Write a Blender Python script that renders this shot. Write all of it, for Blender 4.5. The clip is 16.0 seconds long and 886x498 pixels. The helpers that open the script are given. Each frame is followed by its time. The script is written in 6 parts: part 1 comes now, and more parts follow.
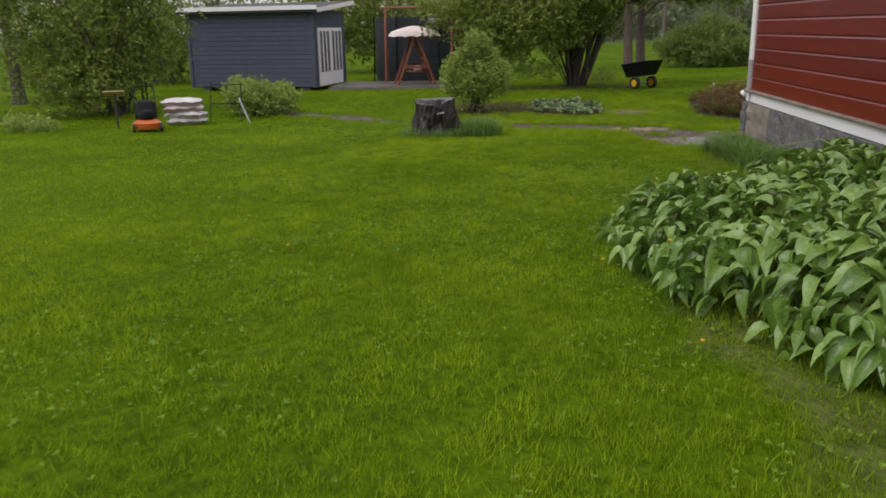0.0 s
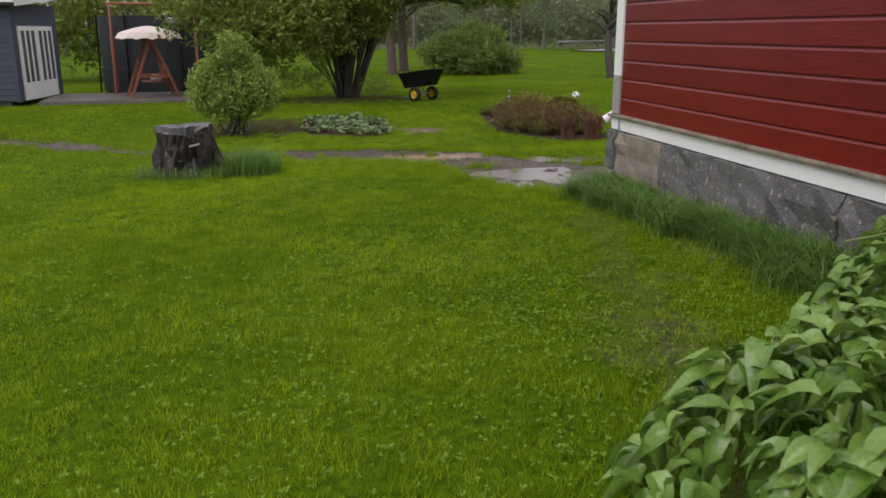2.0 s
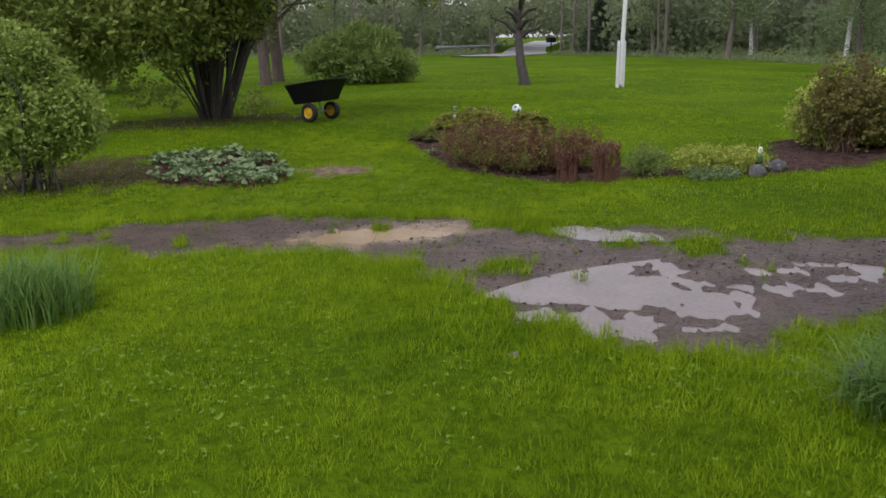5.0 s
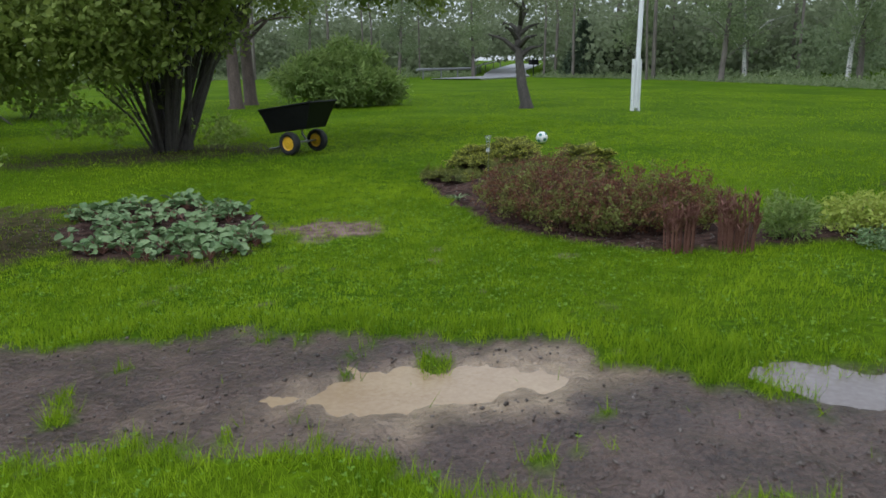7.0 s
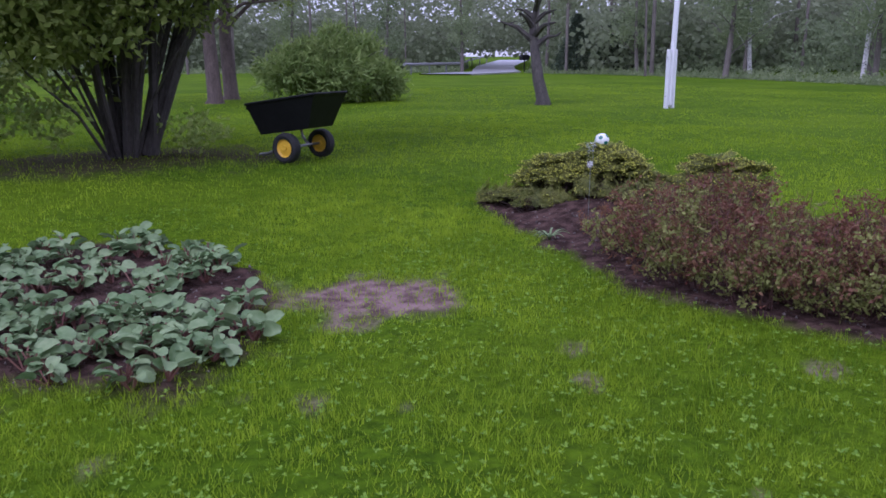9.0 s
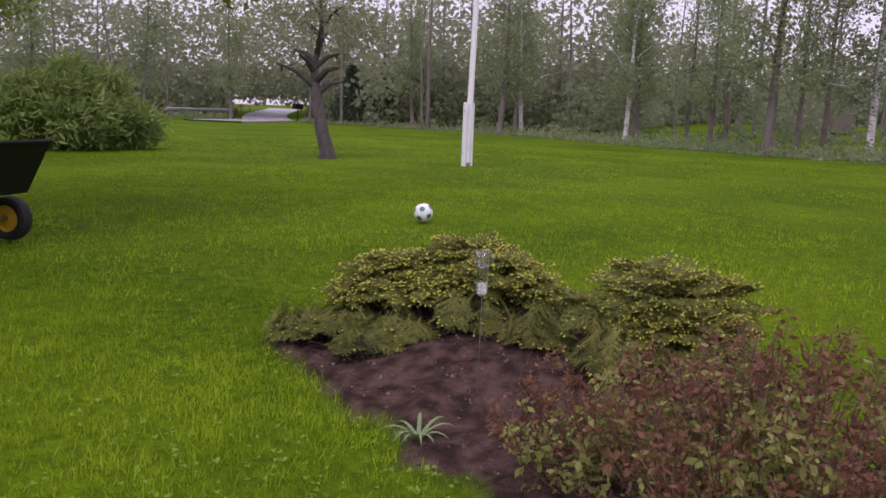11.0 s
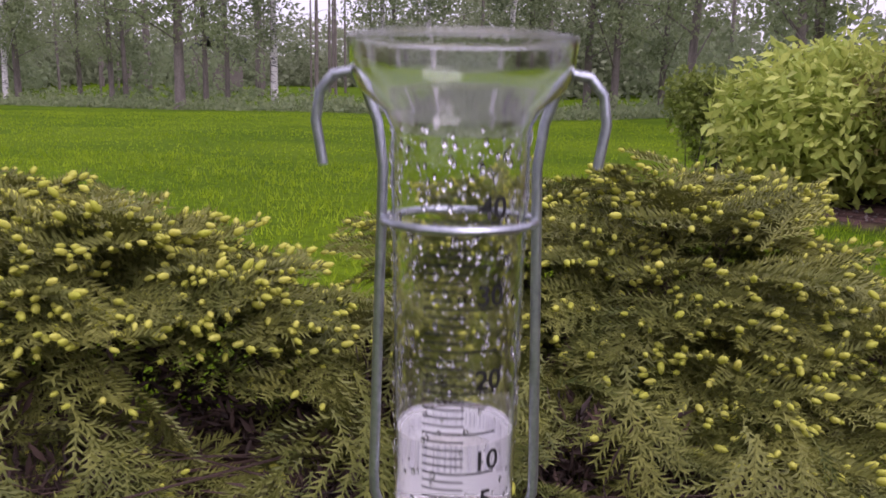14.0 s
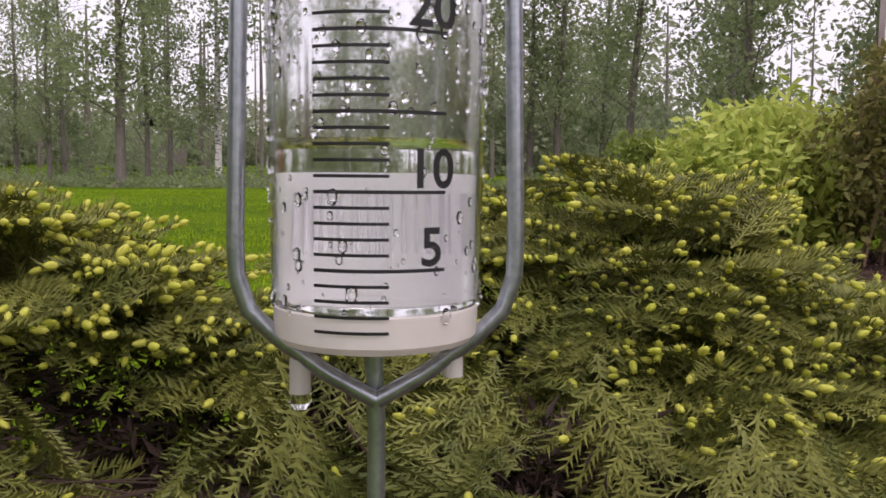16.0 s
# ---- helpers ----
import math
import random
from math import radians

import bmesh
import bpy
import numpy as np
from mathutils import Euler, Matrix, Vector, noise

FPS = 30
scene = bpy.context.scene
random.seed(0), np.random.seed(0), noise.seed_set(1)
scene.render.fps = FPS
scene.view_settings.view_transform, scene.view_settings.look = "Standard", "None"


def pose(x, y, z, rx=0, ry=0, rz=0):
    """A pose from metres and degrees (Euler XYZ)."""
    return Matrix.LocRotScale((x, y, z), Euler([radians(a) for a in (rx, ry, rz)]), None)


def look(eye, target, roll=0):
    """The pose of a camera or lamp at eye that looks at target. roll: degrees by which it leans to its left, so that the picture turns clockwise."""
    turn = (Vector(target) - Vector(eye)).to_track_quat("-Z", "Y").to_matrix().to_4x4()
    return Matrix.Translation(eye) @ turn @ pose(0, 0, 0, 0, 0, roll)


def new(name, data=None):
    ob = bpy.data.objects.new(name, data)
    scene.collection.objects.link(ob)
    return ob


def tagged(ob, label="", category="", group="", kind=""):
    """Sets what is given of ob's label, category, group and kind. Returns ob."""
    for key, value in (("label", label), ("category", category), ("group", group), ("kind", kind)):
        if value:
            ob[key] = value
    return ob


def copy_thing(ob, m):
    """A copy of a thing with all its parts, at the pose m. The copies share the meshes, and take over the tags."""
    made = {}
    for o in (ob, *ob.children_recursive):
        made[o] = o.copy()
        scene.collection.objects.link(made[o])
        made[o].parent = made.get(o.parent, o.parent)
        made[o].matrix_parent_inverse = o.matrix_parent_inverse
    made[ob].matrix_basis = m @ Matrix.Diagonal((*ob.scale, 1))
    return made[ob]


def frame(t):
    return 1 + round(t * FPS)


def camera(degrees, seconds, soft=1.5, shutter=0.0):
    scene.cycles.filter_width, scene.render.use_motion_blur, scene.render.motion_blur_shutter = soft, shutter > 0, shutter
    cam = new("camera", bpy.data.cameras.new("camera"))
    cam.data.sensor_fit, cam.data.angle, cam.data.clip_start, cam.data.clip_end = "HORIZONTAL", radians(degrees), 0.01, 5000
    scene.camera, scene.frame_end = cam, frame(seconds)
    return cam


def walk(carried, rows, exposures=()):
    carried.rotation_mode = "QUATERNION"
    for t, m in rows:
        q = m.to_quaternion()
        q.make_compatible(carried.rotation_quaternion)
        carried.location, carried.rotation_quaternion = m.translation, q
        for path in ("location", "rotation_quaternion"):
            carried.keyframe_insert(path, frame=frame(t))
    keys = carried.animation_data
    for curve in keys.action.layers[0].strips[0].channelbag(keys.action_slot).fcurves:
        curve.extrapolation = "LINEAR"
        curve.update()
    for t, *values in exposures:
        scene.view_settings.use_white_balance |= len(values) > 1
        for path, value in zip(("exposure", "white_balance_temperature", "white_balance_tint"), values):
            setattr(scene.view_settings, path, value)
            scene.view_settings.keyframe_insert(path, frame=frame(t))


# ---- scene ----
cam = camera(57.9, 16.0, soft=1.6, shutter=0.12)
METRES, EYE, TILT, LEAN, TURN = 24.0, 1.44, 1.3, 0.0, -0.8
ROWS = [
    (0.0, 0.0, 0.0, 0.0, -0.28, -16.67, 0.93),
    (0.5, -0.002, 0.0384, -0.002, -7.75, -17.31, -0.43),
    (1.0, -0.0058, 0.0788, -0.0027, -11.66, -17.02, -0.43),
    (1.5, -0.0052, 0.1197, -0.0056, -15.31, -17.3, -0.12),
    (2.0, -0.0039, 0.1585, -0.0049, -17.77, -16.45, -0.38),
    (2.5, -0.001, 0.1987, -0.0086, -19.58, -17.13, -1.09),
    (3.0, 0.0007, 0.2419, -0.0106, -19.26, -16.48, -1.73),
    (3.5, 0.0082, 0.285, -0.0142, -21.51, -15.18, -1.24),
    (4.0, 0.0164, 0.3278, -0.0171, -23.17, -15.72, -0.65),
    (4.5, 0.0272, 0.3673, -0.0189, -25.78, -16.23, -0.08),
    (7.0, 0.0798, 0.5487, -0.0316, -29.17, -14.26, -0.13),
    (7.5, 0.0884, 0.5829, -0.0346, -28.96, -14.84, -0.36),
    (8.0, 0.0936, 0.617, -0.0367, -28.95, -15.7, -0.83),
    (8.5, 0.103, 0.6501, -0.0404, -29.24, -15.62, -0.79),
    (9.0, 0.1148, 0.6842, -0.0432, -30.58, -14.47, -0.56),
    (9.5, 0.1314, 0.7154, -0.0456, -33.91, -13.64, -1.22),
    (10.0, 0.1483, 0.7489, -0.0449, -39.25, -12.43, -2.29),
    (12.5, 0.2442, 0.8599, -0.0562, -61.0, -9.61, -0.37),
    (13.0, 0.2626, 0.8801, -0.0586, -70.99, -10.95, 0.86),
    (13.5, 0.28042, 0.89393, -0.06683, -81.02, -12.36, 0.30),
    (14.0, 0.28865, 0.89833, -0.07743, -88.39, -10.74, -2.30),
    (14.5, 0.29256, 0.89788, -0.08332, -90.57, -8.14, -2.05),
    (15.0, 0.29330, 0.89859, -0.08286, -91.36, -6.38, -1.67),
    (15.5, 0.29341, 0.89889, -0.08288, -91.86, -6.24, -1.11),
    (16.0, 0.29372, 0.89793, -0.08323, -92.27, -5.07, -1.85),
]
EXPOSE = [(0.0, 0.02, 6550, 14), (2.5, 0.04, 6500, 14), (4.5, 0.08, 6350, 15), (7.0, 0.12, 5650, 4), (8.0, 0.14, 5350, 8), (8.5, 0.2, 5080, 22), (9.0, 0.23, 5100, 37), (9.5, 0.24, 5200, 48), (10.0, 0.22, 5500, 48), (12.5, 0.17, 6900, 19), (13.0, 0.2, 7000, 20), (14.0, 0.48, 6050, 40), (14.5, 0.48, 6300, 33), (15.0, 0.44, 6600, 25), (16.0, 0.43, 6550, 24)]
walk(cam, [(t, pose(0, 0, EYE, TILT, LEAN, TURN) @ pose(METRES * x, METRES * y, METRES * z, 90 + pitch, roll, yaw)) for t, x, y, z, yaw, pitch, roll in ROWS], EXPOSE)

# ---- world and light: an overcast, rainy evening ----
world = bpy.data.worlds.new("overcast_sky")
scene.world = world
world.use_nodes = True
wn, wl = world.node_tree.nodes, world.node_tree.links
sky = wn.new("ShaderNodeTexSky")
sky.sky_type, sky.sun_disc = "NISHITA", False
sky.sun_elevation, sky.sun_rotation = radians(50), radians(240)
bg_sky, bg_cloud, addsh = wn["Background"], wn.new("ShaderNodeBackground"), wn.new("ShaderNodeAddShader")
wl.new(sky.outputs[0], bg_sky.inputs[0])
bg_sky.inputs[1].default_value = 0.02
bg_cloud.inputs[0].default_value = (0.93, 0.90, 0.93, 1)
# the cloud layer is brighter overhead than at the horizon
way, axes, glow = wn.new("ShaderNodeTexCoord"), wn.new("ShaderNodeSeparateXYZ"), wn.new("ShaderNodeMapRange")
wl.new(way.outputs["Generated"], axes.inputs[0])
wl.new(axes.outputs[2], glow.inputs[0])
glow.inputs[1].default_value, glow.inputs[2].default_value = 0.0, 1.0
glow.inputs[3].default_value, glow.inputs[4].default_value = 0.62, 1.2
wl.new(glow.outputs[0], bg_cloud.inputs[1])
wl.new(bg_sky.outputs[0], addsh.inputs[0])
wl.new(bg_cloud.outputs[0], addsh.inputs[1])
wl.new(addsh.outputs[0], wn["World Output"].inputs[0])
sun_data = bpy.data.lights.new("sun", "SUN")
sun_data.energy, sun_data.angle, sun_data.color = 1.05, radians(40), (1.0, 0.97, 0.92)
sun = new("sun", sun_data)
sun.matrix_world = look((0, 0, 30), (19, 11, 4))

# ---- mesh helpers ----
rng = np.random.default_rng(7)


class Form:
    """Collects vertices and faces of one mesh."""

    def __init__(self):
        self.v, self.f, self.n = [], [], 0

    def add(self, verts, faces):
        self.v.extend(tuple(map(float, p)) for p in verts)
        self.f.extend(tuple(i + self.n for i in face) for face in faces)
        self.n = len(self.v)
        return self

    def box(self, c, s, m=None, bevel=0.0):
        hx, hy, hz = s[0] / 2, s[1] / 2, s[2] / 2
        b = min(bevel, hx * 0.9, hy * 0.9, hz * 0.9)
        m = Matrix.Translation(c) @ (m or Matrix())
        if b <= 0:
            pts = [(x, y, z) for x in (-hx, hx) for y in (-hy, hy) for z in (-hz, hz)]
            faces = [(0, 1, 3, 2), (4, 6, 7, 5), (0, 4, 5, 1), (2, 3, 7, 6), (0, 2, 6, 4), (1, 5, 7, 3)]
            return self.add([m @ Vector(p) for p in pts], faces)
        bm = bmesh.new()
        bmesh.ops.create_cube(bm, size=1)
        for q in bm.verts:
            q.co = Vector((q.co.x * s[0], q.co.y * s[1], q.co.z * s[2]))
        bmesh.ops.bevel(bm, geom=list(bm.edges), offset=b, segments=1, affect="EDGES")
        bm.verts.index_update()
        self.add([m @ q.co for q in bm.verts], [[q.index for q in f.verts] for f in bm.faces])
        bm.free()
        return self

    def tube(self, pts, radii, n=8, caps=True):
        pts = [Vector(p) for p in pts]
        if not hasattr(radii, "__len__"):
            radii = [radii] * len(pts)
        verts, faces, side = [], [], None
        for i, p in enumerate(pts):
            d = (pts[min(i + 1, len(pts) - 1)] - pts[max(i - 1, 0)]).normalized()
            if side is None:
                side = d.orthogonal().normalized()
            side = (side - d * side.dot(d)).normalized()
            up = d.cross(side)
            for k in range(n):
                a = 2 * math.pi * k / n
                verts.append(p + (side * math.cos(a) + up * math.sin(a)) * radii[i])
        for i in range(len(pts) - 1):
            for k in range(n):
                k2 = (k + 1) % n
                faces.append((i * n + k, i * n + k2, (i + 1) * n + k2, (i + 1) * n + k))
        if caps:
            faces.append(tuple(range(n))[::-1])
            faces.append(tuple(range((len(pts) - 1) * n, len(pts) * n)))
        return self.add(verts, faces)

    def lathe(self, profile, n=24, m=None, closed=False):
        m = m or Matrix()
        verts, faces = [], []
        for r, z in profile:
            for k in range(n):
                a = 2 * math.pi * k / n
                verts.append(m @ Vector((r * math.cos(a), r * math.sin(a), z)))
        for i in range(len(profile) - 1):
            for k in range(n):
                k2 = (k + 1) % n
                faces.append((i * n + k, i * n + k2, (i + 1) * n + k2, (i + 1) * n + k))
        if closed:
            for k in range(n):
                k2 = (k + 1) % n
                j = (len(profile) - 1) * n
                faces.append((j + k, j + k2, k2, k))
        return self.add(verts, faces)

    def grid(self, rows, cols, fn):
        verts = [fn(i / (rows - 1), j / (cols - 1)) for i in range(rows) for j in range(cols)]
        faces = [(i * cols + j, i * cols + j + 1, (i + 1) * cols + j + 1, (i + 1) * cols + j) for i in range(rows - 1) for j in range(cols - 1)]
        return self.add(verts, faces)

    def mesh(self, name, smooth=False):
        me = bpy.data.meshes.new(name)
        me.from_pydata(self.v, [], self.f)
        me.validate()
        if smooth:
            me.shade_smooth()
            me.set_sharp_from_angle(angle=radians(38))
        return me


def array_mesh(name, verts, faces, smooth=False):
    """A mesh from arrays: (n, 3) points and (m, 3 or 4) faces."""
    me = bpy.data.meshes.new(name)
    k = faces.shape[1]
    me.vertices.add(len(verts))
    me.vertices.foreach_set("co", np.ascontiguousarray(verts, dtype=np.float32).ravel())
    me.loops.add(faces.size)
    me.loops.foreach_set("vertex_index", np.ascontiguousarray(faces, dtype=np.int32).ravel())
    me.polygons.add(len(faces))
    me.polygons.foreach_set("loop_start", np.arange(0, faces.size, k, dtype=np.int32))
    if smooth:
        me.polygons.foreach_set("use_smooth", np.ones(len(faces), dtype=bool))
    me.update(calc_edges=True)
    return me


def part(name, data, material, parent=None, label="", smooth=False):
    """One mesh object under a thing or a part."""
    me = data.mesh(name, smooth) if isinstance(data, Form) else data
    if material is not None and not me.materials:
        me.materials.append(material)
    ob = new(name, me)
    if parent is not None:
        ob.parent = parent
    if label:
        tagged(ob, label)
    return ob


def thing(name, at, label, category, group="", kind="", rz=0.0):
    ob = new(name)
    ob.empty_display_size = 0.1
    ob.matrix_basis = pose(at[0], at[1], at[2], 0, 0, rz)
    return tagged(ob, label, category, group, kind)


def unit(a):
    return a / np.maximum(np.linalg.norm(a, axis=-1, keepdims=True), 1e-9)


def frames_along(d, roll=None):
    """Rotation matrices (n, 3, 3) whose third column is d, turned about it by roll."""
    d = unit(d)
    ref = np.where(np.abs(d[:, 2:3]) < 0.95, np.array([[0.0, 0, 1]]), np.array([[1.0, 0, 0]]))
    x = unit(np.cross(ref, d))
    y = np.cross(d, x)
    if roll is not None:
        c, s = np.cos(roll)[:, None], np.sin(roll)[:, None]
        x, y = x * c + y * s, y * c - x * s
    return np.stack([x, y, d], axis=2)


def scatter(tv, tf, pos, rot, scale):
    """Copies of a small template, joined: points and faces as arrays."""
    n, k = len(pos), len(tv)
    scale = np.asarray(scale, dtype=float)
    scale = scale.reshape(n, 1, scale.size // max(n, 1) or 1)
    v = np.einsum("nij,nkj->nki", rot, tv[None] * scale) + pos[:, None, :]
    f = tf[None] + (np.arange(n) * k)[:, None, None]
    return v.reshape(-1, 3), f.reshape(-1, tf.shape[1])


def joined(pieces):
    vs, fs, n = [], [], 0
    for v, f in pieces:
        vs.append(v)
        fs.append(f + n)
        n += len(v)
    return np.concatenate(vs), np.concatenate(fs)


# leaf templates: the leaf points along +z and its face looks to +y
LEAF = (np.array([[0, 0, 0], [0.28, 0.07, 0.45], [0, 0, 1.0], [-0.28, 0.07, 0.45]]), np.array([[0, 1, 2], [0, 2, 3]]))
LANCE = (np.array([[0, 0, 0], [0.12, 0.03, 0.4], [0, -0.12, 1.0], [-0.12, 0.03, 0.4]]), np.array([[0, 1, 2], [0, 2, 3]]))


def sprig(count, spread, size, leaf=LEAF, seed=1):
    """A little bunch of leaves on no stem, as a template."""
    r = np.random.default_rng(seed)
    pos = r.normal(size=(count, 3)) * spread
    d = unit(r.normal(size=(count, 3)) + np.array([0, 0, 0.2]))
    return scatter(leaf[0], leaf[1], pos, frames_along(d, r.random(count) * 6.28), size * (0.7 + 0.6 * r.random(count)))


# ---- materials ----
def surface(name, c1, c2, rough=0.7, scale=6.0, bump=0.2, metal=0.0, island=0.0, thin=0.0, fine=40.0, stretch=(1, 1, 1), c3=None, wear=0.55, random_object=0.0, coat=0.0, bump_size=0.01, spec=0.5):
    """A node material: two colours mixed by broad and fine noise, with relief; island and random_object vary pieces; thin lets light through leaves."""
    m = bpy.data.materials.new(name)
    m.use_nodes = True
    n, l = m.node_tree.nodes, m.node_tree.links
    b, out = n["Principled BSDF"], n["Material Output"]
    tc, mp = n.new("ShaderNodeTexCoord"), n.new("ShaderNodeMapping")
    mp.inputs["Scale"].default_value = stretch
    l.new(tc.outputs["Object"], mp.inputs[0])
    n1, n2 = n.new("ShaderNodeTexNoise"), n.new("ShaderNodeTexNoise")
    n1.inputs["Scale"].default_value, n1.inputs["Detail"].default_value = scale, 4
    n2.inputs["Scale"].default_value, n2.inputs["Detail"].default_value = fine, 3
    l.new(mp.outputs[0], n1.inputs[0])
    l.new(mp.outputs[0], n2.inputs[0])
    mix = n.new("ShaderNodeMix")
    mix.data_type = "RGBA"
    mix.inputs[6].default_value, mix.inputs[7].default_value = (*c1, 1), (*c2, 1)
    half = n.new("ShaderNodeMath")
    half.operation = "MULTIPLY_ADD"
    half.inputs[1].default_value = 0.5
    l.new(n2.outputs[0], half.inputs[0])
    h2 = n.new("ShaderNodeMath")
    h2.operation = "MULTIPLY"
    h2.inputs[1].default_value = 0.5
    l.new(n1.outputs[0], h2.inputs[0])
    l.new(h2.outputs[0], half.inputs[2])
    ramp = n.new("ShaderNodeMapRange")
    ramp.inputs[1].default_value, ramp.inputs[2].default_value = 0.36, 0.64
    l.new(half.outputs[0], ramp.inputs[0])
    fac = ramp.outputs[0]
    if island or random_object:
        src = n.new("ShaderNodeNewGeometry").outputs["Random Per Island"] if island else n.new("ShaderNodeObjectInfo").outputs["Random"]
        mm = n.new("ShaderNodeMix")
        mm.inputs[0].default_value = island or random_object
        l.new(fac, mm.inputs[2])
        l.new(src, mm.inputs[3])
        fac = mm.outputs[0]
    l.new(fac, mix.inputs[0])
    color = mix.outputs[2]
    if c3:
        n3, r3, mix3 = n.new("ShaderNodeTexNoise"), n.new("ShaderNodeMapRange"), n.new("ShaderNodeMix")
        n3.inputs["Scale"].default_value, n3.inputs["Detail"].default_value = scale * 2.3, 6
        l.new(mp.outputs[0], n3.inputs[0])
        r3.inputs[1].default_value, r3.inputs[2].default_value = wear, wear + 0.07
        l.new(n3.outputs[0], r3.inputs[0])
        mix3.data_type = "RGBA"
        mix3.inputs[7].default_value = (*c3, 1)
        l.new(r3.outputs[0], mix3.inputs[0])
        l.new(color, mix3.inputs[6])
        color = mix3.outputs[2]
    l.new(color, b.inputs["Base Color"])
    b.inputs["Roughness"].default_value, b.inputs["Metallic"].default_value = rough, metal
    b.inputs["Coat Weight"].default_value = coat
    b.inputs["Specular IOR Level"].default_value = 0.2 if thin and spec == 0.5 else spec
    if bump:
        bp = n.new("ShaderNodeBump")
        bp.inputs["Strength"].default_value, bp.inputs["Distance"].default_value = bump, bump_size
        l.new(half.outputs[0], bp.inputs["Height"])
        l.new(bp.outputs[0], b.inputs["Normal"])
    if thin:
        tr, ms = n.new("ShaderNodeBsdfTranslucent"), n.new("ShaderNodeMixShader")
        l.new(color, tr.inputs[0])
        ms.inputs[0].default_value = thin
        l.new(b.outputs[0], ms.inputs[1])
        l.new(tr.outputs[0], ms.inputs[2])
        l.new(ms.outputs[0], out.inputs[0])
    return m


def clear(name, color, rough, ior=1.45):
    m = bpy.data.materials.new(name)
    m.use_nodes = True
    b = m.node_tree.nodes["Principled BSDF"]
    b.inputs["Base Color"].default_value = (*color, 1)
    b.inputs["Roughness"].default_value, b.inputs["IOR"].default_value = rough, ior
    b.inputs["Transmission Weight"].default_value = 1.0
    return m


M_GRASS = surface("grass_blades", (0.07, 0.16, 0.005), (0.40, 0.54, 0.018), 0.5, 0.55, 0, island=0.36, thin=0.35, fine=4.0, spec=0.12)
M_TALL = surface("tall_grass", (0.09, 0.19, 0.035), (0.23, 0.36, 0.085), 0.5, 1.0, 0, island=0.6, thin=0.35)
M_CLOVER = surface("clover", (0.10, 0.21, 0.015), (0.25, 0.39, 0.035), 0.5, 2.0, 0, island=0.7, thin=0.3)
M_DRY = surface("dry_grass", (0.16, 0.12, 0.045), (0.25, 0.2, 0.08), 0.8, 2.0, 0, island=0.7, thin=0.2)
M_RED = surface("red_paint", (0.125, 0.0075, 0.008), (0.22, 0.014, 0.012), 0.28, 1.4, 0.35, stretch=(1, 1, 7), fine=14, c3=(0.33, 0.17, 0.13), wear=0.70, random_object=0.35)
M_WHITE = surface("white_paint", (0.82, 0.82, 0.82), (0.88, 0.88, 0.89), 0.5, 2.0, 0.2, fine=25, c3=(0.42, 0.40, 0.38), wear=0.72)
M_BAREWOOD = surface("weathered_wood", (0.24, 0.23, 0.22), (0.42, 0.40, 0.38), 0.8, 3.0, 0.5, stretch=(8, 8, 1), fine=20, c3=(0.6, 0.6, 0.6), wear=0.66)
M_LEDGE = surface("ledge_wood", (0.13, 0.1, 0.075), (0.3, 0.25, 0.2), 0.8, 4.0, 0.4, fine=30)
M_STONE = surface("granite", (0.035, 0.035, 0.038), (0.19, 0.185, 0.185), 0.75, 8.0, 1.0, fine=60, c3=(0.33, 0.29, 0.24), wear=0.6, random_object=0.4, bump_size=0.02)
M_STONE2 = surface("tan_granite", (0.17, 0.145, 0.12), (0.33, 0.29, 0.24), 0.8, 5.0, 0.9, fine=60, c3=(0.12, 0.12, 0.12), wear=0.62, bump_size=0.02)
M_BIGLEAF = surface("broad_leaf", (0.065, 0.16, 0.016), (0.28, 0.43, 0.09), 0.27, 5.0, 0.25, island=0.5, thin=0.22, fine=60, spec=0.6)
M_BIGLEAF_OB = surface("broad_leaf_single", (0.065, 0.16, 0.016), (0.28, 0.43, 0.09), 0.27, 5.0, 0.25, random_object=0.55, thin=0.22, fine=60, spec=0.6)
M_STALK = surface("green_stalk", (0.1, 0.17, 0.05), (0.2, 0.26, 0.1), 0.5, 10, 0.1)
M_STUMP = surface("stump_bark", (0.006, 0.005, 0.0045), (0.034, 0.027, 0.022), 0.42, 5.0, 1.0, fine=28, stretch=(1, 1, 0.35), c3=(0.2, 0.18, 0.165), wear=0.635, bump_size=0.04, spec=0.4)
M_STUMPTOP = surface("stump_top", (0.03, 0.028, 0.028), (0.13, 0.125, 0.128), 0.3, 5.0, 0.6, fine=35, stretch=(1, 3, 1))
M_BARK = surface("dark_bark", (0.03, 0.026, 0.022), (0.09, 0.08, 0.065), 0.85, 6.0, 0.8, stretch=(1, 1, 0.3), fine=40)
M_BARK3 = surface("brown_bark", (0.055, 0.04, 0.032), (0.14, 0.105, 0.085), 0.85, 5.0, 0.8, stretch=(1, 1, 0.3), fine=35)
M_BARK2 = surface("grey_bark", (0.085, 0.073, 0.062), (0.19, 0.165, 0.14), 0.85, 4.0, 0.8, stretch=(1, 1, 0.3), fine=30)
M_BIRCH = surface("birch_bark", (0.46, 0.45, 0.43), (0.66, 0.64, 0.61), 0.7, 3.0, 0.4, stretch=(1, 1, 2.5), fine=12, c3=(0.05, 0.05, 0.05), wear=0.53)
M_LILAC = surface("shrub_leaf", (0.115, 0.17, 0.03), (0.28, 0.33, 0.07), 0.5, 0.8, 0, island=0.6, thin=0.35)
M_FRESH = surface("fresh_leaf", (0.18, 0.28, 0.05), (0.42, 0.50, 0.13), 0.5, 2.0, 0, island=0.6, thin=0.35)
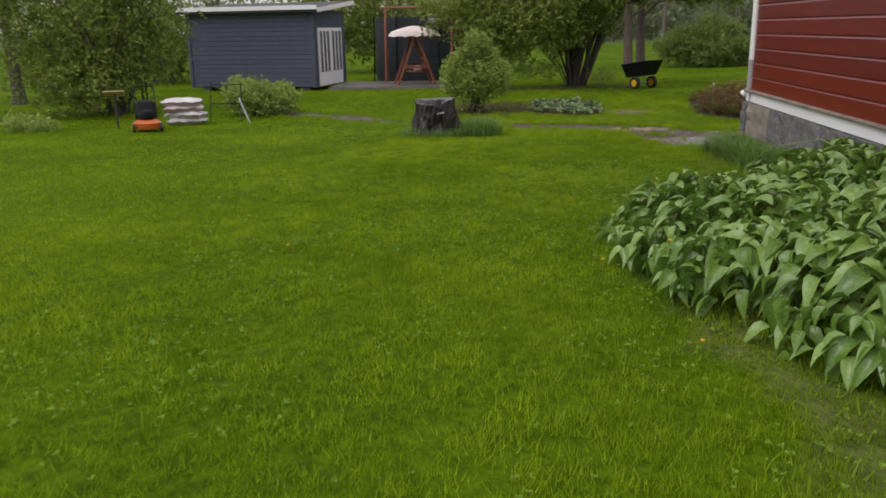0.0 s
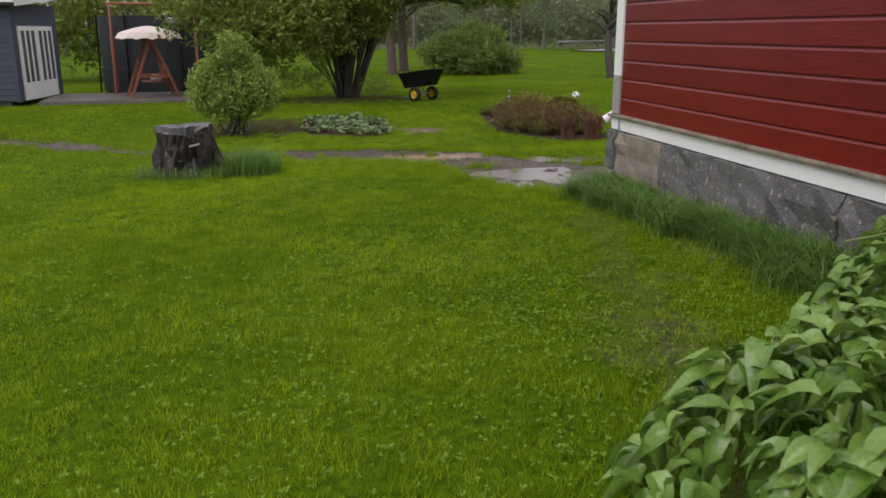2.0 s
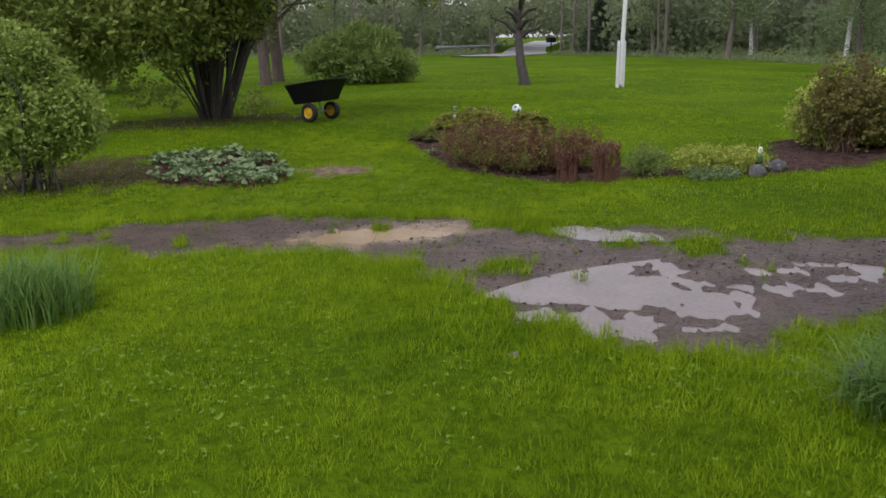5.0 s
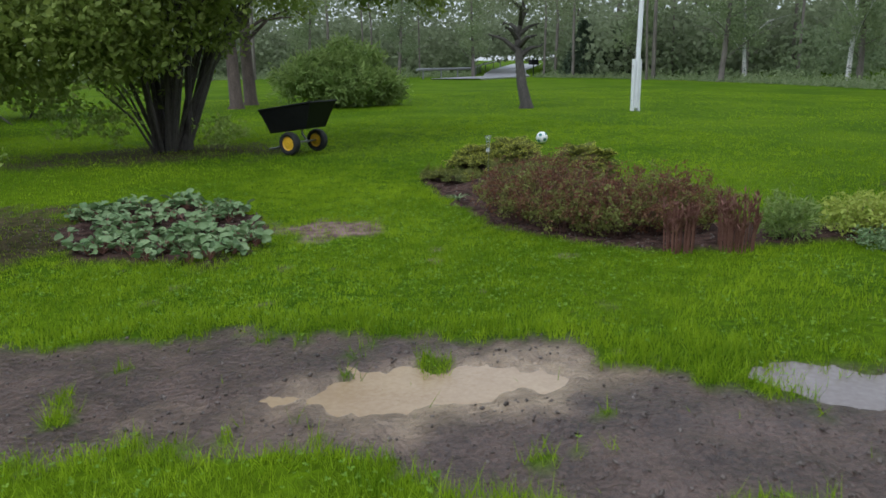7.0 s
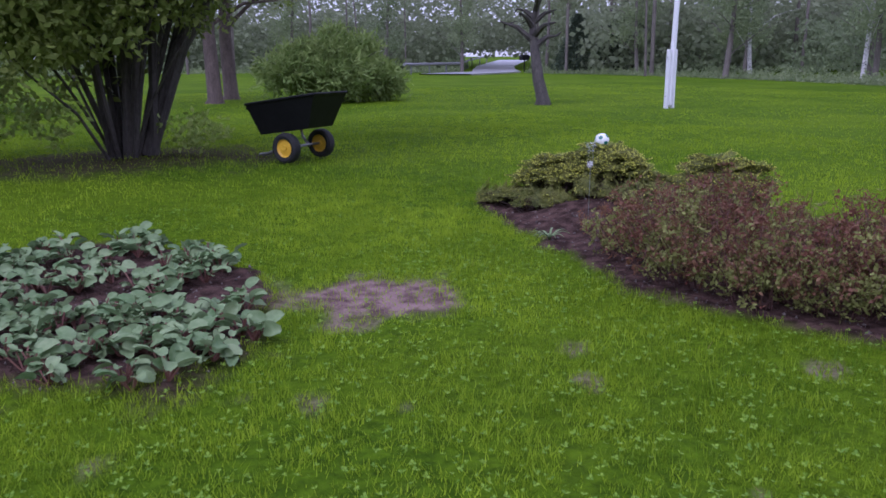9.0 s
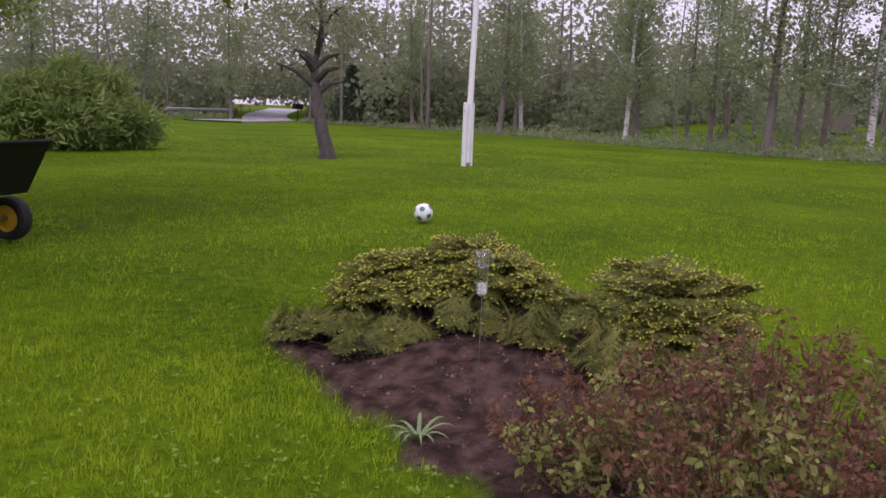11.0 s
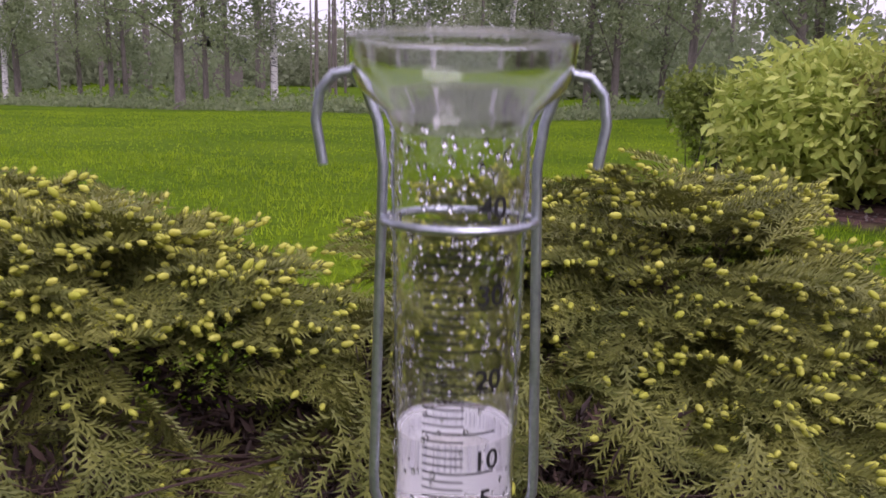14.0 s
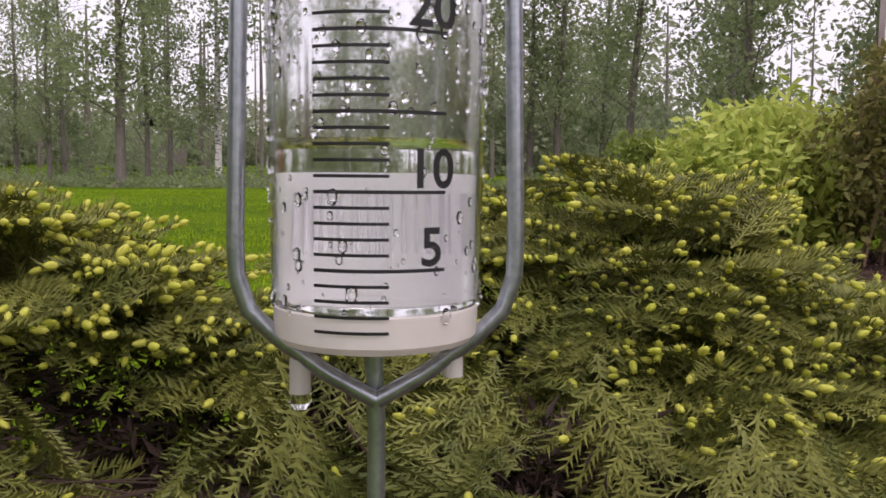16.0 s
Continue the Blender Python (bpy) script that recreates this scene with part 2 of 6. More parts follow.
M_ROUND = surface("willow_leaf", (0.14, 0.22, 0.05), (0.30, 0.37, 0.11), 0.5, 2.0, 0, island=0.6, thin=0.35)
# woodland leaf colours with rain haze painted in: paler and greyer than the leaf
M_FOREST = surface("birch_leaf_hazed", (0.16, 0.215, 0.10), (0.34, 0.39, 0.20), 0.6, 0.3, 0, island=0.6, thin=0.5)
M_FOREST2 = surface("wood_leaf_hazed", (0.14, 0.185, 0.095), (0.28, 0.33, 0.175), 0.6, 0.3, 0, island=0.6, thin=0.5)
M_FARWOOD = surface("far_leaf_hazed", (0.185, 0.22, 0.125), (0.33, 0.37, 0.22), 0.6, 0.2, 0, island=0.45, thin=0.5)
M_CONIFER = surface("conifer", (0.04, 0.06, 0.035), (0.09, 0.12, 0.07), 0.7, 1.0, 0, island=0.5, thin=0.1)
M_APPLE = surface("sparse_leaf", (0.16, 0.19, 0.10), (0.28, 0.3, 0.17), 0.6, 1.0, 0, island=0.6, thin=0.35)
M_HOSTA = surface("glaucous_leaf", (0.10, 0.185, 0.065), (0.29, 0.37, 0.18), 0.42, 4.0, 0.1, island=0.6, thin=0.2)
M_SPIREA = surface("bronze_leaf", (0.15, 0.046, 0.038), (0.23, 0.145, 0.066), 0.6, 2.5, 0, island=0.55, thin=0.3)
M_TWIG = surface("brown_twig", (0.12, 0.065, 0.045), (0.26, 0.16, 0.11), 0.8, 8, 0.2)
M_REDTWIG = surface("red_stem", (0.10, 0.028, 0.022), (0.24, 0.12, 0.085), 0.7, 6, 0.1, island=0.7)
M_NEEDLE = surface("spruce_needle", (0.052, 0.072, 0.016), (0.265, 0.27, 0.064), 0.5, 4.0, 0, island=0.3, thin=0.1, fine=14)
M_BUD = surface("spruce_bud", (0.50, 0.54, 0.06), (0.74, 0.72, 0.16), 0.5, 20.0, 0, island=0.6, thin=0.35)
M_LANCE = surface("lance_leaf", (0.27, 0.37, 0.06), (0.58, 0.62, 0.15), 0.45, 2.0, 0, island=0.6, thin=0.35)
M_YELLOW = surface("yellowgreen_leaf", (0.24, 0.32, 0.045), (0.48, 0.52, 0.11), 0.5, 2.0, 0, island=0.6, thin=0.3)
M_SHEDWALL = surface("bluegrey_paint", (0.05, 0.058, 0.09), (0.08, 0.092, 0.135), 0.6, 3.0, 0.2, random_object=0.4)
M_BLACK = surface("black_plastic", (0.004, 0.004, 0.005), (0.009, 0.009, 0.010), 0.5, 8, 0.1, spec=0.25)
M_RUBBER = surface("tyre_rubber", (0.010, 0.010, 0.010), (0.025, 0.025, 0.024), 0.8, 12, 0.3)
M_HUB = surface("yellow_hub", (0.62, 0.36, 0.012), (0.72, 0.44, 0.02), 0.45, 8, 0.05)
M_GALV = surface("galvanised_wire", (0.30, 0.33, 0.36), (0.48, 0.51, 0.55), 0.32, 60.0, 0.15, metal=0.85, fine=500, c3=(0.06, 0.055, 0.05), wear=0.69, bump_size=0.001)
M_STEEL = surface("steel", (0.25, 0.25, 0.26), (0.4, 0.4, 0.42), 0.4, 10, 0.1, metal=0.9)
M_POLE = surface("pole_paint", (0.72, 0.72, 0.74), (0.82, 0.82, 0.83), 0.45, 3, 0.1)
M_CANOPY = surface("canvas", (0.66, 0.56, 0.53), (0.78, 0.68, 0.64), 0.8, 4, 0.15)
M_SWINGWOOD = surface("stained_wood", (0.20, 0.06, 0.035), (0.32, 0.11, 0.06), 0.6, 5, 0.3, stretch=(5, 5, 1))
M_NET = surface("dark_net", (0.012, 0.016, 0.02), (0.03, 0.036, 0.042), 0.8, 6, 0.1)
M_DECK = surface("wet_deck", (0.12, 0.105, 0.095), (0.22, 0.2, 0.18), 0.35, 3, 0.2)
M_ROOF = surface("roof_felt", (0.04, 0.042, 0.046), (0.075, 0.078, 0.085), 0.8, 4, 0.3)
M_ORANGE = surface("orange_paint", (0.45, 0.09, 0.015), (0.55, 0.14, 0.025), 0.4, 6, 0.05)
M_SACK = surface("plastic_sack", (0.5, 0.48, 0.48), (0.72, 0.68, 0.69), 0.4, 6, 0.5, c3=(0.35, 0.2, 0.16), wear=0.64)
M_PALEWOOD = surface("pale_board", (0.42, 0.28, 0.15), (0.55, 0.38, 0.22), 0.7, 6, 0.2)
M_ASPHALT = surface("wet_road", (0.24, 0.23, 0.25), (0.34, 0.33, 0.35), 0.4, 0.3, 0.1)
M_BALL = surface("ball_white", (0.78, 0.78, 0.78), (0.85, 0.85, 0.85), 0.35, 20, 0.05)
M_BALLGREEN = surface("ball_green", (0.02, 0.13, 0.11), (0.03, 0.19, 0.16), 0.35, 20, 0.05)
M_FLOWER = surface("yellow_petal", (0.75, 0.45, 0.01), (0.85, 0.6, 0.03), 0.6, 30, 0)
M_WATER = surface("puddle_water", (0.15, 0.12, 0.105), (0.22, 0.185, 0.165), 0.16, 3, 0.16, fine=30, bump_size=0.004)
M_MUDWATER = surface("muddy_water", (0.30, 0.205, 0.115), (0.40, 0.295, 0.18), 0.22, 3, 0.08, fine=40, bump_size=0.004)
M_PLASTIC = clear("clear_plastic", (0.98, 0.985, 0.985), 0.04, 1.38)
M_FROST = clear("frosted_plastic", (0.97, 0.97, 0.97), 0.22, 1.45)
M_DROP = clear("water_drop", (1, 1, 1), 0.0, 1.33)
M_PRINT = surface("black_print", (0.008, 0.008, 0.009), (0.014, 0.014, 0.015), 0.5, 30, 0)

# ---- ground ----
LEVEL_Y = np.array([-60, -5, 0, 3.5, 6.4, 9.3, 12.5, 15, 17.4, 20, 22, 26, 33, 40, 300])
LEVEL_Z = np.array([0.15, 0.08, 0.04, -0.06, -0.21, -0.33, -0.42, -0.50, -0.66, -0.72, -0.68, -0.55, -0.64, -0.65, -0.65])
MUD_LINE = [(-5, 23, 0.25), (-2.3, 20.9, 0.35), (-1, 19.4, 0.2), (0.3, 18.6, 0.25), (1.5, 17.8, 0.6), (3, 17.2, 0.8), (4.2, 16.2, 0.8), (4.5, 14.9, 0.95), (4.8, 13.5, 1.05), (6.2, 13.2, 0.9), (8, 12.6, 0.8)]
BED_LINE = [(7.95, 22.5, 0.75), (7.62, 21.2, 0.64), (7.42, 19.8, 0.78), (7.65, 18.8, 0.78), (8.7, 18.1, 0.5), (9.9, 17.4, 0.5), (11.5, 17.4, 0.7), (13.4, 18.7, 1.1)]


def wobble(x, y, s, seed=0.0):
    """Smooth pseudo-random waves between about -1 and 1."""
    a = np.sin(x * 1.7 / s + 1.3 * np.sin(y * 1.1 / s + seed) + seed) + np.sin(y * 1.9 / s + 1.7 * np.sin(x * 0.9 / s + 2 * seed) + 1.7 * seed)
    b = np.sin((x + y) * 3.1 / s + 1.1 * np.sin((x - y) * 2.3 / s + seed)) + np.sin((x - 0.6 * y) * 4.7 / s + seed * 3)
    return a * 0.3 + b * 0.2


def near_line(x, y, line):
    """How far inside a band round a line of (x, y, half width) a place lies, in metres."""
    best = np.full(np.shape(x), -1e3)
    for (x0, y0, w0), (x1, y1, w1) in zip(line, line[1:]):
        dx, dy = x1 - x0, y1 - y0
        t = np.clip(((x - x0) * dx + (y - y0) * dy) / (dx * dx + dy * dy), 0, 1)
        best = np.maximum(best, w0 + (w1 - w0) * t - np.hypot(x - x0 - t * dx, y - y0 - t * dy))
    return best


def oval(x, y, cx, cy, a, b, turn=0.0):
    c, s = math.cos(radians(turn)), math.sin(radians(turn))
    u, v = (x - cx) * c + (y - cy) * s, -(x - cx) * s + (y - cy) * c
    return (1 - np.sqrt((u / a) ** 2 + (v / b) ** 2)) * min(a, b)


def soft(d, w):
    return np.clip(d / w + 0.5, 0, 1)


def masks(x, y):
    rough_edge = 0.30 * wobble(x, y, 0.55, 1.0) + 0.16 * wobble(x, y, 0.19, 2.0) + 0.09 * wobble(x, y, 0.07, 4.0)
    mud = soft(near_line(x, y, MUD_LINE) + rough_edge, 0.14)
    mud = np.maximum(mud, soft(oval(x, y, 5.75, 15.1, 0.62, 0.3, -48) + 0.5 * rough_edge, 0.14))
    mud = np.maximum(mud, soft(oval(x, y, 3.32, 18.04, 0.16, 0.14) + 0.35 * rough_edge, 0.1))
    mud = mud * (1 - soft(oval(x, y, 4.05, 14.65, 0.28, 0.13) + 0.3 * rough_edge, 0.1))
    mud = mud * (1 - 0.95 * soft(wobble(x, y, 0.38, 21.0) + 0.35 * wobble(x, y, 0.12, 8.0) - 0.76, 0.12))
    bed = soft(near_line(x, y, BED_LINE) + 0.4 * rough_edge, 0.1)
    soil = np.maximum(0.8 * soft(oval(x, y, 1.7, 22.1, 1.7, 1.3) + 1.5 * rough_edge, 0.5), soft(oval(x, y, 3.6, 21.5, 1.0, 1.52) + 0.5 * rough_edge, 0.15))
    soil = np.maximum(soil, 0.75 * soft(oval(x, y, 4.7, 28.0, 2.4, 1.5) + 2 * rough_edge, 0.8))
    worn = soft(oval(x, y, 5.27, 20.88, 0.46, 0.5) + 0.8 * rough_edge, 0.2)
    worn = np.maximum(worn, 0.6 * soft(oval(x, y, 4.72, 21.05, 0.5, 0.28) + rough_edge, 0.3))
    worn = np.maximum(worn, 0.6 * soft(wobble(x, y, 0.35, 13.0) + 0.5 * rough_edge - 0.74, 0.12) * soft(oval(x, y, 4.9, 18.6, 2.2, 1.5), 0.8))
    edge = 0.25 * soft(0.3 - np.abs(near_line(x, y, [(2.5, 2.2, 0.9), (2.4, 5.2, 0.9), (3.4, 8.4, 0.4), (4.0, 10.6, 0.3)])) + rough_edge - 0.15, 0.25)
    sand = soft(oval(x, y, 4.0, 16.43, 1.05, 0.42, -16) + 0.5 * rough_edge, 0.3)
    return mud, np.maximum(bed, soil), np.maximum(worn, edge), sand


def puddle_depth(x, y):
    d = soft(oval(x, y, 4.0, 16.43, 0.86, 0.27, -16) + 0.05 * wobble(x, y, 0.3, 5), 0.25) * 0.05
    d = np.maximum(d, soft(oval(x, y, 4.95, 13.05, 1.5, 0.66, -8) + 0.34 * wobble(x, y, 0.5, 4) + 0.26 * wobble(x, y, 0.17, 7) + 0.1 * wobble(x, y, 0.07, 2), 0.3) * 0.058 * (0.72 + 0.55 * wobble(x, y, 0.23, 11) + 0.3 * wobble(x, y, 0.1, 5)))
    d = np.maximum(d, soft(oval(x, y, 4.25, 13.9, 0.6, 0.22, -20) + 0.08 * wobble(x, y, 0.3, 3), 0.25) * 0.05)
    d = np.maximum(d, soft(oval(x, y, 5.75, 15.1, 0.6, 0.24, -48) + 0.06 * wobble(x, y, 0.3, 8), 0.25) * 0.05)
    return d


def height(x, y):
    x, y = np.asarray(x, dtype=float), np.asarray(y, dtype=float)
    z = sum(np.interp(y + s, LEVEL_Y, LEVEL_Z) for s in (-1.2, -0.6, 0, 0.6, 1.2)) / 5
    far = np.clip((np.hypot(x, y) - 20) / 30, 0, 1)
    z = z + 0.018 * wobble(x, y, 1.6, 3.0) * (1 - 0.5 * far)
    near_house = np.clip(1 - np.abs(x - 4.6) / 1.5, 0, 1) * np.clip((12.2 - y) / 1.5, 0, 1)
    z = z + 0.12 * near_house
    rise = np.clip((x - 52) / 70, 0, 1)
    mound = np.clip(1 - np.hypot(x - 8.3, y - 21.75) / 1.25, 0, 1)
    return z + 2.0 * rise * rise * (3 - 2 * rise) + 0.2 * mound * mound * (3 - 2 * mound)


def ground_z(x, y):
    mud, soil, worn, sand = masks(x, y)
    bare = np.maximum(mud, soil)
    lumps = wobble(x, y, 0.31, 3.0) * 0.014 + wobble(x, y, 0.11, 6.0) * 0.016 + wobble(x, y, 0.047, 9.0) * 0.010
    return height(x, y) - 0.02 * mud + 0.035 * soil + bare * lumps - puddle_depth(x, y)


def spaced(lo, a, b, hi, step):
    inner = np.arange(a, b + step / 2, step)
    left, right, s = [a], [b], step
    while left[-1] > lo:
        s *= 1.16
        left.append(left[-1] - s)
    s = step
    while right[-1] < hi:
        s *= 1.16
        right.append(right[-1] + s)
    return np.concatenate([np.array(left[1:])[::-1], inner, np.array(right[1:])])


def build_ground():
    gx, gy = spaced(-900, -4.5, 10.5, 900, 0.07), spaced(-900, 3.0, 24.0, 900, 0.07)
    X, Y = np.meshgrid(gx, gy)
    x, y = X.ravel(), Y.ravel()
    nx, ny = len(gx), len(gy)
    idx = np.arange(nx * ny).reshape(ny, nx)
    faces = np.stack([idx[:-1, :-1], idx[:-1, 1:], idx[1:, 1:], idx[1:, :-1]], axis=-1).reshape(-1, 4)
    me = array_mesh("ground", np.stack([x, y, ground_z(x, y)], axis=1), faces, True)
    mud, soil, worn, sand = masks(x, y)
    for key, value in (("mud", mud), ("soil", soil), ("worn", worn), ("sand", sand)):
        at = me.attributes.new(key, "FLOAT", "POINT")
        at.data.foreach_set("value", value.astype(np.float32))
    m = bpy.data.materials.new("garden_ground")
    m.use_nodes = True
    n, l = m.node_tree.nodes, m.node_tree.links
    b = n["Principled BSDF"]
    tc = n.new("ShaderNodeTexCoord")

    def noise_ramp(scale, lo, hi, c1, c2, detail=5):
        t, r = n.new("ShaderNodeTexNoise"), n.new("ShaderNodeMapRange")
        t.inputs["Scale"].default_value, t.inputs["Detail"].default_value = scale, detail
        l.new(tc.outputs["Object"], t.inputs[0])
        r.inputs[1].default_value, r.inputs[2].default_value = lo, hi
        l.new(t.outputs[0], r.inputs[0])
        return mixed(r.outputs[0], c1, c2), t.outputs[0]

    def mixed(fac, c1, c2):
        x_ = n.new("ShaderNodeMix")
        x_.data_type = "RGBA"
        l.new(fac, x_.inputs[0])
        for slot, c in ((6, c1), (7, c2)):
            if isinstance(c, tuple):
                x_.inputs[slot].default_value = (*c, 1)
            else:
                l.new(c, x_.inputs[slot])
        return x_.outputs[2]

    def attribute(key):
        a = n.new("ShaderNodeAttribute")
        a.attribute_name = key
        return a.outputs["Fac"]

    turf_a, _ = noise_ramp(0.35, 0.4, 0.62, (0.055, 0.11, 0.003), (0.12, 0.19, 0.004))
    turf_b, fine = noise_ramp(14.0, 0.38, 0.62, (0.026, 0.055, 0.002), (0.105, 0.185, 0.003))
    half = n.new("ShaderNodeValue")
    half.outputs[0].default_value = 0.45
    turf = mixed(half.outputs[0], turf_a, turf_b)
    mud_a, mudn = noise_ramp(3.0, 0.35, 0.65, (0.038, 0.023, 0.016), (0.135, 0.088, 0.068))
    mud_b, _ = noise_ramp(38.0, 0.36, 0.64, (0.011, 0.006, 0.005), (0.145, 0.096, 0.074))
    mudc = mixed(half.outputs[0], mud_a, mud_b)
    soilc, _ = noise_ramp(9.0, 0.38, 0.62, (0.034, 0.021, 0.017), (0.10, 0.062, 0.05))
    wornc, _ = noise_ramp(7.0, 0.4, 0.6, (0.125, 0.082, 0.07), (0.27, 0.185, 0.165))
    sandc, _ = noise_ramp(6.0, 0.4, 0.6, (0.22, 0.16, 0.105), (0.36, 0.27, 0.18))
    c = mixed(attribute("worn"), turf, wornc)
    c = mixed(attribute("soil"), c, soilc)
    c = mixed(attribute("mud"), c, mudc)
    both = n.new("ShaderNodeMath")
    both.operation = "MULTIPLY"
    l.new(attribute("sand"), both.inputs[0])
    l.new(attribute("mud"), both.inputs[1])
    c = mixed(both.outputs[0], c, sandc)
    l.new(c, b.inputs["Base Color"])
    wet = n.new("ShaderNodeMapRange")
    wet.inputs[3].default_value, wet.inputs[4].default_value = 0.85, 0.36
    l.new(attribute("mud"), wet.inputs[0])
    l.new(wet.outputs[0], b.inputs["Roughness"])
    shine = n.new("ShaderNodeMapRange")
    shine.inputs[3].default_value, shine.inputs[4].default_value = 0.03, 0.45
    l.new(attribute("mud"), shine.inputs[0])
    l.new(shine.outputs[0], b.inputs["Specular IOR Level"])
    bp = n.new("ShaderNodeBump")
    bp.inputs["Strength"].default_value, bp.inputs["Distance"].default_value = 1.0, 0.05
    rough_n = n.new("ShaderNodeTexNoise")
    rough_n.inputs["Scale"].default_value, rough_n.inputs["Detail"].default_value = 26.0, 8
    l.new(tc.outputs["Object"], rough_n.inputs[0])
    l.new(rough_n.outputs[0], bp.inputs["Height"])
    l.new(bp.outputs[0], b.inputs["Normal"])
    me.materials.append(m)
    return tagged(new("ground", me), "wet green garden lawn with muddy bare tracks and beds", "ground", kind="structure")


build_ground()


def puddle(cx, cy, a, b, turn, drop, mat, label):
    level = float(height(cx, cy)) - drop
    f = Form()
    ring = [(cx + a * math.cos(t) * math.cos(radians(turn)) - b * math.sin(t) * math.sin(radians(turn)), cy + a * math.cos(t) * math.sin(radians(turn)) + b * math.sin(t) * math.cos(radians(turn)), level) for t in np.linspace(0, 2 * math.pi, 40, endpoint=False)]
    f.add(ring, [tuple(range(40))])
    return tagged(part("puddle", f, mat), label, "puddle", "puddles in the muddy track", "structure")


puddle(4.0, 16.43, 1.1, 0.5, -16, 0.052, M_MUDWATER, "tan puddle of muddy rainwater in the dirt track")
puddle(4.95, 13.2, 1.9, 1.05, -8, 0.062, M_WATER, "grey shallow puddle in churned mud by the house")
puddle(5.75, 15.1, 0.85, 0.42, -48, 0.045, M_WATER, "small grey puddle at the edge of the lawn")

# ---- house ----
HOUSE = thing("house", (4.65, 11.72, -0.42), "red boarded house with white trim on a granite block foundation", "house", rz=-6.3)
HB = -11.5          # far end of the long wall, in the house's own y
HW = 7.5            # house width along its own x


def build_house():
    sill, ledge, top = 0.78, 0.93, 4.2
    wall = part("wall", Form().box((HW / 2, HB / 2, (ledge + top) / 2), (HW - 0.06, -HB - 0.06, top - ledge)), M_RED, HOUSE)
    pitch, k = 0.196, 0
    long_plank = Form()
    prof = [(0.0, 0.0), (-0.022, 0.0), (-0.022, 0.16), (-0.016, 0.178), (-0.002, 0.183), (-0.002, 0.1955), (0.0, 0.1955)]
    long_plank.add([(x, y, z) for y in (-0.13, HB) for x, z in prof], [(i, i + 1, i + 8, i + 7) for i in range(6)] + [tuple(range(7))[::-1], tuple(range(7, 14))])
    long_mesh = long_plank.mesh("plank")
    long_mesh.materials.append(M_RED)
    end_plank = Form()
    end_plank.add([(x, -y, z) for x in (0.13, HW) for y, z in prof], [(i, i + 7, i + 8, i + 1) for i in range(6)] + [tuple(range(7)), tuple(range(7, 14))[::-1]])
    end_mesh = end_plank.mesh("plank")
    end_mesh.materials.append(M_RED)
    while ledge + 0.02 + (k + 1) * pitch < top:
        for me in (long_mesh, end_mesh):
            ob = part("plank", me, None, wall)
            ob.location.z = ledge + 0.02 + k * pitch
        k += 1
    # white corner boards, their lower ends bare
    for name, z0, z1, mat, lab in (("corner_board", 1.36, top, M_WHITE, ""), ("corner_board", ledge + 0.02, 1.36, M_BAREWOOD, "bare weathered lower end of the corner board")):
        f = Form().box((-0.03, -0.065, (z0 + z1) / 2), (0.03, 0.17, z1 - z0 - 0.004), bevel=0.004)
        f.box((0.065, 0.03, (z0 + z1) / 2), (0.19, 0.03, z1 - z0 - 0.004), bevel=0.004)
        part(name, f, mat, HOUSE, lab)
    f = Form().box((-0.02, HB / 2, (sill + ledge) / 2 - 0.008), (0.03, -HB + 0.07, ledge - sill - 0.016), bevel=0.004)
    f.box((HW / 2, 0.02, (sill + ledge) / 2 - 0.008), (HW, 0.03, ledge - sill - 0.016), bevel=0.004)
    part("skirt_board", f, M_WHITE, HOUSE, "white painted skirt board")
    f = Form().box((-0.035, HB / 2, ledge + 0.002), (0.075, -HB + 0.13, 0.03), pose(0, 0, 0, 0, -12, 0), bevel=0.004)
    f.box((HW / 2, 0.035, ledge + 0.002), (HW, 0.075, 0.03), pose(0, 0, 0, -12, 0, 0), bevel=0.004)
    part("ledge", f, M_LEDGE, HOUSE, "weathered grey-brown drip ledge with flaked paint")
    found = part("foundation", Form().box((HW / 2, HB / 2, sill / 2 - 0.1), (HW - 0.25, -HB - 0.25, sill + 0.2)), M_STONE, HOUSE)

    def block(y0, y1, z0, z1, mat, x0=-0.02, seed=0):
        bm = bmesh.new()
        bmesh.ops.create_cube(bm, size=1)
        bmesh.ops.subdivide_edges(bm, edges=list(bm.edges), cuts=3, use_grid_fill=True)
        r = random.Random(seed)
        for v in bm.verts:
            c = v.co.copy()
            v.co = Vector((x0 + 0.09 + c.x * 0.28, (y0 + y1) / 2 + c.y * (y1 - y0 - 0.012), (z0 + z1) / 2 + c.z * (z1 - z0 - 0.01)))
            k_ = 1 - 0.06 * max(0, abs(c.y) + abs(c.z) - 0.75)
            v.co += Vector((r.uniform(-0.026, 0.02) + (0.025 if k_ < 0.99 else 0), r.uniform(-0.008, 0.008), r.uniform(-0.008, 0.008)))
        me = bpy.data.meshes.new("stone_block")
        bm.to_mesh(me)
        bm.free()
        part("stone_block", me, mat, found)

    y, i = 0.0, 0
    widths = [0.2, 1.02, 0.92, 0.85, 0.8, 0.85, 0.7, 0.9, 0.8, 0.9, 0.8, 0.9, 0.8, 0.9, 0.7]
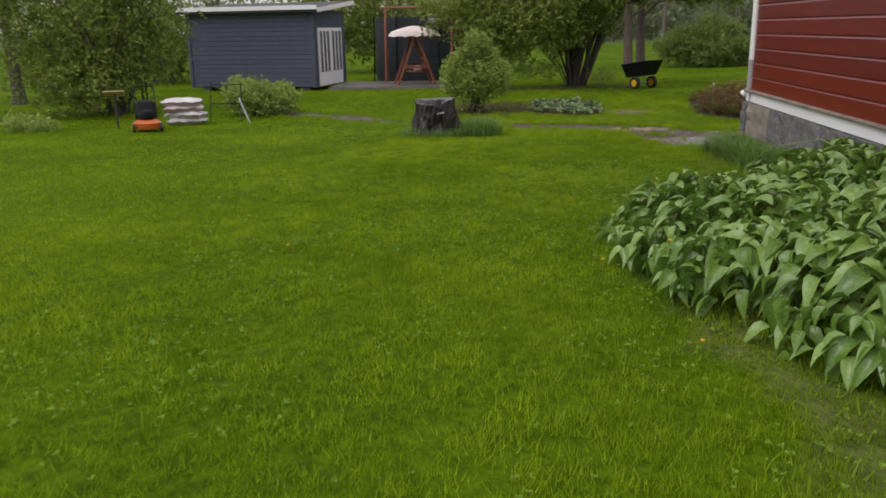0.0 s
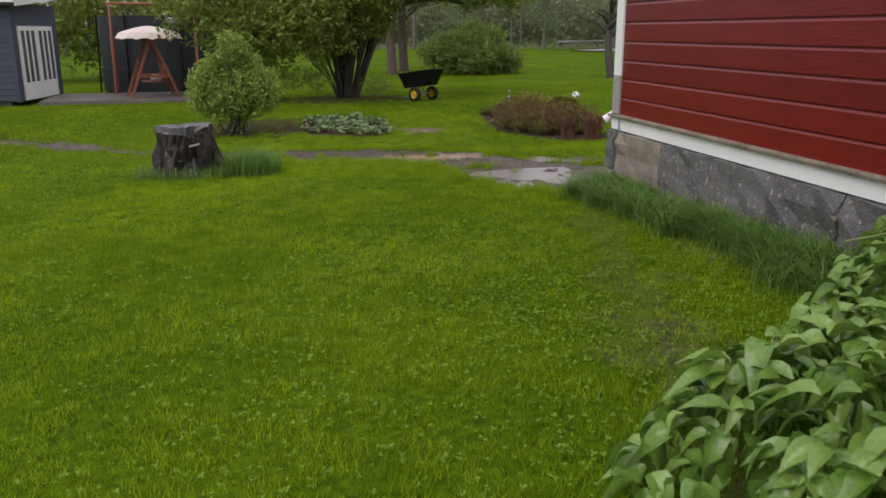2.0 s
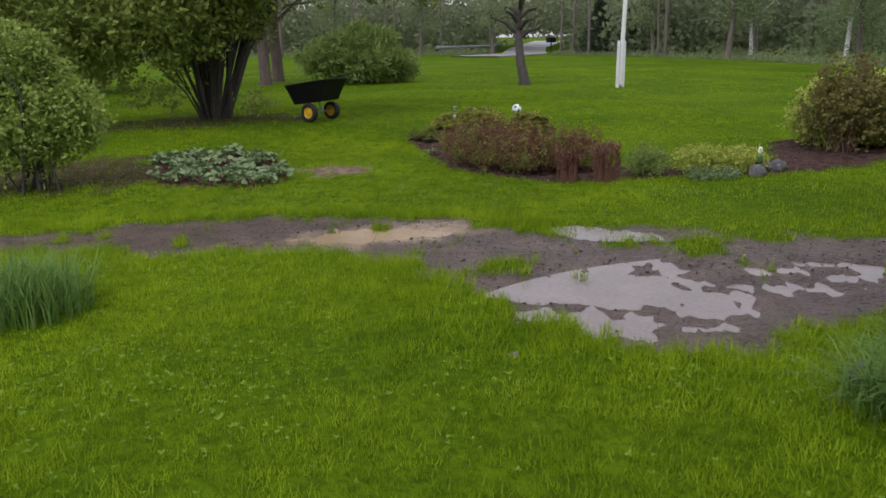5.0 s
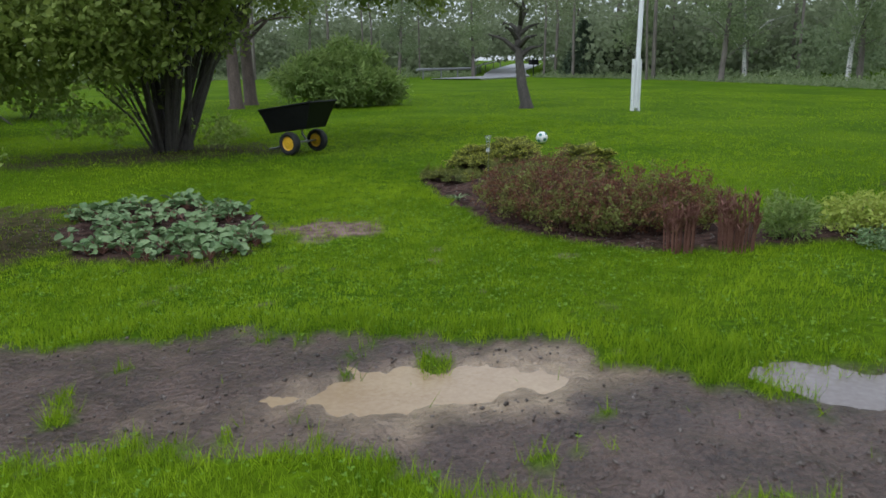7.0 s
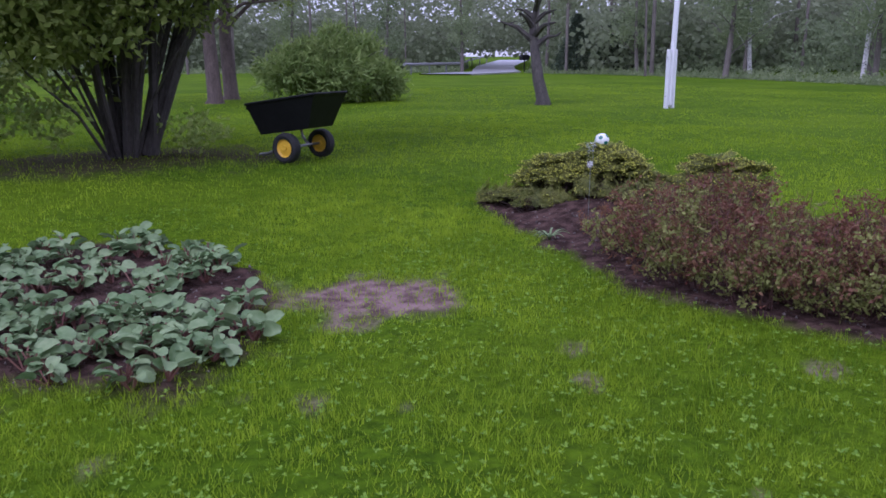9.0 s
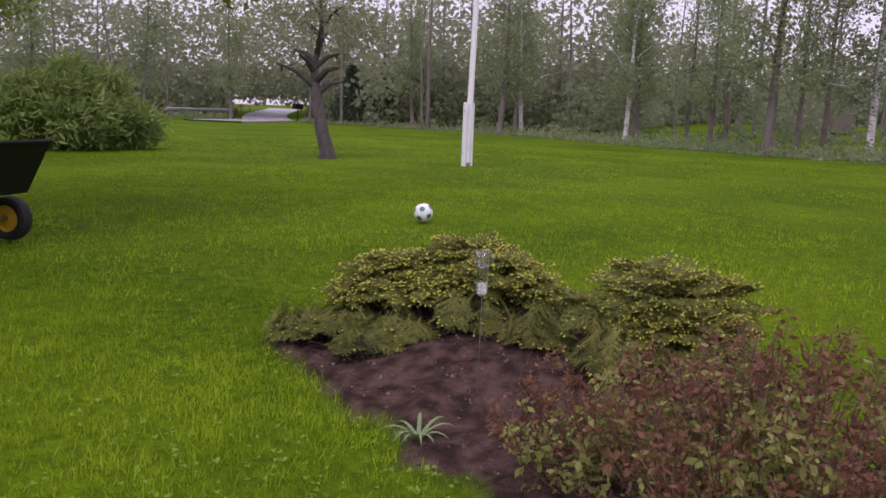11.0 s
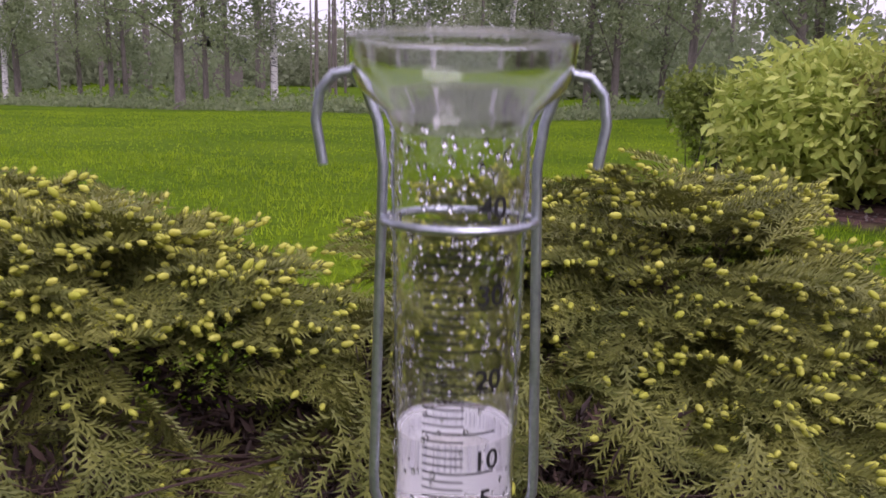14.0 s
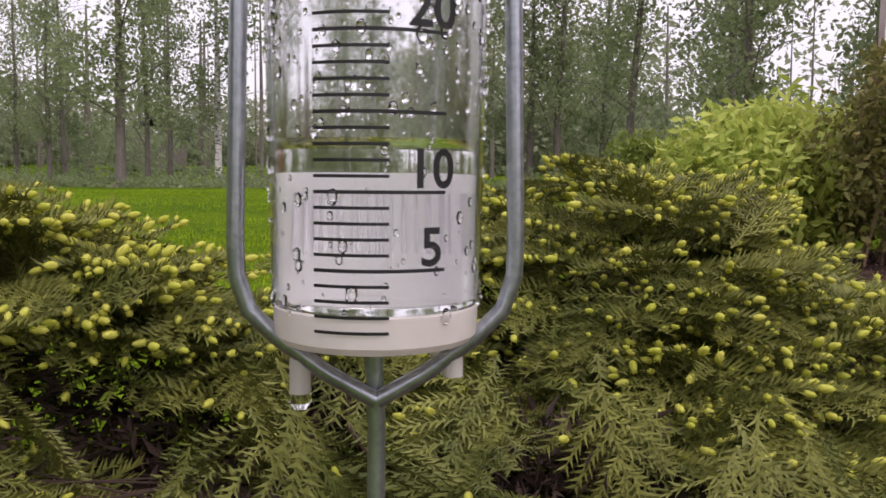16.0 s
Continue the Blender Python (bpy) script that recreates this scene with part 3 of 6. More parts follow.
    while y > HB + 0.3:
        w = widths[i % 15]
        mat = M_STONE2 if i == 1 else M_STONE
        if i == 0:
            block(-w, 0.02, 0.36, sill - 0.005, M_STONE, -0.05, 3)
            block(-w - 0.02, 0.03, -0.1, 0.35, M_STONE2, -0.06, 4)
        elif i == 1:
            block(y - w, y, 0.3, sill - 0.005, mat, -0.03, i + 10)
            block(y - w, y, -0.1, 0.29, M_STONE, -0.02, i + 40)
        else:
            block(y - w, y, 0.22, sill - 0.005, mat, -0.015, i + 10)
            block(y - w * 0.97, y, -0.1, 0.21, M_STONE, -0.03, i + 40)
        y -= w
        i += 1
    # downpipe on the end wall, with its elbow, and a cable down the corner
    pipe = Form().tube([(0.1, 0.1, top - 0.2), (0.1, 0.1, 1.02)], 0.045, 12)
    spout = Form().tube([(0.1, 0.1, 1.03), (0.085, 0.105, 0.98), (0.03, 0.13, 0.92), (-0.06, 0.16, 0.855)], [0.045, 0.047, 0.05, 0.055], 12, caps=False)
    drain = part("downpipe", pipe, M_WHITE, HOUSE, "white metal downpipe", True)
    part("spout", spout, M_WHITE, drain, "", True)
    part("clip", Form().lathe([(0.05, -0.012), (0.05, 0.012)], 14, pose(0.1, 0.1, 1.34)), M_GALV, drain)
    cable = Form().tube([(-0.03, -0.17, 0.94), (-0.045, -0.19, 0.9), (-0.05, -0.2, 0.8), (-0.062, -0.2, 0.6), (-0.07, -0.19, 0.4), (-0.075, -0.17, 0.15), (-0.07, -0.15, 0.0)], 0.009, 6)
    part("cable", cable, M_GALV, HOUSE, "grey cable down the corner", True)
    roof = Form()
    for s in (-1, 1):
        roof.box((HW / 2 + s * (HW / 4 + 0.12), HB / 2, top + 0.95), (HW / 2 * 1.22 + 0.25, -HB + 0.9, 0.12), pose(0, 0, 0, 0, s * 27, 0))
    part("roof", roof, M_ROOF, HOUSE)
    gable = Form().add([(0, y_, z_) if k_ == 0 else ((HW / 2, y_, z_) if k_ == 1 else (HW, y_, z_)) for y_ in (-0.05, HB + 0.05) for k_, z_ in ((0, top), (1, top + 1.85), (2, top))], [(0, 1, 2), (5, 4, 3), (0, 3, 4, 1), (1, 4, 5, 2)])
    part("gable", gable, M_RED, HOUSE)


build_house()

# ---- lawn: blades of grass, clover, tall tufts ----
def blades(x, y, h, w, lean=0.5):
    n = len(x)
    z = ground_z(x, y)
    a = rng.random(n) * 2 * math.pi
    b = rng.random(n) * 2 * math.pi
    side = np.stack([np.cos(a), np.sin(a), np.zeros(n)], 1) * (w / 2)[:, None]
    base = np.stack([x, y, z - 0.004], 1)
    off = (lean * h * rng.random(n))[:, None] * np.stack([np.cos(b), np.sin(b), np.zeros(n)], 1)
    tip = base + off + np.stack([np.zeros(n), np.zeros(n), h], 1)
    v = np.stack([base - side, base + side, tip], 1).reshape(-1, 3)
    return v, np.arange(3 * n).reshape(-1, 3)


def arching(x, y, h, w, bend):
    """Long blades of three stretches that arch over."""
    n = len(x)
    base = np.stack([x, y, ground_z(x, y) - 0.01], 1)
    b = rng.random(n) * 2 * math.pi
    out = np.stack([np.cos(b), np.sin(b), np.zeros(n)], 1)
    side = np.stack([-np.sin(b), np.cos(b), np.zeros(n)], 1) * (w / 2)[:, None]
    up = np.array([0, 0, 1.0])
    pts = []
    for s, k in ((0, 1.0), (0.4, 0.9), (0.75, 0.6), (1.0, 0.0)):
        c = base + up * (h * (s - 0.45 * bend * s * s))[:, None] + out * (h * bend * 0.8 * s * s)[:, None]
        pts += [c - side * k, c + side * k] if k else [c]
    v = np.stack(pts, 1).reshape(-1, 3)
    t = np.array([[0, 1, 3], [0, 3, 2], [2, 3, 5], [2, 5, 4], [4, 5, 6]])
    return v, (t[None] + (np.arange(n) * 7)[:, None, None]).reshape(-1, 3)


PATH = np.array([(0, 0), (0, 6), (0.4, 8.5), (1.2, 11), (2.1, 13.2), (2.6, 15.5), (3.1, 17), (4, 18.5), (5.2, 19.8), (6.6, 21.1)])


def lawn_spots(n, x0, x1, y0, y1):
    x, y = x0 + (x1 - x0) * rng.random(n), y0 + (y1 - y0) * rng.random(n)
    d = np.min(np.hypot(x[:, None] - PATH[None, ::1, 0], y[:, None] - PATH[None, ::1, 1]), axis=1)
    mud, soil, worn, sand = masks(x, y)
    bare = np.maximum(np.maximum(mud, soil), worn * 0.75)
    wall_x = 4.6 - 0.11 * (11.7 - y)
    inside = (x > wall_x - 0.05) & (y < 11.8)
    return x, y, d, bare, inside


def build_lawn():
    pieces = []
    for n, box, near, far, tall, wide in ((1500000, (-6, 9, 1.2, 25), 0, 3.2, 0.043, 0.0052), (520000, (-10, 16, 1.0, 34), 3.2, 30, 0.045, 0.009), (200000, (-14, 36, 16, 52), 6, 70, 0.035, 0.016)):
        x, y, d, bare, inside = lawn_spots(n, *box)
        d = d + 1.5 * (rng.random(n) - 0.5) + 0.4 * wobble(x, y, 1.2, 5.0)
        thin = 0.85 * soft(-wobble(x, y, 0.13, 4.0) - 0.3 * wobble(x, y, 0.5, 9.0) - 0.25, 0.2)
        keep = (d >= near) & (d < far) & (rng.random(n) > np.maximum(bare * 1.02, thin)) & ~inside
        if wide > 0.012:
            keep &= ~((x > -10) & (x < 16) & (y < 34))
        elif wide > 0.008:
            keep &= ~((d < 3.2) & (y < 25))
        x, y = x[keep], y[keep]
        k = len(x)
        patch = 1 + 0.45 * wobble(x, y, 0.8, 7.0) + 0.25 * wobble(x, y, 0.25, 3.0) + 0.55 * np.maximum(0, wobble(x, y, 0.13, 5.0)) + 0.9 * soft(near_line(x, y, MUD_LINE) + 0.55, 0.6)
        pieces.append(blades(x, y, tall * patch * (0.5 + 0.8 * rng.random(k)), wide * (0.7 + 0.6 * rng.random(k)), 0.9))
    v, f = joined(pieces)
    tagged(part("lawn_grass", array_mesh("lawn_grass", v, f), M_GRASS), "short wet green lawn grass", "grass", kind="stuff")
    # clover and small broad weeds
    n = 100000
    x, y, d, bare, inside = lawn_spots(n, -3, 8, 2, 24)
    p = 0.8 * soft(wobble(x, y, 0.9, 11.0) - 0.15, 0.4)
    p = np.maximum(p, 0.95 * soft(oval(x, y, 1.9, 7.7, 2.3, 2.4) + 0.4 * wobble(x, y, 0.4, 8.0), 0.7))
    p = np.maximum(p, 0.8 * soft(oval(x, y, 5.9, 19.6, 1.6, 2.6) + 0.6 * wobble(x, y, 0.5, 6.0), 0.5))
    p = np.maximum(p, 0.9 * soft(oval(x, y, 4.5, 18.9, 2.2, 1.5) + 0.6 * wobble(x, y, 0.4, 5.0), 0.5))
    patch = soft(oval(x, y, 2.7, 8.4, 1.3, 2.3) + 0.35 * wobble(x, y, 0.4, 8.0), 0.5)
    keep = (rng.random(n) < np.maximum(0.03 + 0.45 * p, patch)) & (rng.random(n) > bare) & ~inside
    x, y = x[keep], y[keep]
    k = len(x)
    tri = [scatter(LEAF[0] * np.array([1.4, 1, 1]), LEAF[1], np.zeros((1, 3)), frames_along(np.array([[math.cos(a), math.sin(a), 0.35]])), [1.0]) for a in (0, 2.1, 4.2)]
    tv, tf = joined(tri)
    pos = np.stack([x, y, ground_z(x, y) + 0.028 + 0.025 * rng.random(k)], 1)
    v, f = scatter(tv, tf, pos, frames_along(np.array([0, 0, 1.0]) + 0.3 * rng.normal(size=(k, 3)), rng.random(k) * 6.28), 0.010 + 0.010 * rng.random(k))
    tagged(part("clover", array_mesh("clover", v, f), M_CLOVER), "small clover and weed leaves in the lawn", "weeds", kind="stuff")
    n = 26000
    x, y, d, bare, inside = lawn_spots(n, -2, 8, 2, 24)
    mud, soil, worn, sand = masks(x, y)
    keep = (rng.random(n) < worn * 0.8 + 0.02) & (soil < 0.5) & ~inside
    x, y = x[keep], y[keep]
    v, f = blades(x, y, 0.015 + 0.03 * rng.random(len(x)), 0.004 + 0.003 * rng.random(len(x)), 3.0)
    tagged(part("dry_grass", array_mesh("dry_grass", v, f), M_DRY), "dry brown grass litter on worn turf", "grass", kind="stuff")


def clods():
    """Clods, small stones and bits of litter on the bare mud and soil."""
    n = 110000
    x, y = -5 + 18 * rng.random(n), 12 + 13 * rng.random(n)
    mud, soil, worn, sand = masks(x, y)
    keep = (rng.random(n) < np.maximum(mud, soil * 0.7) * 0.9) & (puddle_depth(x, y) < 0.02)
    x, y = x[keep], y[keep]
    k = len(x)
    tv = np.array([[1, 0, 0], [0, 1, 0], [-1, 0, 0], [0, -1, 0], [0, 0, 0.8], [0, 0, -0.6]])
    tf = np.array([[0, 1, 4], [1, 2, 4], [2, 3, 4], [3, 0, 4], [1, 0, 5], [2, 1, 5], [3, 2, 5], [0, 3, 5]])
    s = (0.003 + 0.013 * rng.random(k) ** 4)[:, None] * (0.6 + 0.8 * rng.random((k, 3)))
    v, f = scatter(tv, tf, np.stack([x, y, ground_z(x, y) + 0.001], 1), frames_along(rng.normal(size=(k, 3))), s)
    tagged(part("clods", array_mesh("clods", v, f), surface("wet_clods", (0.035, 0.026, 0.02), (0.17, 0.14, 0.12), 0.55, 3, 0, island=0.8)), "wet clods and small stones on bare soil", "soil", kind="stuff")
    n = 16000
    x, y = -2 + 10 * rng.random(n), 12 + 12 * rng.random(n)
    mud, soil, worn, sand = masks(x, y)
    keep = (rng.random(n) < 4 * mud * (1 - mud)) | ((rng.random(n) < 0.012) & (mud > 0.5))
    x, y = x[keep], y[keep]
    v, f = blades(x, y, 0.03 + 0.07 * rng.random(len(x)), 0.005 + 0.004 * rng.random(len(x)), 0.9)
    tagged(part("edge_grass", array_mesh("edge_grass", v, f), M_GRASS), "ragged grass tufts along the mud", "grass", kind="stuff")


clods()


def tall_tuft(name, n, spot, h, label, mat=M_TALL, laid=0.35):
    x, y = spot(n)
    v, f = arching(x, y, h * (0.5 + 0.7 * rng.random(len(x))), 0.006 + 0.004 * rng.random(len(x)), laid + 0.6 * rng.random(len(x)))
    tagged(part(name, array_mesh(name, v, f), mat), label, "grass", kind="stuff")


def by_house(n):
    tuft = rng.integers(0, 46, n)
    cy, depth = 7.5 + 4.1 * rng.random(46), rng.random(46) ** 1.5
    y = cy[tuft] + 0.10 * rng.normal(size=n)
    wall_x = 4.6 - 0.11 * (11.7 - y)
    return np.minimum(wall_x - 0.1 - 0.42 * depth[tuft] + 0.07 * rng.normal(size=n), wall_x - 0.08), y


def ring_spots(cx, cy, r0, r1):
    def spot(n):
        a, r = rng.random(n) * 6.28, r0 + (r1 - r0) * rng.random(n)
        return cx + r * np.cos(a), cy + r * np.sin(a)
    return spot


build_lawn()
tall_tuft("tall_grass", 8000, by_house, 0.41, "long wet grass leaning along the house foundation", laid=0.7)
tall_tuft("tall_grass", 1100, ring_spots(0.1, 15.5, 0.42, 0.72), 0.24, "tall grass round the old stump")
tall_tuft("tall_grass", 1400, ring_spots(0.95, 15.35, 0.0, 0.45), 0.46, "tall grass tuft beside the stump")


# ---- big-leaved perennial bed by the house ----
def leaf_shape(r, length, width, droop):
    f = Form()

    def at(s, c):
        k = (math.sin(math.pi * min(1, s ** 0.8 * 0.96 + 0.04)) ** 0.9) * (1.2 - 0.35 * s)
        x = (c - 0.5) * width * k
        z = -droop * length * s * s + 0.75 * abs(c - 0.5) * width * k + 0.05 * math.sin(s * 17 + c * 9) * width * 2 * abs(c - 0.5)
        y = length * (s - 0.25 * droop * s * s)
        return (x, y, z)
    f.grid(6, 5, at)
    return f


def build_leafy():
    base = thing("leafy_plant", (2.5, 5.2, 0), "dense clump of large wet ovate green leaves beside the house wall", "plant")
    r = random.Random(5)
    meshes = []
    for i in range(8):
        me = leaf_shape(r, 0.172, 0.074 + 0.012 * (i % 3), 0.35 + 0.13 * i).mesh("leaf", True)
        me.materials.append(M_BIGLEAF_OB)
        meshes.append(me)
    shapes = []
    for i in range(6):
        f = leaf_shape(r, 0.172, 0.074 + 0.012 * (i % 3), 0.3 + 0.17 * i)
        fa = np.array(f.f)
        shapes.append((np.array(f.v), fa))

    def inside(x, y):
        wall_x = 4.6 - 0.11 * (11.7 - y)
        left = 1.36 + 0.5 * max(0, 4.6 - y) ** 1.1 * 0.55 + 1.8 * max(0, y - 5.95)
        left += 0.06 * math.sin(7 * y)
        return min(x - left, wall_x - 0.1 - x, (y - 1.6), (7.6 - y))

    joined_pieces = [[] for _ in shapes]
    count, made = 0, 0
    tries = 0
    while made < 4400 and tries < 60000:
        tries += 1
        x, y = r.uniform(1.2, 4.2), r.uniform(1.6, 8.0)
        d = inside(x, y)
        if d < 0:
            continue
        top = 0.13 + 0.36 * min(1, d / 0.5) ** 0.6 + 0.16 * min(1, max(0, x - 2.4)) + 0.05 * math.sin(5 * x + 3 * y)
        level = r.random() ** 0.45
        z = float(height(x, y)) + top * level + 0.03
        # leaves lean outward and droop at the rim
        out = Vector((-1, -0.25 if y < 5 else 0.35, 0)) if d < 0.5 else Vector((r.uniform(-1, 0.6), r.uniform(-1, 1), 0))
        yaw = math.degrees(math.atan2(out.y, out.x)) - 90 + r.gauss(0, 70)
        tilt = r.uniform(-30, 42) - (30 if d < 0.22 else 0) - 20 * (1 - level)
        s = r.uniform(0.55, 1.12)
        m = pose(x - 2.5, y - 5.2, z, tilt, r.gauss(0, 16), yaw) @ Matrix.Scale(s, 4)
        near = x < 2.6 and 3.2 < y < 7.0 and level > 0.62
        if near and count < 290:
            ob = part("leaf", meshes[made % 8], None, base)
            ob.matrix_basis = m
            count += 1
        else:
            joined_pieces[made % 6].append(m)
        made += 1
    pieces = []
    for (tv, tf), mats in zip(shapes, joined_pieces):
        a = np.array([[list(row) for row in m] for m in mats])
        v = np.einsum("nij,kj->nki", a[:, :3, :3], tv) + a[:, None, :3, 3]
        f = tf[None] + (np.arange(len(mats)) * len(tv))[:, None, None]
        pieces.append((v.reshape(-1, 3), f.reshape(-1, 4)))
    v, f = joined(pieces)
    tagged(part("leaf_mass", array_mesh("leaf_mass", v, f, True), M_BIGLEAF, base), kind="stuff")
    for _ in range(60):
        x, y = r.uniform(1.3, 4.0), r.uniform(2, 7.6)
        if inside(x, y) < 0.12:
            continue
        z = float(height(x, y))
        part("stem", Form().tube([(x - 2.5, y - 5.2, z - 0.02), (x - 2.5 + r.uniform(-0.1, 0.05), y - 5.2 + r.uniform(-0.08, 0.08), z + 0.32)], [0.008, 0.005], 5), M_STALK, base)
    # one stalk has fallen over the top
    part("stem", Form().tube([(1.2, 0.9, 0.0), (1.0, 1.15, 0.36), (0.75, 1.4, 0.5), (0.45, 1.5, 0.44)], [0.012, 0.01, 0.008, 0.006], 6), M_STALK, base, "bent pale fallen stalk")


build_leafy()


def dandelion(x, y, h):
    z = float(height(x, y))
    t = thing("dandelion", (x, y, z), "yellow dandelion flower in the grass", "flower", "dandelions")
    part("stalk", Form().tube([(0, 0, -0.01), (0.004, 0.002, h)], 0.002, 5), M_STALK, t)
    r = np.random.default_rng(3)
    n = 40
    a = r.random(n) * 6.28
    d = np.stack([np.cos(a), np.sin(a), 0.1 + 1.2 * r.random(n)], 1)
    v, f = scatter(LANCE[0], LANCE[1], np.tile([0.004, 0.002, h], (n, 1)), frames_along(d), 0.02 * np.ones(n))
    part("petals", array_mesh("petals", v, f), M_FLOWER, t)


for x, y, h in ((1.28, 3.55, 0.05), (1.4, 4.55, 0.34), (1.15, 5.2, 0.07), (1.62, 3.9, 0.06), (-1.1, 5.9, 0.05), (7.6, 16.3, 0.12)):
    dandelion(x, y, h)


# ---- stump ----
def build_stump():
    t = thing("tree_stump", (0.1, 15.5, float(height(0.1, 15.5))), "old dark wet tree stump with ragged bark and split side", "stump", rz=12)
    f = Form()
    n, levels = 56, 16

    def ring(a, s):
        flare = 0.355 + 0.12 * (1 - s) ** 2
        lobes = 0.035 * math.sin(3 * a + 1) + 0.025 * math.sin(7 * a) + 0.014 * math.sin(17 * a + 4 * s) + 0.008 * math.sin(31 * a + 9 * s)
        notch = -0.11 * math.exp(-((a - 4.9) / 0.38) ** 2) * (1 if s > 0.5 else s * 2)
        root = (0.3 * math.exp(-((a - 5.75) / 0.2) ** 2) + 0.12 * math.exp(-((a - 4.0) / 0.25) ** 2)) * (1 - s) ** 1.3
        return flare + lobes + notch + root
    verts = []
    for i in range(levels):
        s = i / (levels - 1)
        for k in range(n):
            a = 2 * math.pi * k / n
            rr = ring(a, s) + 0.035 * noise.noise(Vector((3 * math.cos(a), 3 * math.sin(a), 2 * s))) + 0.022 * noise.noise(Vector((9 * math.cos(a), 9 * math.sin(a), 3 * s)))
            top = 0.70 + 0.012 * math.sin(2 * a + 1) - 0.085 * (2.9 < a < 4.75) - 0.15 * math.exp(-((a - 5.0) / 0.28) ** 2)
            verts.append((rr * math.cos(a), rr * math.sin(a) * 0.95, -0.06 + (top + 0.06) * s))
    faces = [(i * n + k, i * n + (k + 1) % n, (i + 1) * n + (k + 1) % n, (i + 1) * n + k) for i in range(levels - 1) for k in range(n)]
    f.add(verts, faces)
    part("bark", f, M_STUMP, t, "black ragged bark")
    topf = Form()
    rim = verts[-n:]
    shelf = [(x * 0.74, y * 0.74, z + random.uniform(-0.006, 0.01)) for x, y, z in rim]
    upper = [(x * 0.70, y * 0.70, 0.70 + 0.02 * x + random.uniform(-0.006, 0.006)) for x, y, z in rim]
    inner = [(x * 0.3, y * 0.3, 0.705 + random.uniform(-0.008, 0.008)) for x, y, z in rim]
    rings = [*rim, *shelf, *upper, *inner, (0, 0, 0.7)]
    topf.add(rings, [(j * n + k, j * n + (k + 1) % n, (j + 1) * n + (k + 1) % n, (j + 1) * n + k) for j in range(3) for k in range(n)] + [(3 * n + k, 3 * n + (k + 1) % n, 4 * n) for k in range(n)])
    part("cut_top", topf, M_STUMPTOP, t, "grey cracked cut top")
    part("split", Form().box((0.05, -0.33, 0.46), (0.15, 0.03, 0.03), pose(0, 0, 0, 0, -8, 8), bevel=0.008), M_BAREWOOD, t, "pale splintered wood")
    r = random.Random(2)
    for k in range(9):
        a = r.uniform(3.4, 6.2)
        h = r.uniform(0.2, 0.42)
        f = Form().box((0.41 * math.cos(a), 0.39 * math.sin(a), h / 2 + 0.05), (r.uniform(0.05, 0.11), 0.03, h), pose(0, 0, 0, r.uniform(-9, 9), r.uniform(-14, 14), math.degrees(a) + 90), bevel=0.01)
        part("bark_slab", f, M_STUMP, t)


build_stump()


# ---- shrubs and trees ----
def lobed(n, lobes, power=0.35, flat=0.0):
    """Points in a cloud of overlapping lobes (x, y, z, radius, height radius), with their outward directions."""
    w = np.array([l[3] ** 2 for l in lobes], dtype=float)
    pick = rng.choice(len(lobes), n, p=w / w.sum())
    c = np.array([l[:3] for l in lobes])[pick]
    s = np.array([(l[3], l[3], l[4]) for l in lobes])[pick]
    d = unit(rng.normal(size=(n, 3)))
    r = rng.random((n, 1)) ** power
    p = c + d * r * s * (1 + 0.12 * rng.normal(size=(n, 1)))
    return p, unit(d / s)


def crown(lobes, n, template, size, lift=0.3, loose=0.8, floor=0.03, power=0.35):
    p, d = lobed(n, lobes, power)
    keep = p[:, 2] > floor
    p, d = p[keep], d[keep]
    k = len(p)
    way = unit(d + np.array([0, 0, lift]) + loose * rng.normal(size=(k, 3)))
    return scatter(template[0], template[1], p, frames_along(way, rng.random(k) * 6.28), size * (0.6 + 0.8 * rng.random(k)))


def stems(lobes, count, r0, seed, base=0.25, n=5, reach=0.95):
    f, r = Form(), random.Random(seed)
    for _ in range(count):
        l = r.choice(lobes)
        a, e = r.uniform(0, 6.28), r.uniform(0.2, 1.0)
        tip = Vector((l[0] + l[3] * reach * e * math.cos(a), l[1] + l[3] * reach * e * math.sin(a), max(0.1, l[2] + l[4] * (1 - e * e) * 0.9)))
        foot = Vector((r.gauss(0, base), r.gauss(0, base), -0.05))
        mid = foot.lerp(tip, 0.5) + Vector((r.gauss(0, 0.08), r.gauss(0, 0.08), 0.18 * tip.z))
        k = r.uniform(0.6, 1.2)
        f.tube([foot, foot.lerp(mid, 0.5) + Vector((0, 0, 0.05 * tip.z)), mid, tip], [r0 * k, r0 * k * 0.85, r0 * k * 0.65, r0 * k * 0.25], n, caps=False)
    return f


def shrub(name, at, lobes, n, template, size, leaf, bark, label, category="shrub", group="", stem_count=14, stem_r=0.02, seed=1, lift=0.3, base=0.15, loose=0.8, power=0.35):
    t = thing(name, (at[0], at[1], float(ground_z(at[0], at[1]))), label, category, group)
    part("branchwork", stems(lobes, stem_count, stem_r, seed, base), bark, t, "", True)
    v, f = crown(lobes, n, template, size, lift, loose, power=power)
    part("crown", array_mesh("crown", v, f), leaf, t)
    return t


SPRIG = sprig(7, 0.35, 0.6, LEAF, 1)
SPRIG_L = sprig(6, 0.3, 0.8, LANCE, 2)
SPRIG5 = sprig(5, 0.4, 0.55, LEAF, 3)
DROOP = scatter(LEAF[0] * np.array([0.75, 1, 1]), LEAF[1], np.random.default_rng(4).normal(size=(7, 3)) * 0.3, frames_along(np.random.default_rng(5).normal(size=(7, 3)) * 0.6 + np.array([0, 0, 1.0])), 0.8 * np.ones(7))

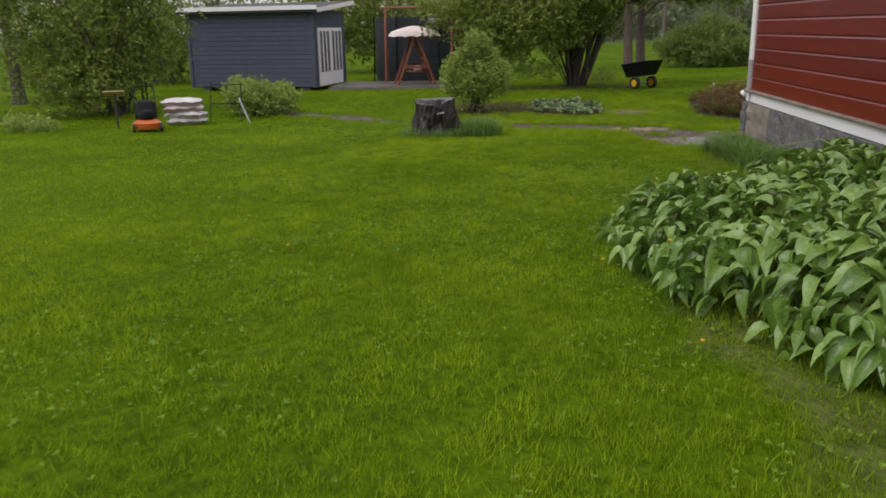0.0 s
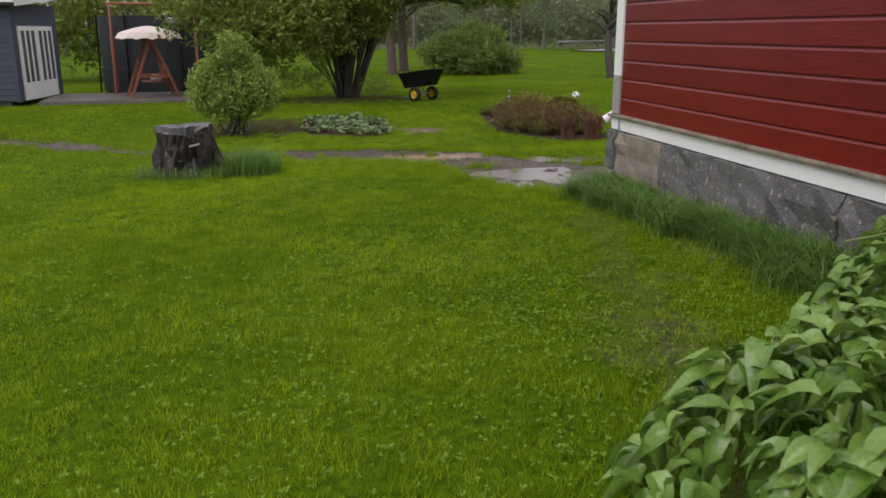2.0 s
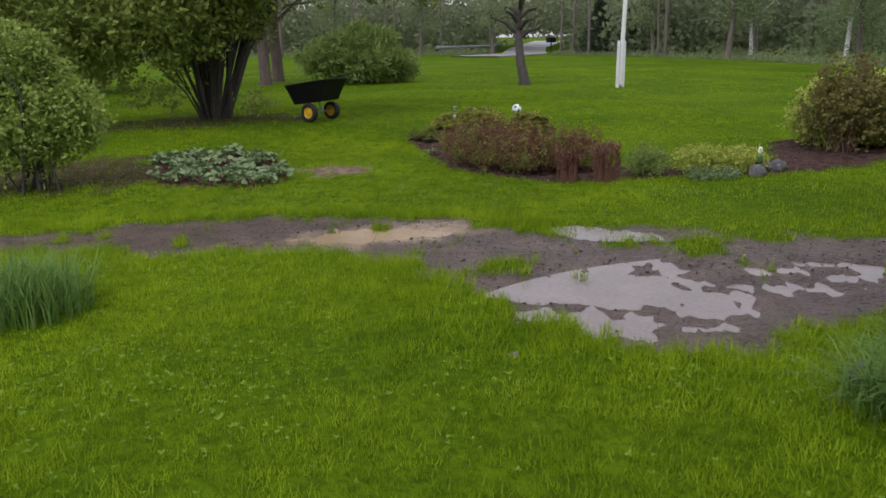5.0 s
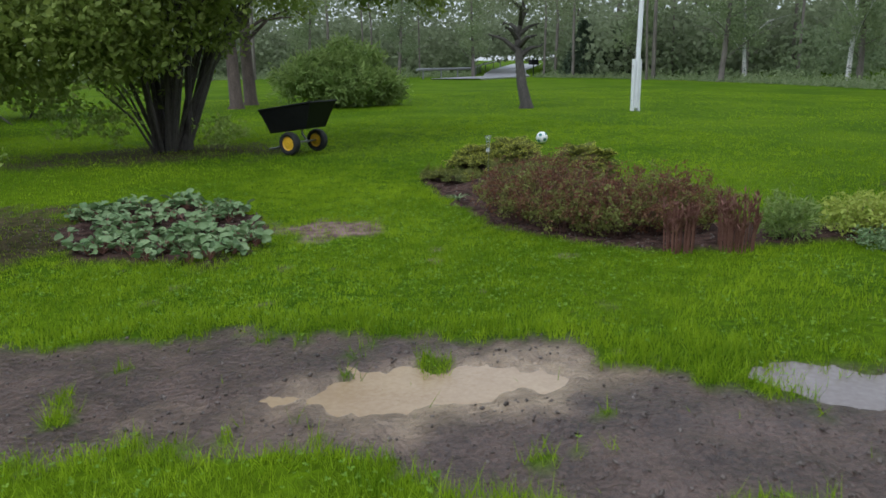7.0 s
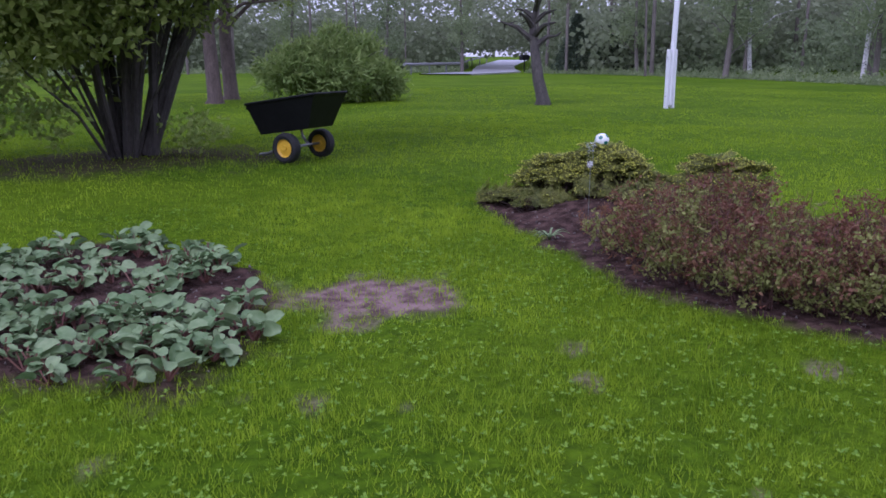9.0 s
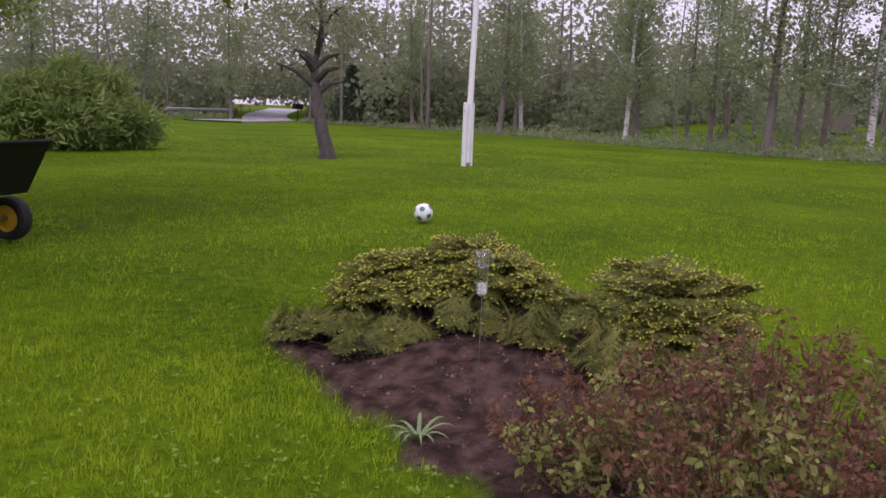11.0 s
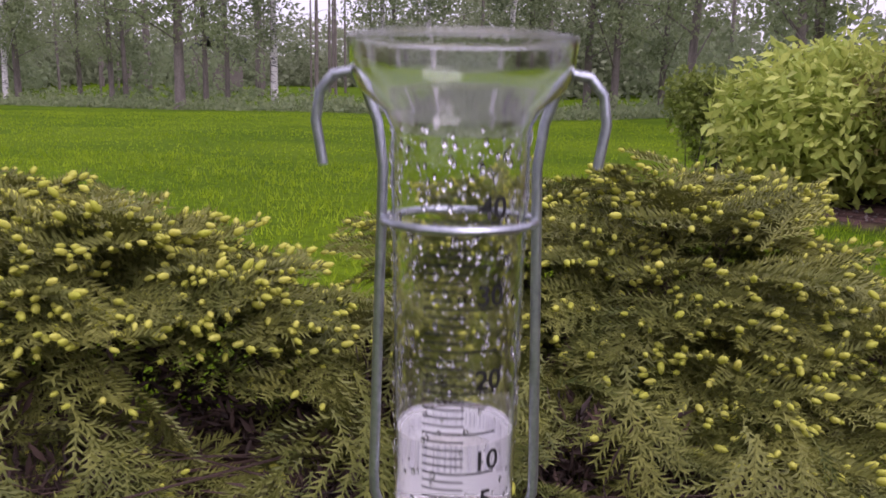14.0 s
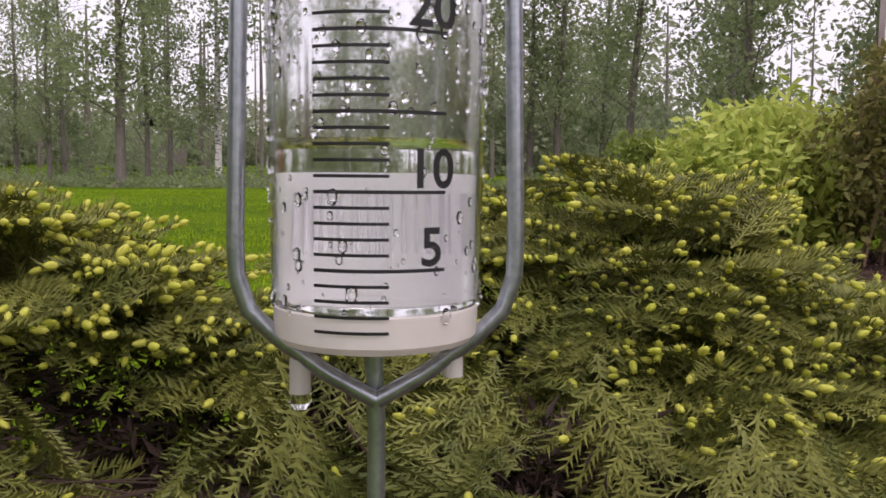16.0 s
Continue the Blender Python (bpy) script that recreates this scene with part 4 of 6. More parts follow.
# small light bush between the stump and the shrub bed
shrub("viburnum_bush", (1.2, 21.2), [(0, 0, 0.8, 0.55, 0.68), (-0.52, 0.1, 0.9, 0.42, 0.5), (0.55, -0.1, 0.95, 0.42, 0.5), (0.1, 0.1, 1.5, 0.34, 0.55), (-0.35, 0, 1.3, 0.26, 0.42), (0.45, 0.1, 1.25, 0.24, 0.45), (-0.1, -0.2, 1.75, 0.14, 0.35), (0.3, 0, 1.75, 0.12, 0.3)], 3600, SPRIG, 0.10, M_FRESH, M_BARK,
      "round light-green leafy bush with fresh spring growth", "bush", stem_count=18, stem_r=0.018, seed=3, power=0.55)


def big_shrub():
    at = (5.0, 28.2)
    t = thing("shrub_tree", (*at, float(ground_z(*at))), "huge old multi-stemmed leafy shrub with dark trunks and overhanging crown", "tree")
    r = random.Random(4)
    tips = []
    for k in range(26):
        a = r.uniform(0, 6.28)
        foot = Vector((0.42 * r.random() * math.cos(a), 0.4 * r.random() * math.sin(a), -0.05))
        lean = r.uniform(0.05, 0.5) if k > 5 else r.uniform(0.7, 1.2)
        h = r.uniform(3.0, 5.0) if k > 5 else r.uniform(1.4, 2.4)
        tip = foot + Vector((math.cos(a) * h * lean, math.sin(a) * h * lean, h))
        p1 = foot.lerp(tip, 0.35) + Vector((0, 0, 0.12 * h))
        p2 = foot.lerp(tip, 0.7) + Vector((r.gauss(0, 0.1), r.gauss(0, 0.1), 0.1 * h))
        r0 = r.uniform(0.035, 0.09) if k > 5 else 0.025
        part("stem", Form().tube([foot, p1, p2, tip], [r0, r0 * 0.8, r0 * 0.55, r0 * 0.2], 7, caps=False), M_BARK, t, "", True)
        tips.append(tip)
    # long limb that reaches over the cart
    limb = Form().tube([(0.3, 0, 0), (0.9, 0.1, 1.5), (1.7, 0.0, 2.75), (2.8, -0.1, 2.95), (4.0, -0.2, 2.75), (5.0, -0.3, 2.95), (5.6, -0.4, 2.6)], [0.13, 0.11, 0.085, 0.07, 0.05, 0.03, 0.012], 8, caps=False)
    part("limb", limb, M_BARK, t, "long low overhanging limb", True)
    lobes = [(0, 0, 4.2, 3.2, 2.0), (-2.6, 0.3, 3.0, 2.1, 1.5), (-3.9, 0.2, 2.6, 1.5, 1.2), (2.2, 0.3, 4.3, 2.0, 1.5), (4.2, 0.2, 4.3, 1.7, 1.2), (-1.2, -0.9, 2.4, 1.5, 1.0), (0.6, -1.4, 3.3, 1.4, 0.9), (1.0, 0.9, 2.4, 1.0, 0.9), (5.2, -0.4, 3.0, 0.8, 0.5), (-2.4, -0.6, 1.6, 1.0, 0.7), (-0.3, 0.6, 1.5, 0.8, 0.8), (-0.6, -0.9, 2.0, 1.1, 0.8), (0.7, -0.8, 2.3, 0.9, 0.7), (-1.7, -1.3, 2.1, 1.1, 0.8), (-2.9, -1.0, 1.9, 1.1, 0.8), (-1.0, -1.5, 1.5, 0.6, 0.5), (2.9, -0.2, 3.2, 0.8, 0.45), (4.1, -0.3, 3.0, 0.9, 0.45)]
    v, f = crown(lobes, 9600, SPRIG, 0.18, 0.2, 0.9, 0.5, 0.6)
    part("crown", array_mesh("crown", v, f), M_LILAC, t)
    # thin leafy shoots at the foot
    v, f = crown([(-1.5, -0.5, 0.7, 0.5, 0.4), (-0.9, -0.6, 0.55, 0.3, 0.3), (0.9, -0.3, 0.35, 0.5, 0.25)], 170, SPRIG, 0.13)
    part("low_foliage", array_mesh("shoots", v, f), M_FRESH, t)


big_shrub()

shrub("willow_bush", (14.2, 42.0), [(0, 0, 0.9, 1.6, 0.85), (-1.7, 0, 1.0, 0.9, 0.55), (1.6, 0, 0.75, 1.0, 0.7), (0.9, 0, 1.55, 0.9, 0.65), (-0.5, 0, 1.6, 0.8, 0.6), (0.3, 0.3, 2.1, 0.5, 0.4), (-1.2, 0.2, 1.45, 0.6, 0.4), (2.2, 0, 0.6, 0.5, 0.5)], 2600, SPRIG_L, 0.3, M_ROUND, M_BARK,
      "broad round light-green bush on the lawn", "bush", stem_count=16, seed=6)


def tree(at, h, r0, lobes, n, size, leaf, bark, label, name="tree", template=SPRIG5, bend=0.0, seed=1, limbs=8, group="", limb_from=0.35, power=0.5, trunk_pts=None, limb_r=0.4):
    """A tapered trunk with limbs, and a crown of many little leaf bunches."""
    r = random.Random(seed)
    t = thing(name, (at[0], at[1], float(ground_z(at[0], at[1]))), label, "tree", group)
    pts = trunk_pts or [(0, 0, -0.1), (0.02, 0, 0.15)] + [(bend * math.sin(2.5 * s) + r.gauss(0, 0.05), r.gauss(0, 0.05), h * s) for s in (0.25, 0.5, 0.75, 1.0)]
    k = len(pts)
    rad = [r0 * 1.35] + [r0 * (1.05 - 0.85 * i / (k - 1)) for i in range(1, k)]
    f = Form().tube(pts, rad, 10)
    part("trunk", f, bark, t, "", True)
    f = Form()
    for i in range(limbs):
        s = limb_from + (0.97 - limb_from) * i / max(1, limbs - 1)
        j = min(int(s * (k - 1)), k - 2)
        p = Vector(pts[j]).lerp(Vector(pts[j + 1]), s * (k - 1) - j)
        a = i * 2.4 + r.uniform(-0.4, 0.4)
        ln = (h * 0.28) * (1.1 - 0.6 * s) * r.uniform(0.7, 1.3)
        q = p + Vector((math.cos(a) * ln, math.sin(a) * ln, ln * r.uniform(0.3, 0.9)))
        m = p.lerp(q, 0.5) + Vector((0, 0, 0.12 * ln))
        rr = r0 * limb_r * (1.1 - 0.7 * s)
        f.tube([p, m, q], [rr, rr * 0.65, rr * 0.2], 6, caps=False)
        for _ in range(2):
            e = m.lerp(q, r.random()) 
            f.tube([e, e + Vector((r.gauss(0, 0.3), r.gauss(0, 0.3), r.uniform(-0.35, 0.3))) * ln * 0.6], [rr * 0.35, rr * 0.1], 4, caps=False)
    part("branchwork", f, bark, t, "", True)
    if n:
        v, fa = crown(lobes, n, template, size, -0.1, 0.9, 0.6, power)
        part("crown", array_mesh("crown", v, fa), leaf, t)
    return t


# old apple tree with a crooked trunk
tree((19.15, 36.8), 4.6, 0.23, [(0.4, 0.9, 4.0, 1.9, 1.1), (-1.3, 0, 3.7, 1.0, 0.7), (1.5, 0, 3.7, 1.1, 0.7), (0, 0, 5.0, 1.6, 0.8)], 900, 0.16, M_APPLE, M_BARK, "crooked old apple tree with sparse young leaves", "apple_tree", seed=9, limbs=13, limb_from=0.5,
     trunk_pts=[(0, 0, -0.1), (0.0, 0.02, 0.2), (-0.03, 0.24, 0.8), (0.12, 0.6, 1.5), (0.32, 1.0, 2.1), (0.4, 1.15, 2.6), (0.62, 1.1, 3.4), (0.6, 1.1, 4.6)], limb_r=0.75)
# pair of grey trunks behind the cart
for x, y, rr, sd in ((10.55, 43.3, 0.29, 11), (11.85, 45.8, 0.31, 12)):
    tree((x, y), 9.0, rr, [(0, 0, 6.5, 3.2, 2.2), (-1.5, 0, 4.3, 1.6, 1.2), (1.8, 0, 4.4, 1.6, 1.1), (0, 0, 9, 2.5, 1.6)], 1300, 0.34, M_LILAC, M_BARK3, "tall broadleaf tree with a straight brown trunk", "broadleaf_tree", seed=sd, limbs=9, limb_from=0.42, group="pair of straight-trunked trees")


ROAD_LINE = [(42, 80, 3.5), (53, 87.5, 4), (60, 98, 4), (70, 112, 5), (90, 135, 8)]


def woods():
    r = random.Random(21)
    birches = []
    for i in range(3):
        lobes = [(r.uniform(-0.8, 0.8), r.uniform(-0.8, 0.8), z, r.uniform(1.3, 2.0), r.uniform(0.9, 1.4)) for z in (3.6, 5.0, 6.2, 7.6, 9.0, 10.5)] + [(r.uniform(-1.5, 1.5), r.uniform(-1.5, 1.5), 2.9, 0.8, 0.7)]
        birches.append((lobes, i))
    spots_birch = [(47.0, 30.3, 0.24), (44.6, 24.8, 0.17), (41.2, 22.6, 0.14), (43.1, 19.3, 0.2), (50.5, 45.5, 0.17), (53.5, 56, 0.15)]
    spots_grey = [(42.4, 33.4, 0.33), (52.0, 34.0, 0.15), (49.0, 24.6, 0.13), (51.5, 45.3, 0.24), (57.0, 49.0, 0.22), (51.4, 56.5, 0.32), (59.8, 61.5, 0.2), (43.6, 15.6, 0.24), (42.6, 14.6, 0.22), (40.0, 8.0, 0.25), (33.5, 10.6, 0.2), (29.0, 11.9, 0.16), (36.5, 13.2, 0.18), (27.5, 8.6, 0.18),
                  (56, 70, 0.22), (62, 63, 0.2), (60, 75, 0.2), (63, 88, 0.24), (49, 88, 0.25), (41, 90, 0.25), (47.5, 38.5, 0.12), (46.5, 33.5, 0.12), (53, 40, 0.16), (56, 44, 0.16), (46, 18, 0.15), (45, 12, 0.18), (38, 3, 0.2), (33, 95, 0.25), (12, 88, 0.25), (-8, 80, 0.25), (-18, 72, 0.3), (-26, 62, 0.25)]
    kinds = {}
    for spots, bark, label, group, key in ((spots_birch, M_BIRCH, "birch with white and black bark and light spring leaves", "birches along the lawn", "birch"), (spots_grey, M_BARK2, "slender grey-brown woodland tree in spring leaf", "woodland trees along the lawn", "woodland_tree")):
        for i, (x, y, rr) in enumerate(spots):
            var = i % 3
            if (key, var) not in kinds:
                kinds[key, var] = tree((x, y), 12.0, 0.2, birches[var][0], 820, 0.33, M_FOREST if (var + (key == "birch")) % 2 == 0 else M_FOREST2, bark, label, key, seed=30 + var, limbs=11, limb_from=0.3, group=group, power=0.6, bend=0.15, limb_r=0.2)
                ob = kinds[key, var]
            else:
                ob = copy_thing(kinds[key, var], pose(x, y, float(ground_z(x, y)), 0, r.uniform(-3, 3), r.uniform(0, 360)))
            ob.scale = (rr / 0.2 * 0.5 + 0.5, rr / 0.2 * 0.5 + 0.5, r.uniform(0.9, 1.15))
    # dark young spruces at the edge
    for x, y, s in ((57.5, 80, 0.8), (60, 78, 0.7), (62, 76, 0.75)):
        t = thing("spruce_tree", (x, y, float(ground_z(x, y))), "dark green young spruce with branches to the ground", "tree", "dark spruces")
        part("trunk", Form().tube([(0, 0, 0), (0, 0, 7 * s)], [0.16 * s, 0.02], 7), M_BARK, t)
        n = 900
        hh = rng.random(n) ** 1.3
        a = rng.random(n) * 6.28
        rad = (1 - hh) * 3.2 * s * (0.5 + 0.5 * rng.random(n))
        p = np.stack([rad * np.cos(a), rad * np.sin(a), 0.2 + hh * 6.8 * s], 1)
        v, f = scatter(SPRIG_L[0], SPRIG_L[1], p, frames_along(np.stack([np.cos(a), np.sin(a), -0.3 + 0 * a], 1) + 0.4 * rng.normal(size=(n, 3)), rng.random(n) * 6.28), 0.6 * s + 0 * a)
        part("needles", array_mesh("needles", v, f), M_CONIFER, t)
    # undergrowth along the lawn's edge, and far woods
    edge = np.array([(31, 2), (34, 14), (36.5, 22), (39.5, 29), (44, 39), (49, 50), (52, 60), (54, 74), (52, 86), (44, 95), (30, 99), (10, 97), (-10, 88), (-25, 72)], dtype=float)
    seg = rng.integers(0, len(edge) - 1, 5200)
    u = rng.random((5200, 1))
    p = edge[seg] * (1 - u) + edge[seg + 1] * u
    out = unit(p - np.array([[6, 30]]))
    deep = rng.random((5200, 1)) ** 1.7 * 7
    p = p + out * (deep + 0.3)
    seen = near_line(p[:, 0], p[:, 1], ROAD_LINE) < 0
    hgt = (0.15 + 0.10 * deep[:, 0]) * rng.random(5200) * (1 + 0.6 * wobble(p[:, 0], p[:, 1], 3.0, 1))
    pos = np.stack([p[:, 0], p[:, 1], ground_z(p[:, 0], p[:, 1]) + np.abs(hgt)], 1)
    v, f = scatter(SPRIG[0], SPRIG[1], pos[seen], frames_along(rng.normal(size=(int(seen.sum()), 3))), 0.22 + 0.22 * rng.random(int(seen.sum())))
    tagged(part("undergrowth", array_mesh("undergrowth", v, f), M_FOREST), "low green undergrowth and nettles at the lawn edge", "undergrowth", kind="stuff")
    # shrub layer among the trunks
    k = 8500
    seg = rng.integers(0, len(edge) - 1, k)
    u = rng.random((k, 1))
    p = edge[seg] * (1 - u) + edge[seg + 1] * u
    out = unit(p - np.array([[6, 30]]))
    clumps = wobble(p[:, 0], p[:, 1], 4.0, 5) > -0.1
    p = p + out * (9 + 22 * rng.random((k, 1)))
    p, k = p[clumps], int(clumps.sum())
    open_field = ((p[:, 0] > 48) & (p[:, 1] > 22) & (p[:, 1] < 36)) | (near_line(p[:, 0], p[:, 1], ROAD_LINE) > 0)
    p = p[~open_field]
    k = len(p)
    pos = np.stack([p[:, 0], p[:, 1], ground_z(p[:, 0], p[:, 1]) + 0.2 + 3.8 * rng.random(k) ** 1.2], 1)
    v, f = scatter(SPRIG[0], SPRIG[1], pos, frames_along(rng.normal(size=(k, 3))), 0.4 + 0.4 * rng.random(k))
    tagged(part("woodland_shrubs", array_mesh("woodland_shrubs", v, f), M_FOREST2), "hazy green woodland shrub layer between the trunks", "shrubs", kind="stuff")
    # far leaf bunches; their mist is only the pale leaf colour
    k = 44000
    deg = np.where(rng.random(k) < 0.72, 8 + 102 * rng.random(k), -55 + 200 * rng.random(k))
    a = np.radians(deg)
    field = soft(deg - 66, 6.0) * soft(91 - deg, 6.0)
    side = soft(deg - 43, 4.0)
    d = 90 - 20 * side * (1 - field) + 12 * field + 40 * rng.random(k)
    z = 0.3 + np.where(rng.random(k) < 0.45, 6 - 2.5 * field, 14 - 5 * field) * rng.random(k) ** 1.1
    x, y = 5 + d * np.sin(a), 25 + d * np.cos(a)
    gap = (wobble(x, y, 7.0, 2) + 1.2 - 0.3 * field - (0.06 + 0.06 * side) * z > rng.random(k) * 0.5 - 0.5) & ((near_line(x, y, ROAD_LINE) < -1) | (z > 2.5))
    pos = np.stack([x, y, height(x, y) + z], 1)[gap]
    k = len(pos)
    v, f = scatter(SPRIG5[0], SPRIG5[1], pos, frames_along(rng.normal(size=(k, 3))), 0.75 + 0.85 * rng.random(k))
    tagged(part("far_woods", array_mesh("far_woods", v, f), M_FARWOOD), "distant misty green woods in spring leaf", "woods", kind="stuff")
    trunks = Form()
    for _ in range(95):
        a, d = radians(r.uniform(-50, 140) if _ < 60 else r.uniform(40, 110)), r.uniform(62, 105)
        x, y = 5 + d * math.sin(a), 25 + d * math.cos(a)
        z, rr = float(height(x, y)), r.uniform(0.1, 0.24)
        trunks.tube([(x, y, z - 0.2), (x + r.gauss(0, 0.2), y, z + 6), (x + r.gauss(0, 0.4), y, z + 13)], [rr, rr * 0.8, rr * 0.3], 5, caps=False)
    tagged(part("far_trunks", trunks, M_BARK2), "slim grey trunks deep in the woods", "woods", kind="stuff")


woods()


# road beyond the lawn, with a guard rail and a post box
def road():
    pts = [(x, y) for x, y, w in ROAD_LINE]
    f = Form()
    v = []
    for i, (x, y) in enumerate(pts):
        (x0, y0), (x1, y1) = pts[max(0, i - 1)], pts[min(len(pts) - 1, i + 1)]
        d = Vector((x1 - x0, y1 - y0, 0)).normalized()
        for s in (-2.6, 2.6):
            v.append((x - d.y * s, y + d.x * s, float(height(x, y)) + 0.12))
    k = len(v)
    f.add(v + [(x, y, z - 0.4) for x, y, z in v], [(2 * i, 2 * i + 1, 2 * i + 3, 2 * i + 2) for i in range(len(pts) - 1)] + [(2 * i, 2 * i + 2, k + 2 * i + 2, k + 2 * i) for i in range(len(pts) - 1)] + [(2 * i + 3, 2 * i + 1, k + 2 * i + 1, k + 2 * i + 3) for i in range(len(pts) - 1)])
    tagged(part("road", f, M_ASPHALT), "pale wet asphalt road beyond the lawn", "road", kind="structure")
    rail = thing("guard_rail", (0, 0, 0), "grey steel guard rail along the wet road", "rail")
    beam = Form().tube([(x - 3.0, y + 2.2, float(height(x, y)) + 0.95) for x, y in pts], 0.14, 6)
    part("beam", beam, M_STEEL, rail)
    for (x0, y0), (x1, y1) in zip(pts, pts[1:]):
        for s in (0.1, 0.4, 0.7):
            x, y = x0 + (x1 - x0) * s - 3.0, y0 + (y1 - y0) * s + 2.2
            part("post", Form().box((x, y, float(height(x, y)) + 0.4), (0.12, 0.12, 1.1)), M_STEEL, rail)
    box = thing("post_box", (55.5, 86.0, float(ground_z(55.5, 86.0))), "dark post box on a pole by the road", "post box")
    part("pole", Form().tube([(0, 0, -0.2), (0, 0, 1.3)], 0.06, 8), M_BLACK, box)
    part("case", Form().box((0, 0, 1.55), (1.0, 0.6, 0.55), bevel=0.06), M_BLACK, box)


road()


# ---- shrub bed ----
def spruce_branch(seed):
    """A drooping fan of spruce: an axis with side shoots, all set with needles. Points along +z, upper face +y. Also gives the shoot tips."""
    r = np.random.default_rng(seed)
    v, f, tips = [], [], []

    def tri(a, b, c):
        v.extend((a, b, c))
        f.append((len(v) - 3, len(v) - 2, len(v) - 1))

    def axis(s):
        return np.array([0.04 * math.sin(3 * s + seed), 0.06 * s - 0.24 * s * s, s])

    shoots = [[axis(s) for s in np.linspace(0, 1, 6)]]
    for i, s in enumerate((0.2, 0.34, 0.48, 0.61, 0.74, 0.86)):
        for sg in (-1, 1):
            ln = (0.46 - 0.34 * s) * r.uniform(0.75, 1.2)
            o, d = axis(s + 0.03 * sg), unit(np.array([sg * r.uniform(0.7, 1.0), r.uniform(-0.1, 0.15), r.uniform(0.55, 0.9)]))
            shoots.append([o + d * ln * q + np.array([0, -0.25 * ln * q * q, 0.12 * ln * q * q]) for q in (0, 0.33, 0.66, 1.0)])
    for pts in shoots:
        for o, e in zip(pts, pts[1:]):
            ln, d = float(np.linalg.norm(e - o)), unit(e - o)
            side = unit(np.cross(d, [0, 1, 0]))
            up = np.cross(side, d)
            tri(o - side * 0.012, o + side * 0.012, e)
            m = max(2, int(ln / 0.042))
            for i in range(m):
                p = o + d * ln * (i + 0.5) / m
                for sg in (-1, 0, 1):
                    q = unit(d * 0.8 + side * (sg * 0.85 + 0.2 * r.normal()) + up * (r.uniform(-0.15, 0.3) if sg else 0.8)) * 0.082 * r.uniform(0.75, 1.15)
                    w = unit(np.cross(q, up if sg else side)) * 0.0105
                    tri(p - w, p + w, p + q)
        tips.append((pts[-1], unit(pts[-1] - pts[-2])))
    return np.array(v), np.array(f), tips


BRANCHES = [spruce_branch(s) for s in (1, 2, 3, 4)]


def bud_shape():
    """A young shoot breaking from its bud: a narrow cone with a ruff of soft needles."""
    v, f, n = [(0, 0, 0)], [], 5
    for j, (k, z) in enumerate(((0.26, 0.15), (0.34, 0.5), (0.24, 0.95))):
        v += [(k * math.cos(2 * math.pi * (i + 0.5 * j) / n), k * math.sin(2 * math.pi * (i + 0.5 * j) / n), z) for i in range(n)]
    v.append((0, 0, 1.25))
    f += [(0, 1 + (i + 1) % n, 1 + i) for i in range(n)] + [(11 + i, 11 + (i + 1) % n, 16) for i in range(n)]
    for j in (0, 1):
        o = 1 + j * n
        f += [(o + i, o + (i + 1) % n, o + n + i) for i in range(n)] + [(o + (i + 1) % n, o + n + (i + 1) % n, o + n + i) for i in range(n)]
    for i in range(5):
        a = 2 * math.pi * i / 5 + 0.4
        c, s = math.cos(a), math.sin(a)
        k = len(v)
        v += [(0.2 * c - 0.07 * s, 0.2 * s + 0.07 * c, 0.35), (0.2 * c + 0.07 * s, 0.2 * s - 0.07 * c, 0.35), (0.48 * c, 0.48 * s, 1.1)]
        f.append((k, k + 1, k + 2))
    return np.array(v), np.array(f)


BUD = bud_shape()
# brown twig colour taken darker, to stand in for shade inside the spruces
M_DEADTWIG = surface("dead_twig_shaded", (0.018, 0.012, 0.009), (0.08, 0.045, 0.03), 0.85, 8, 0, island=0.6)


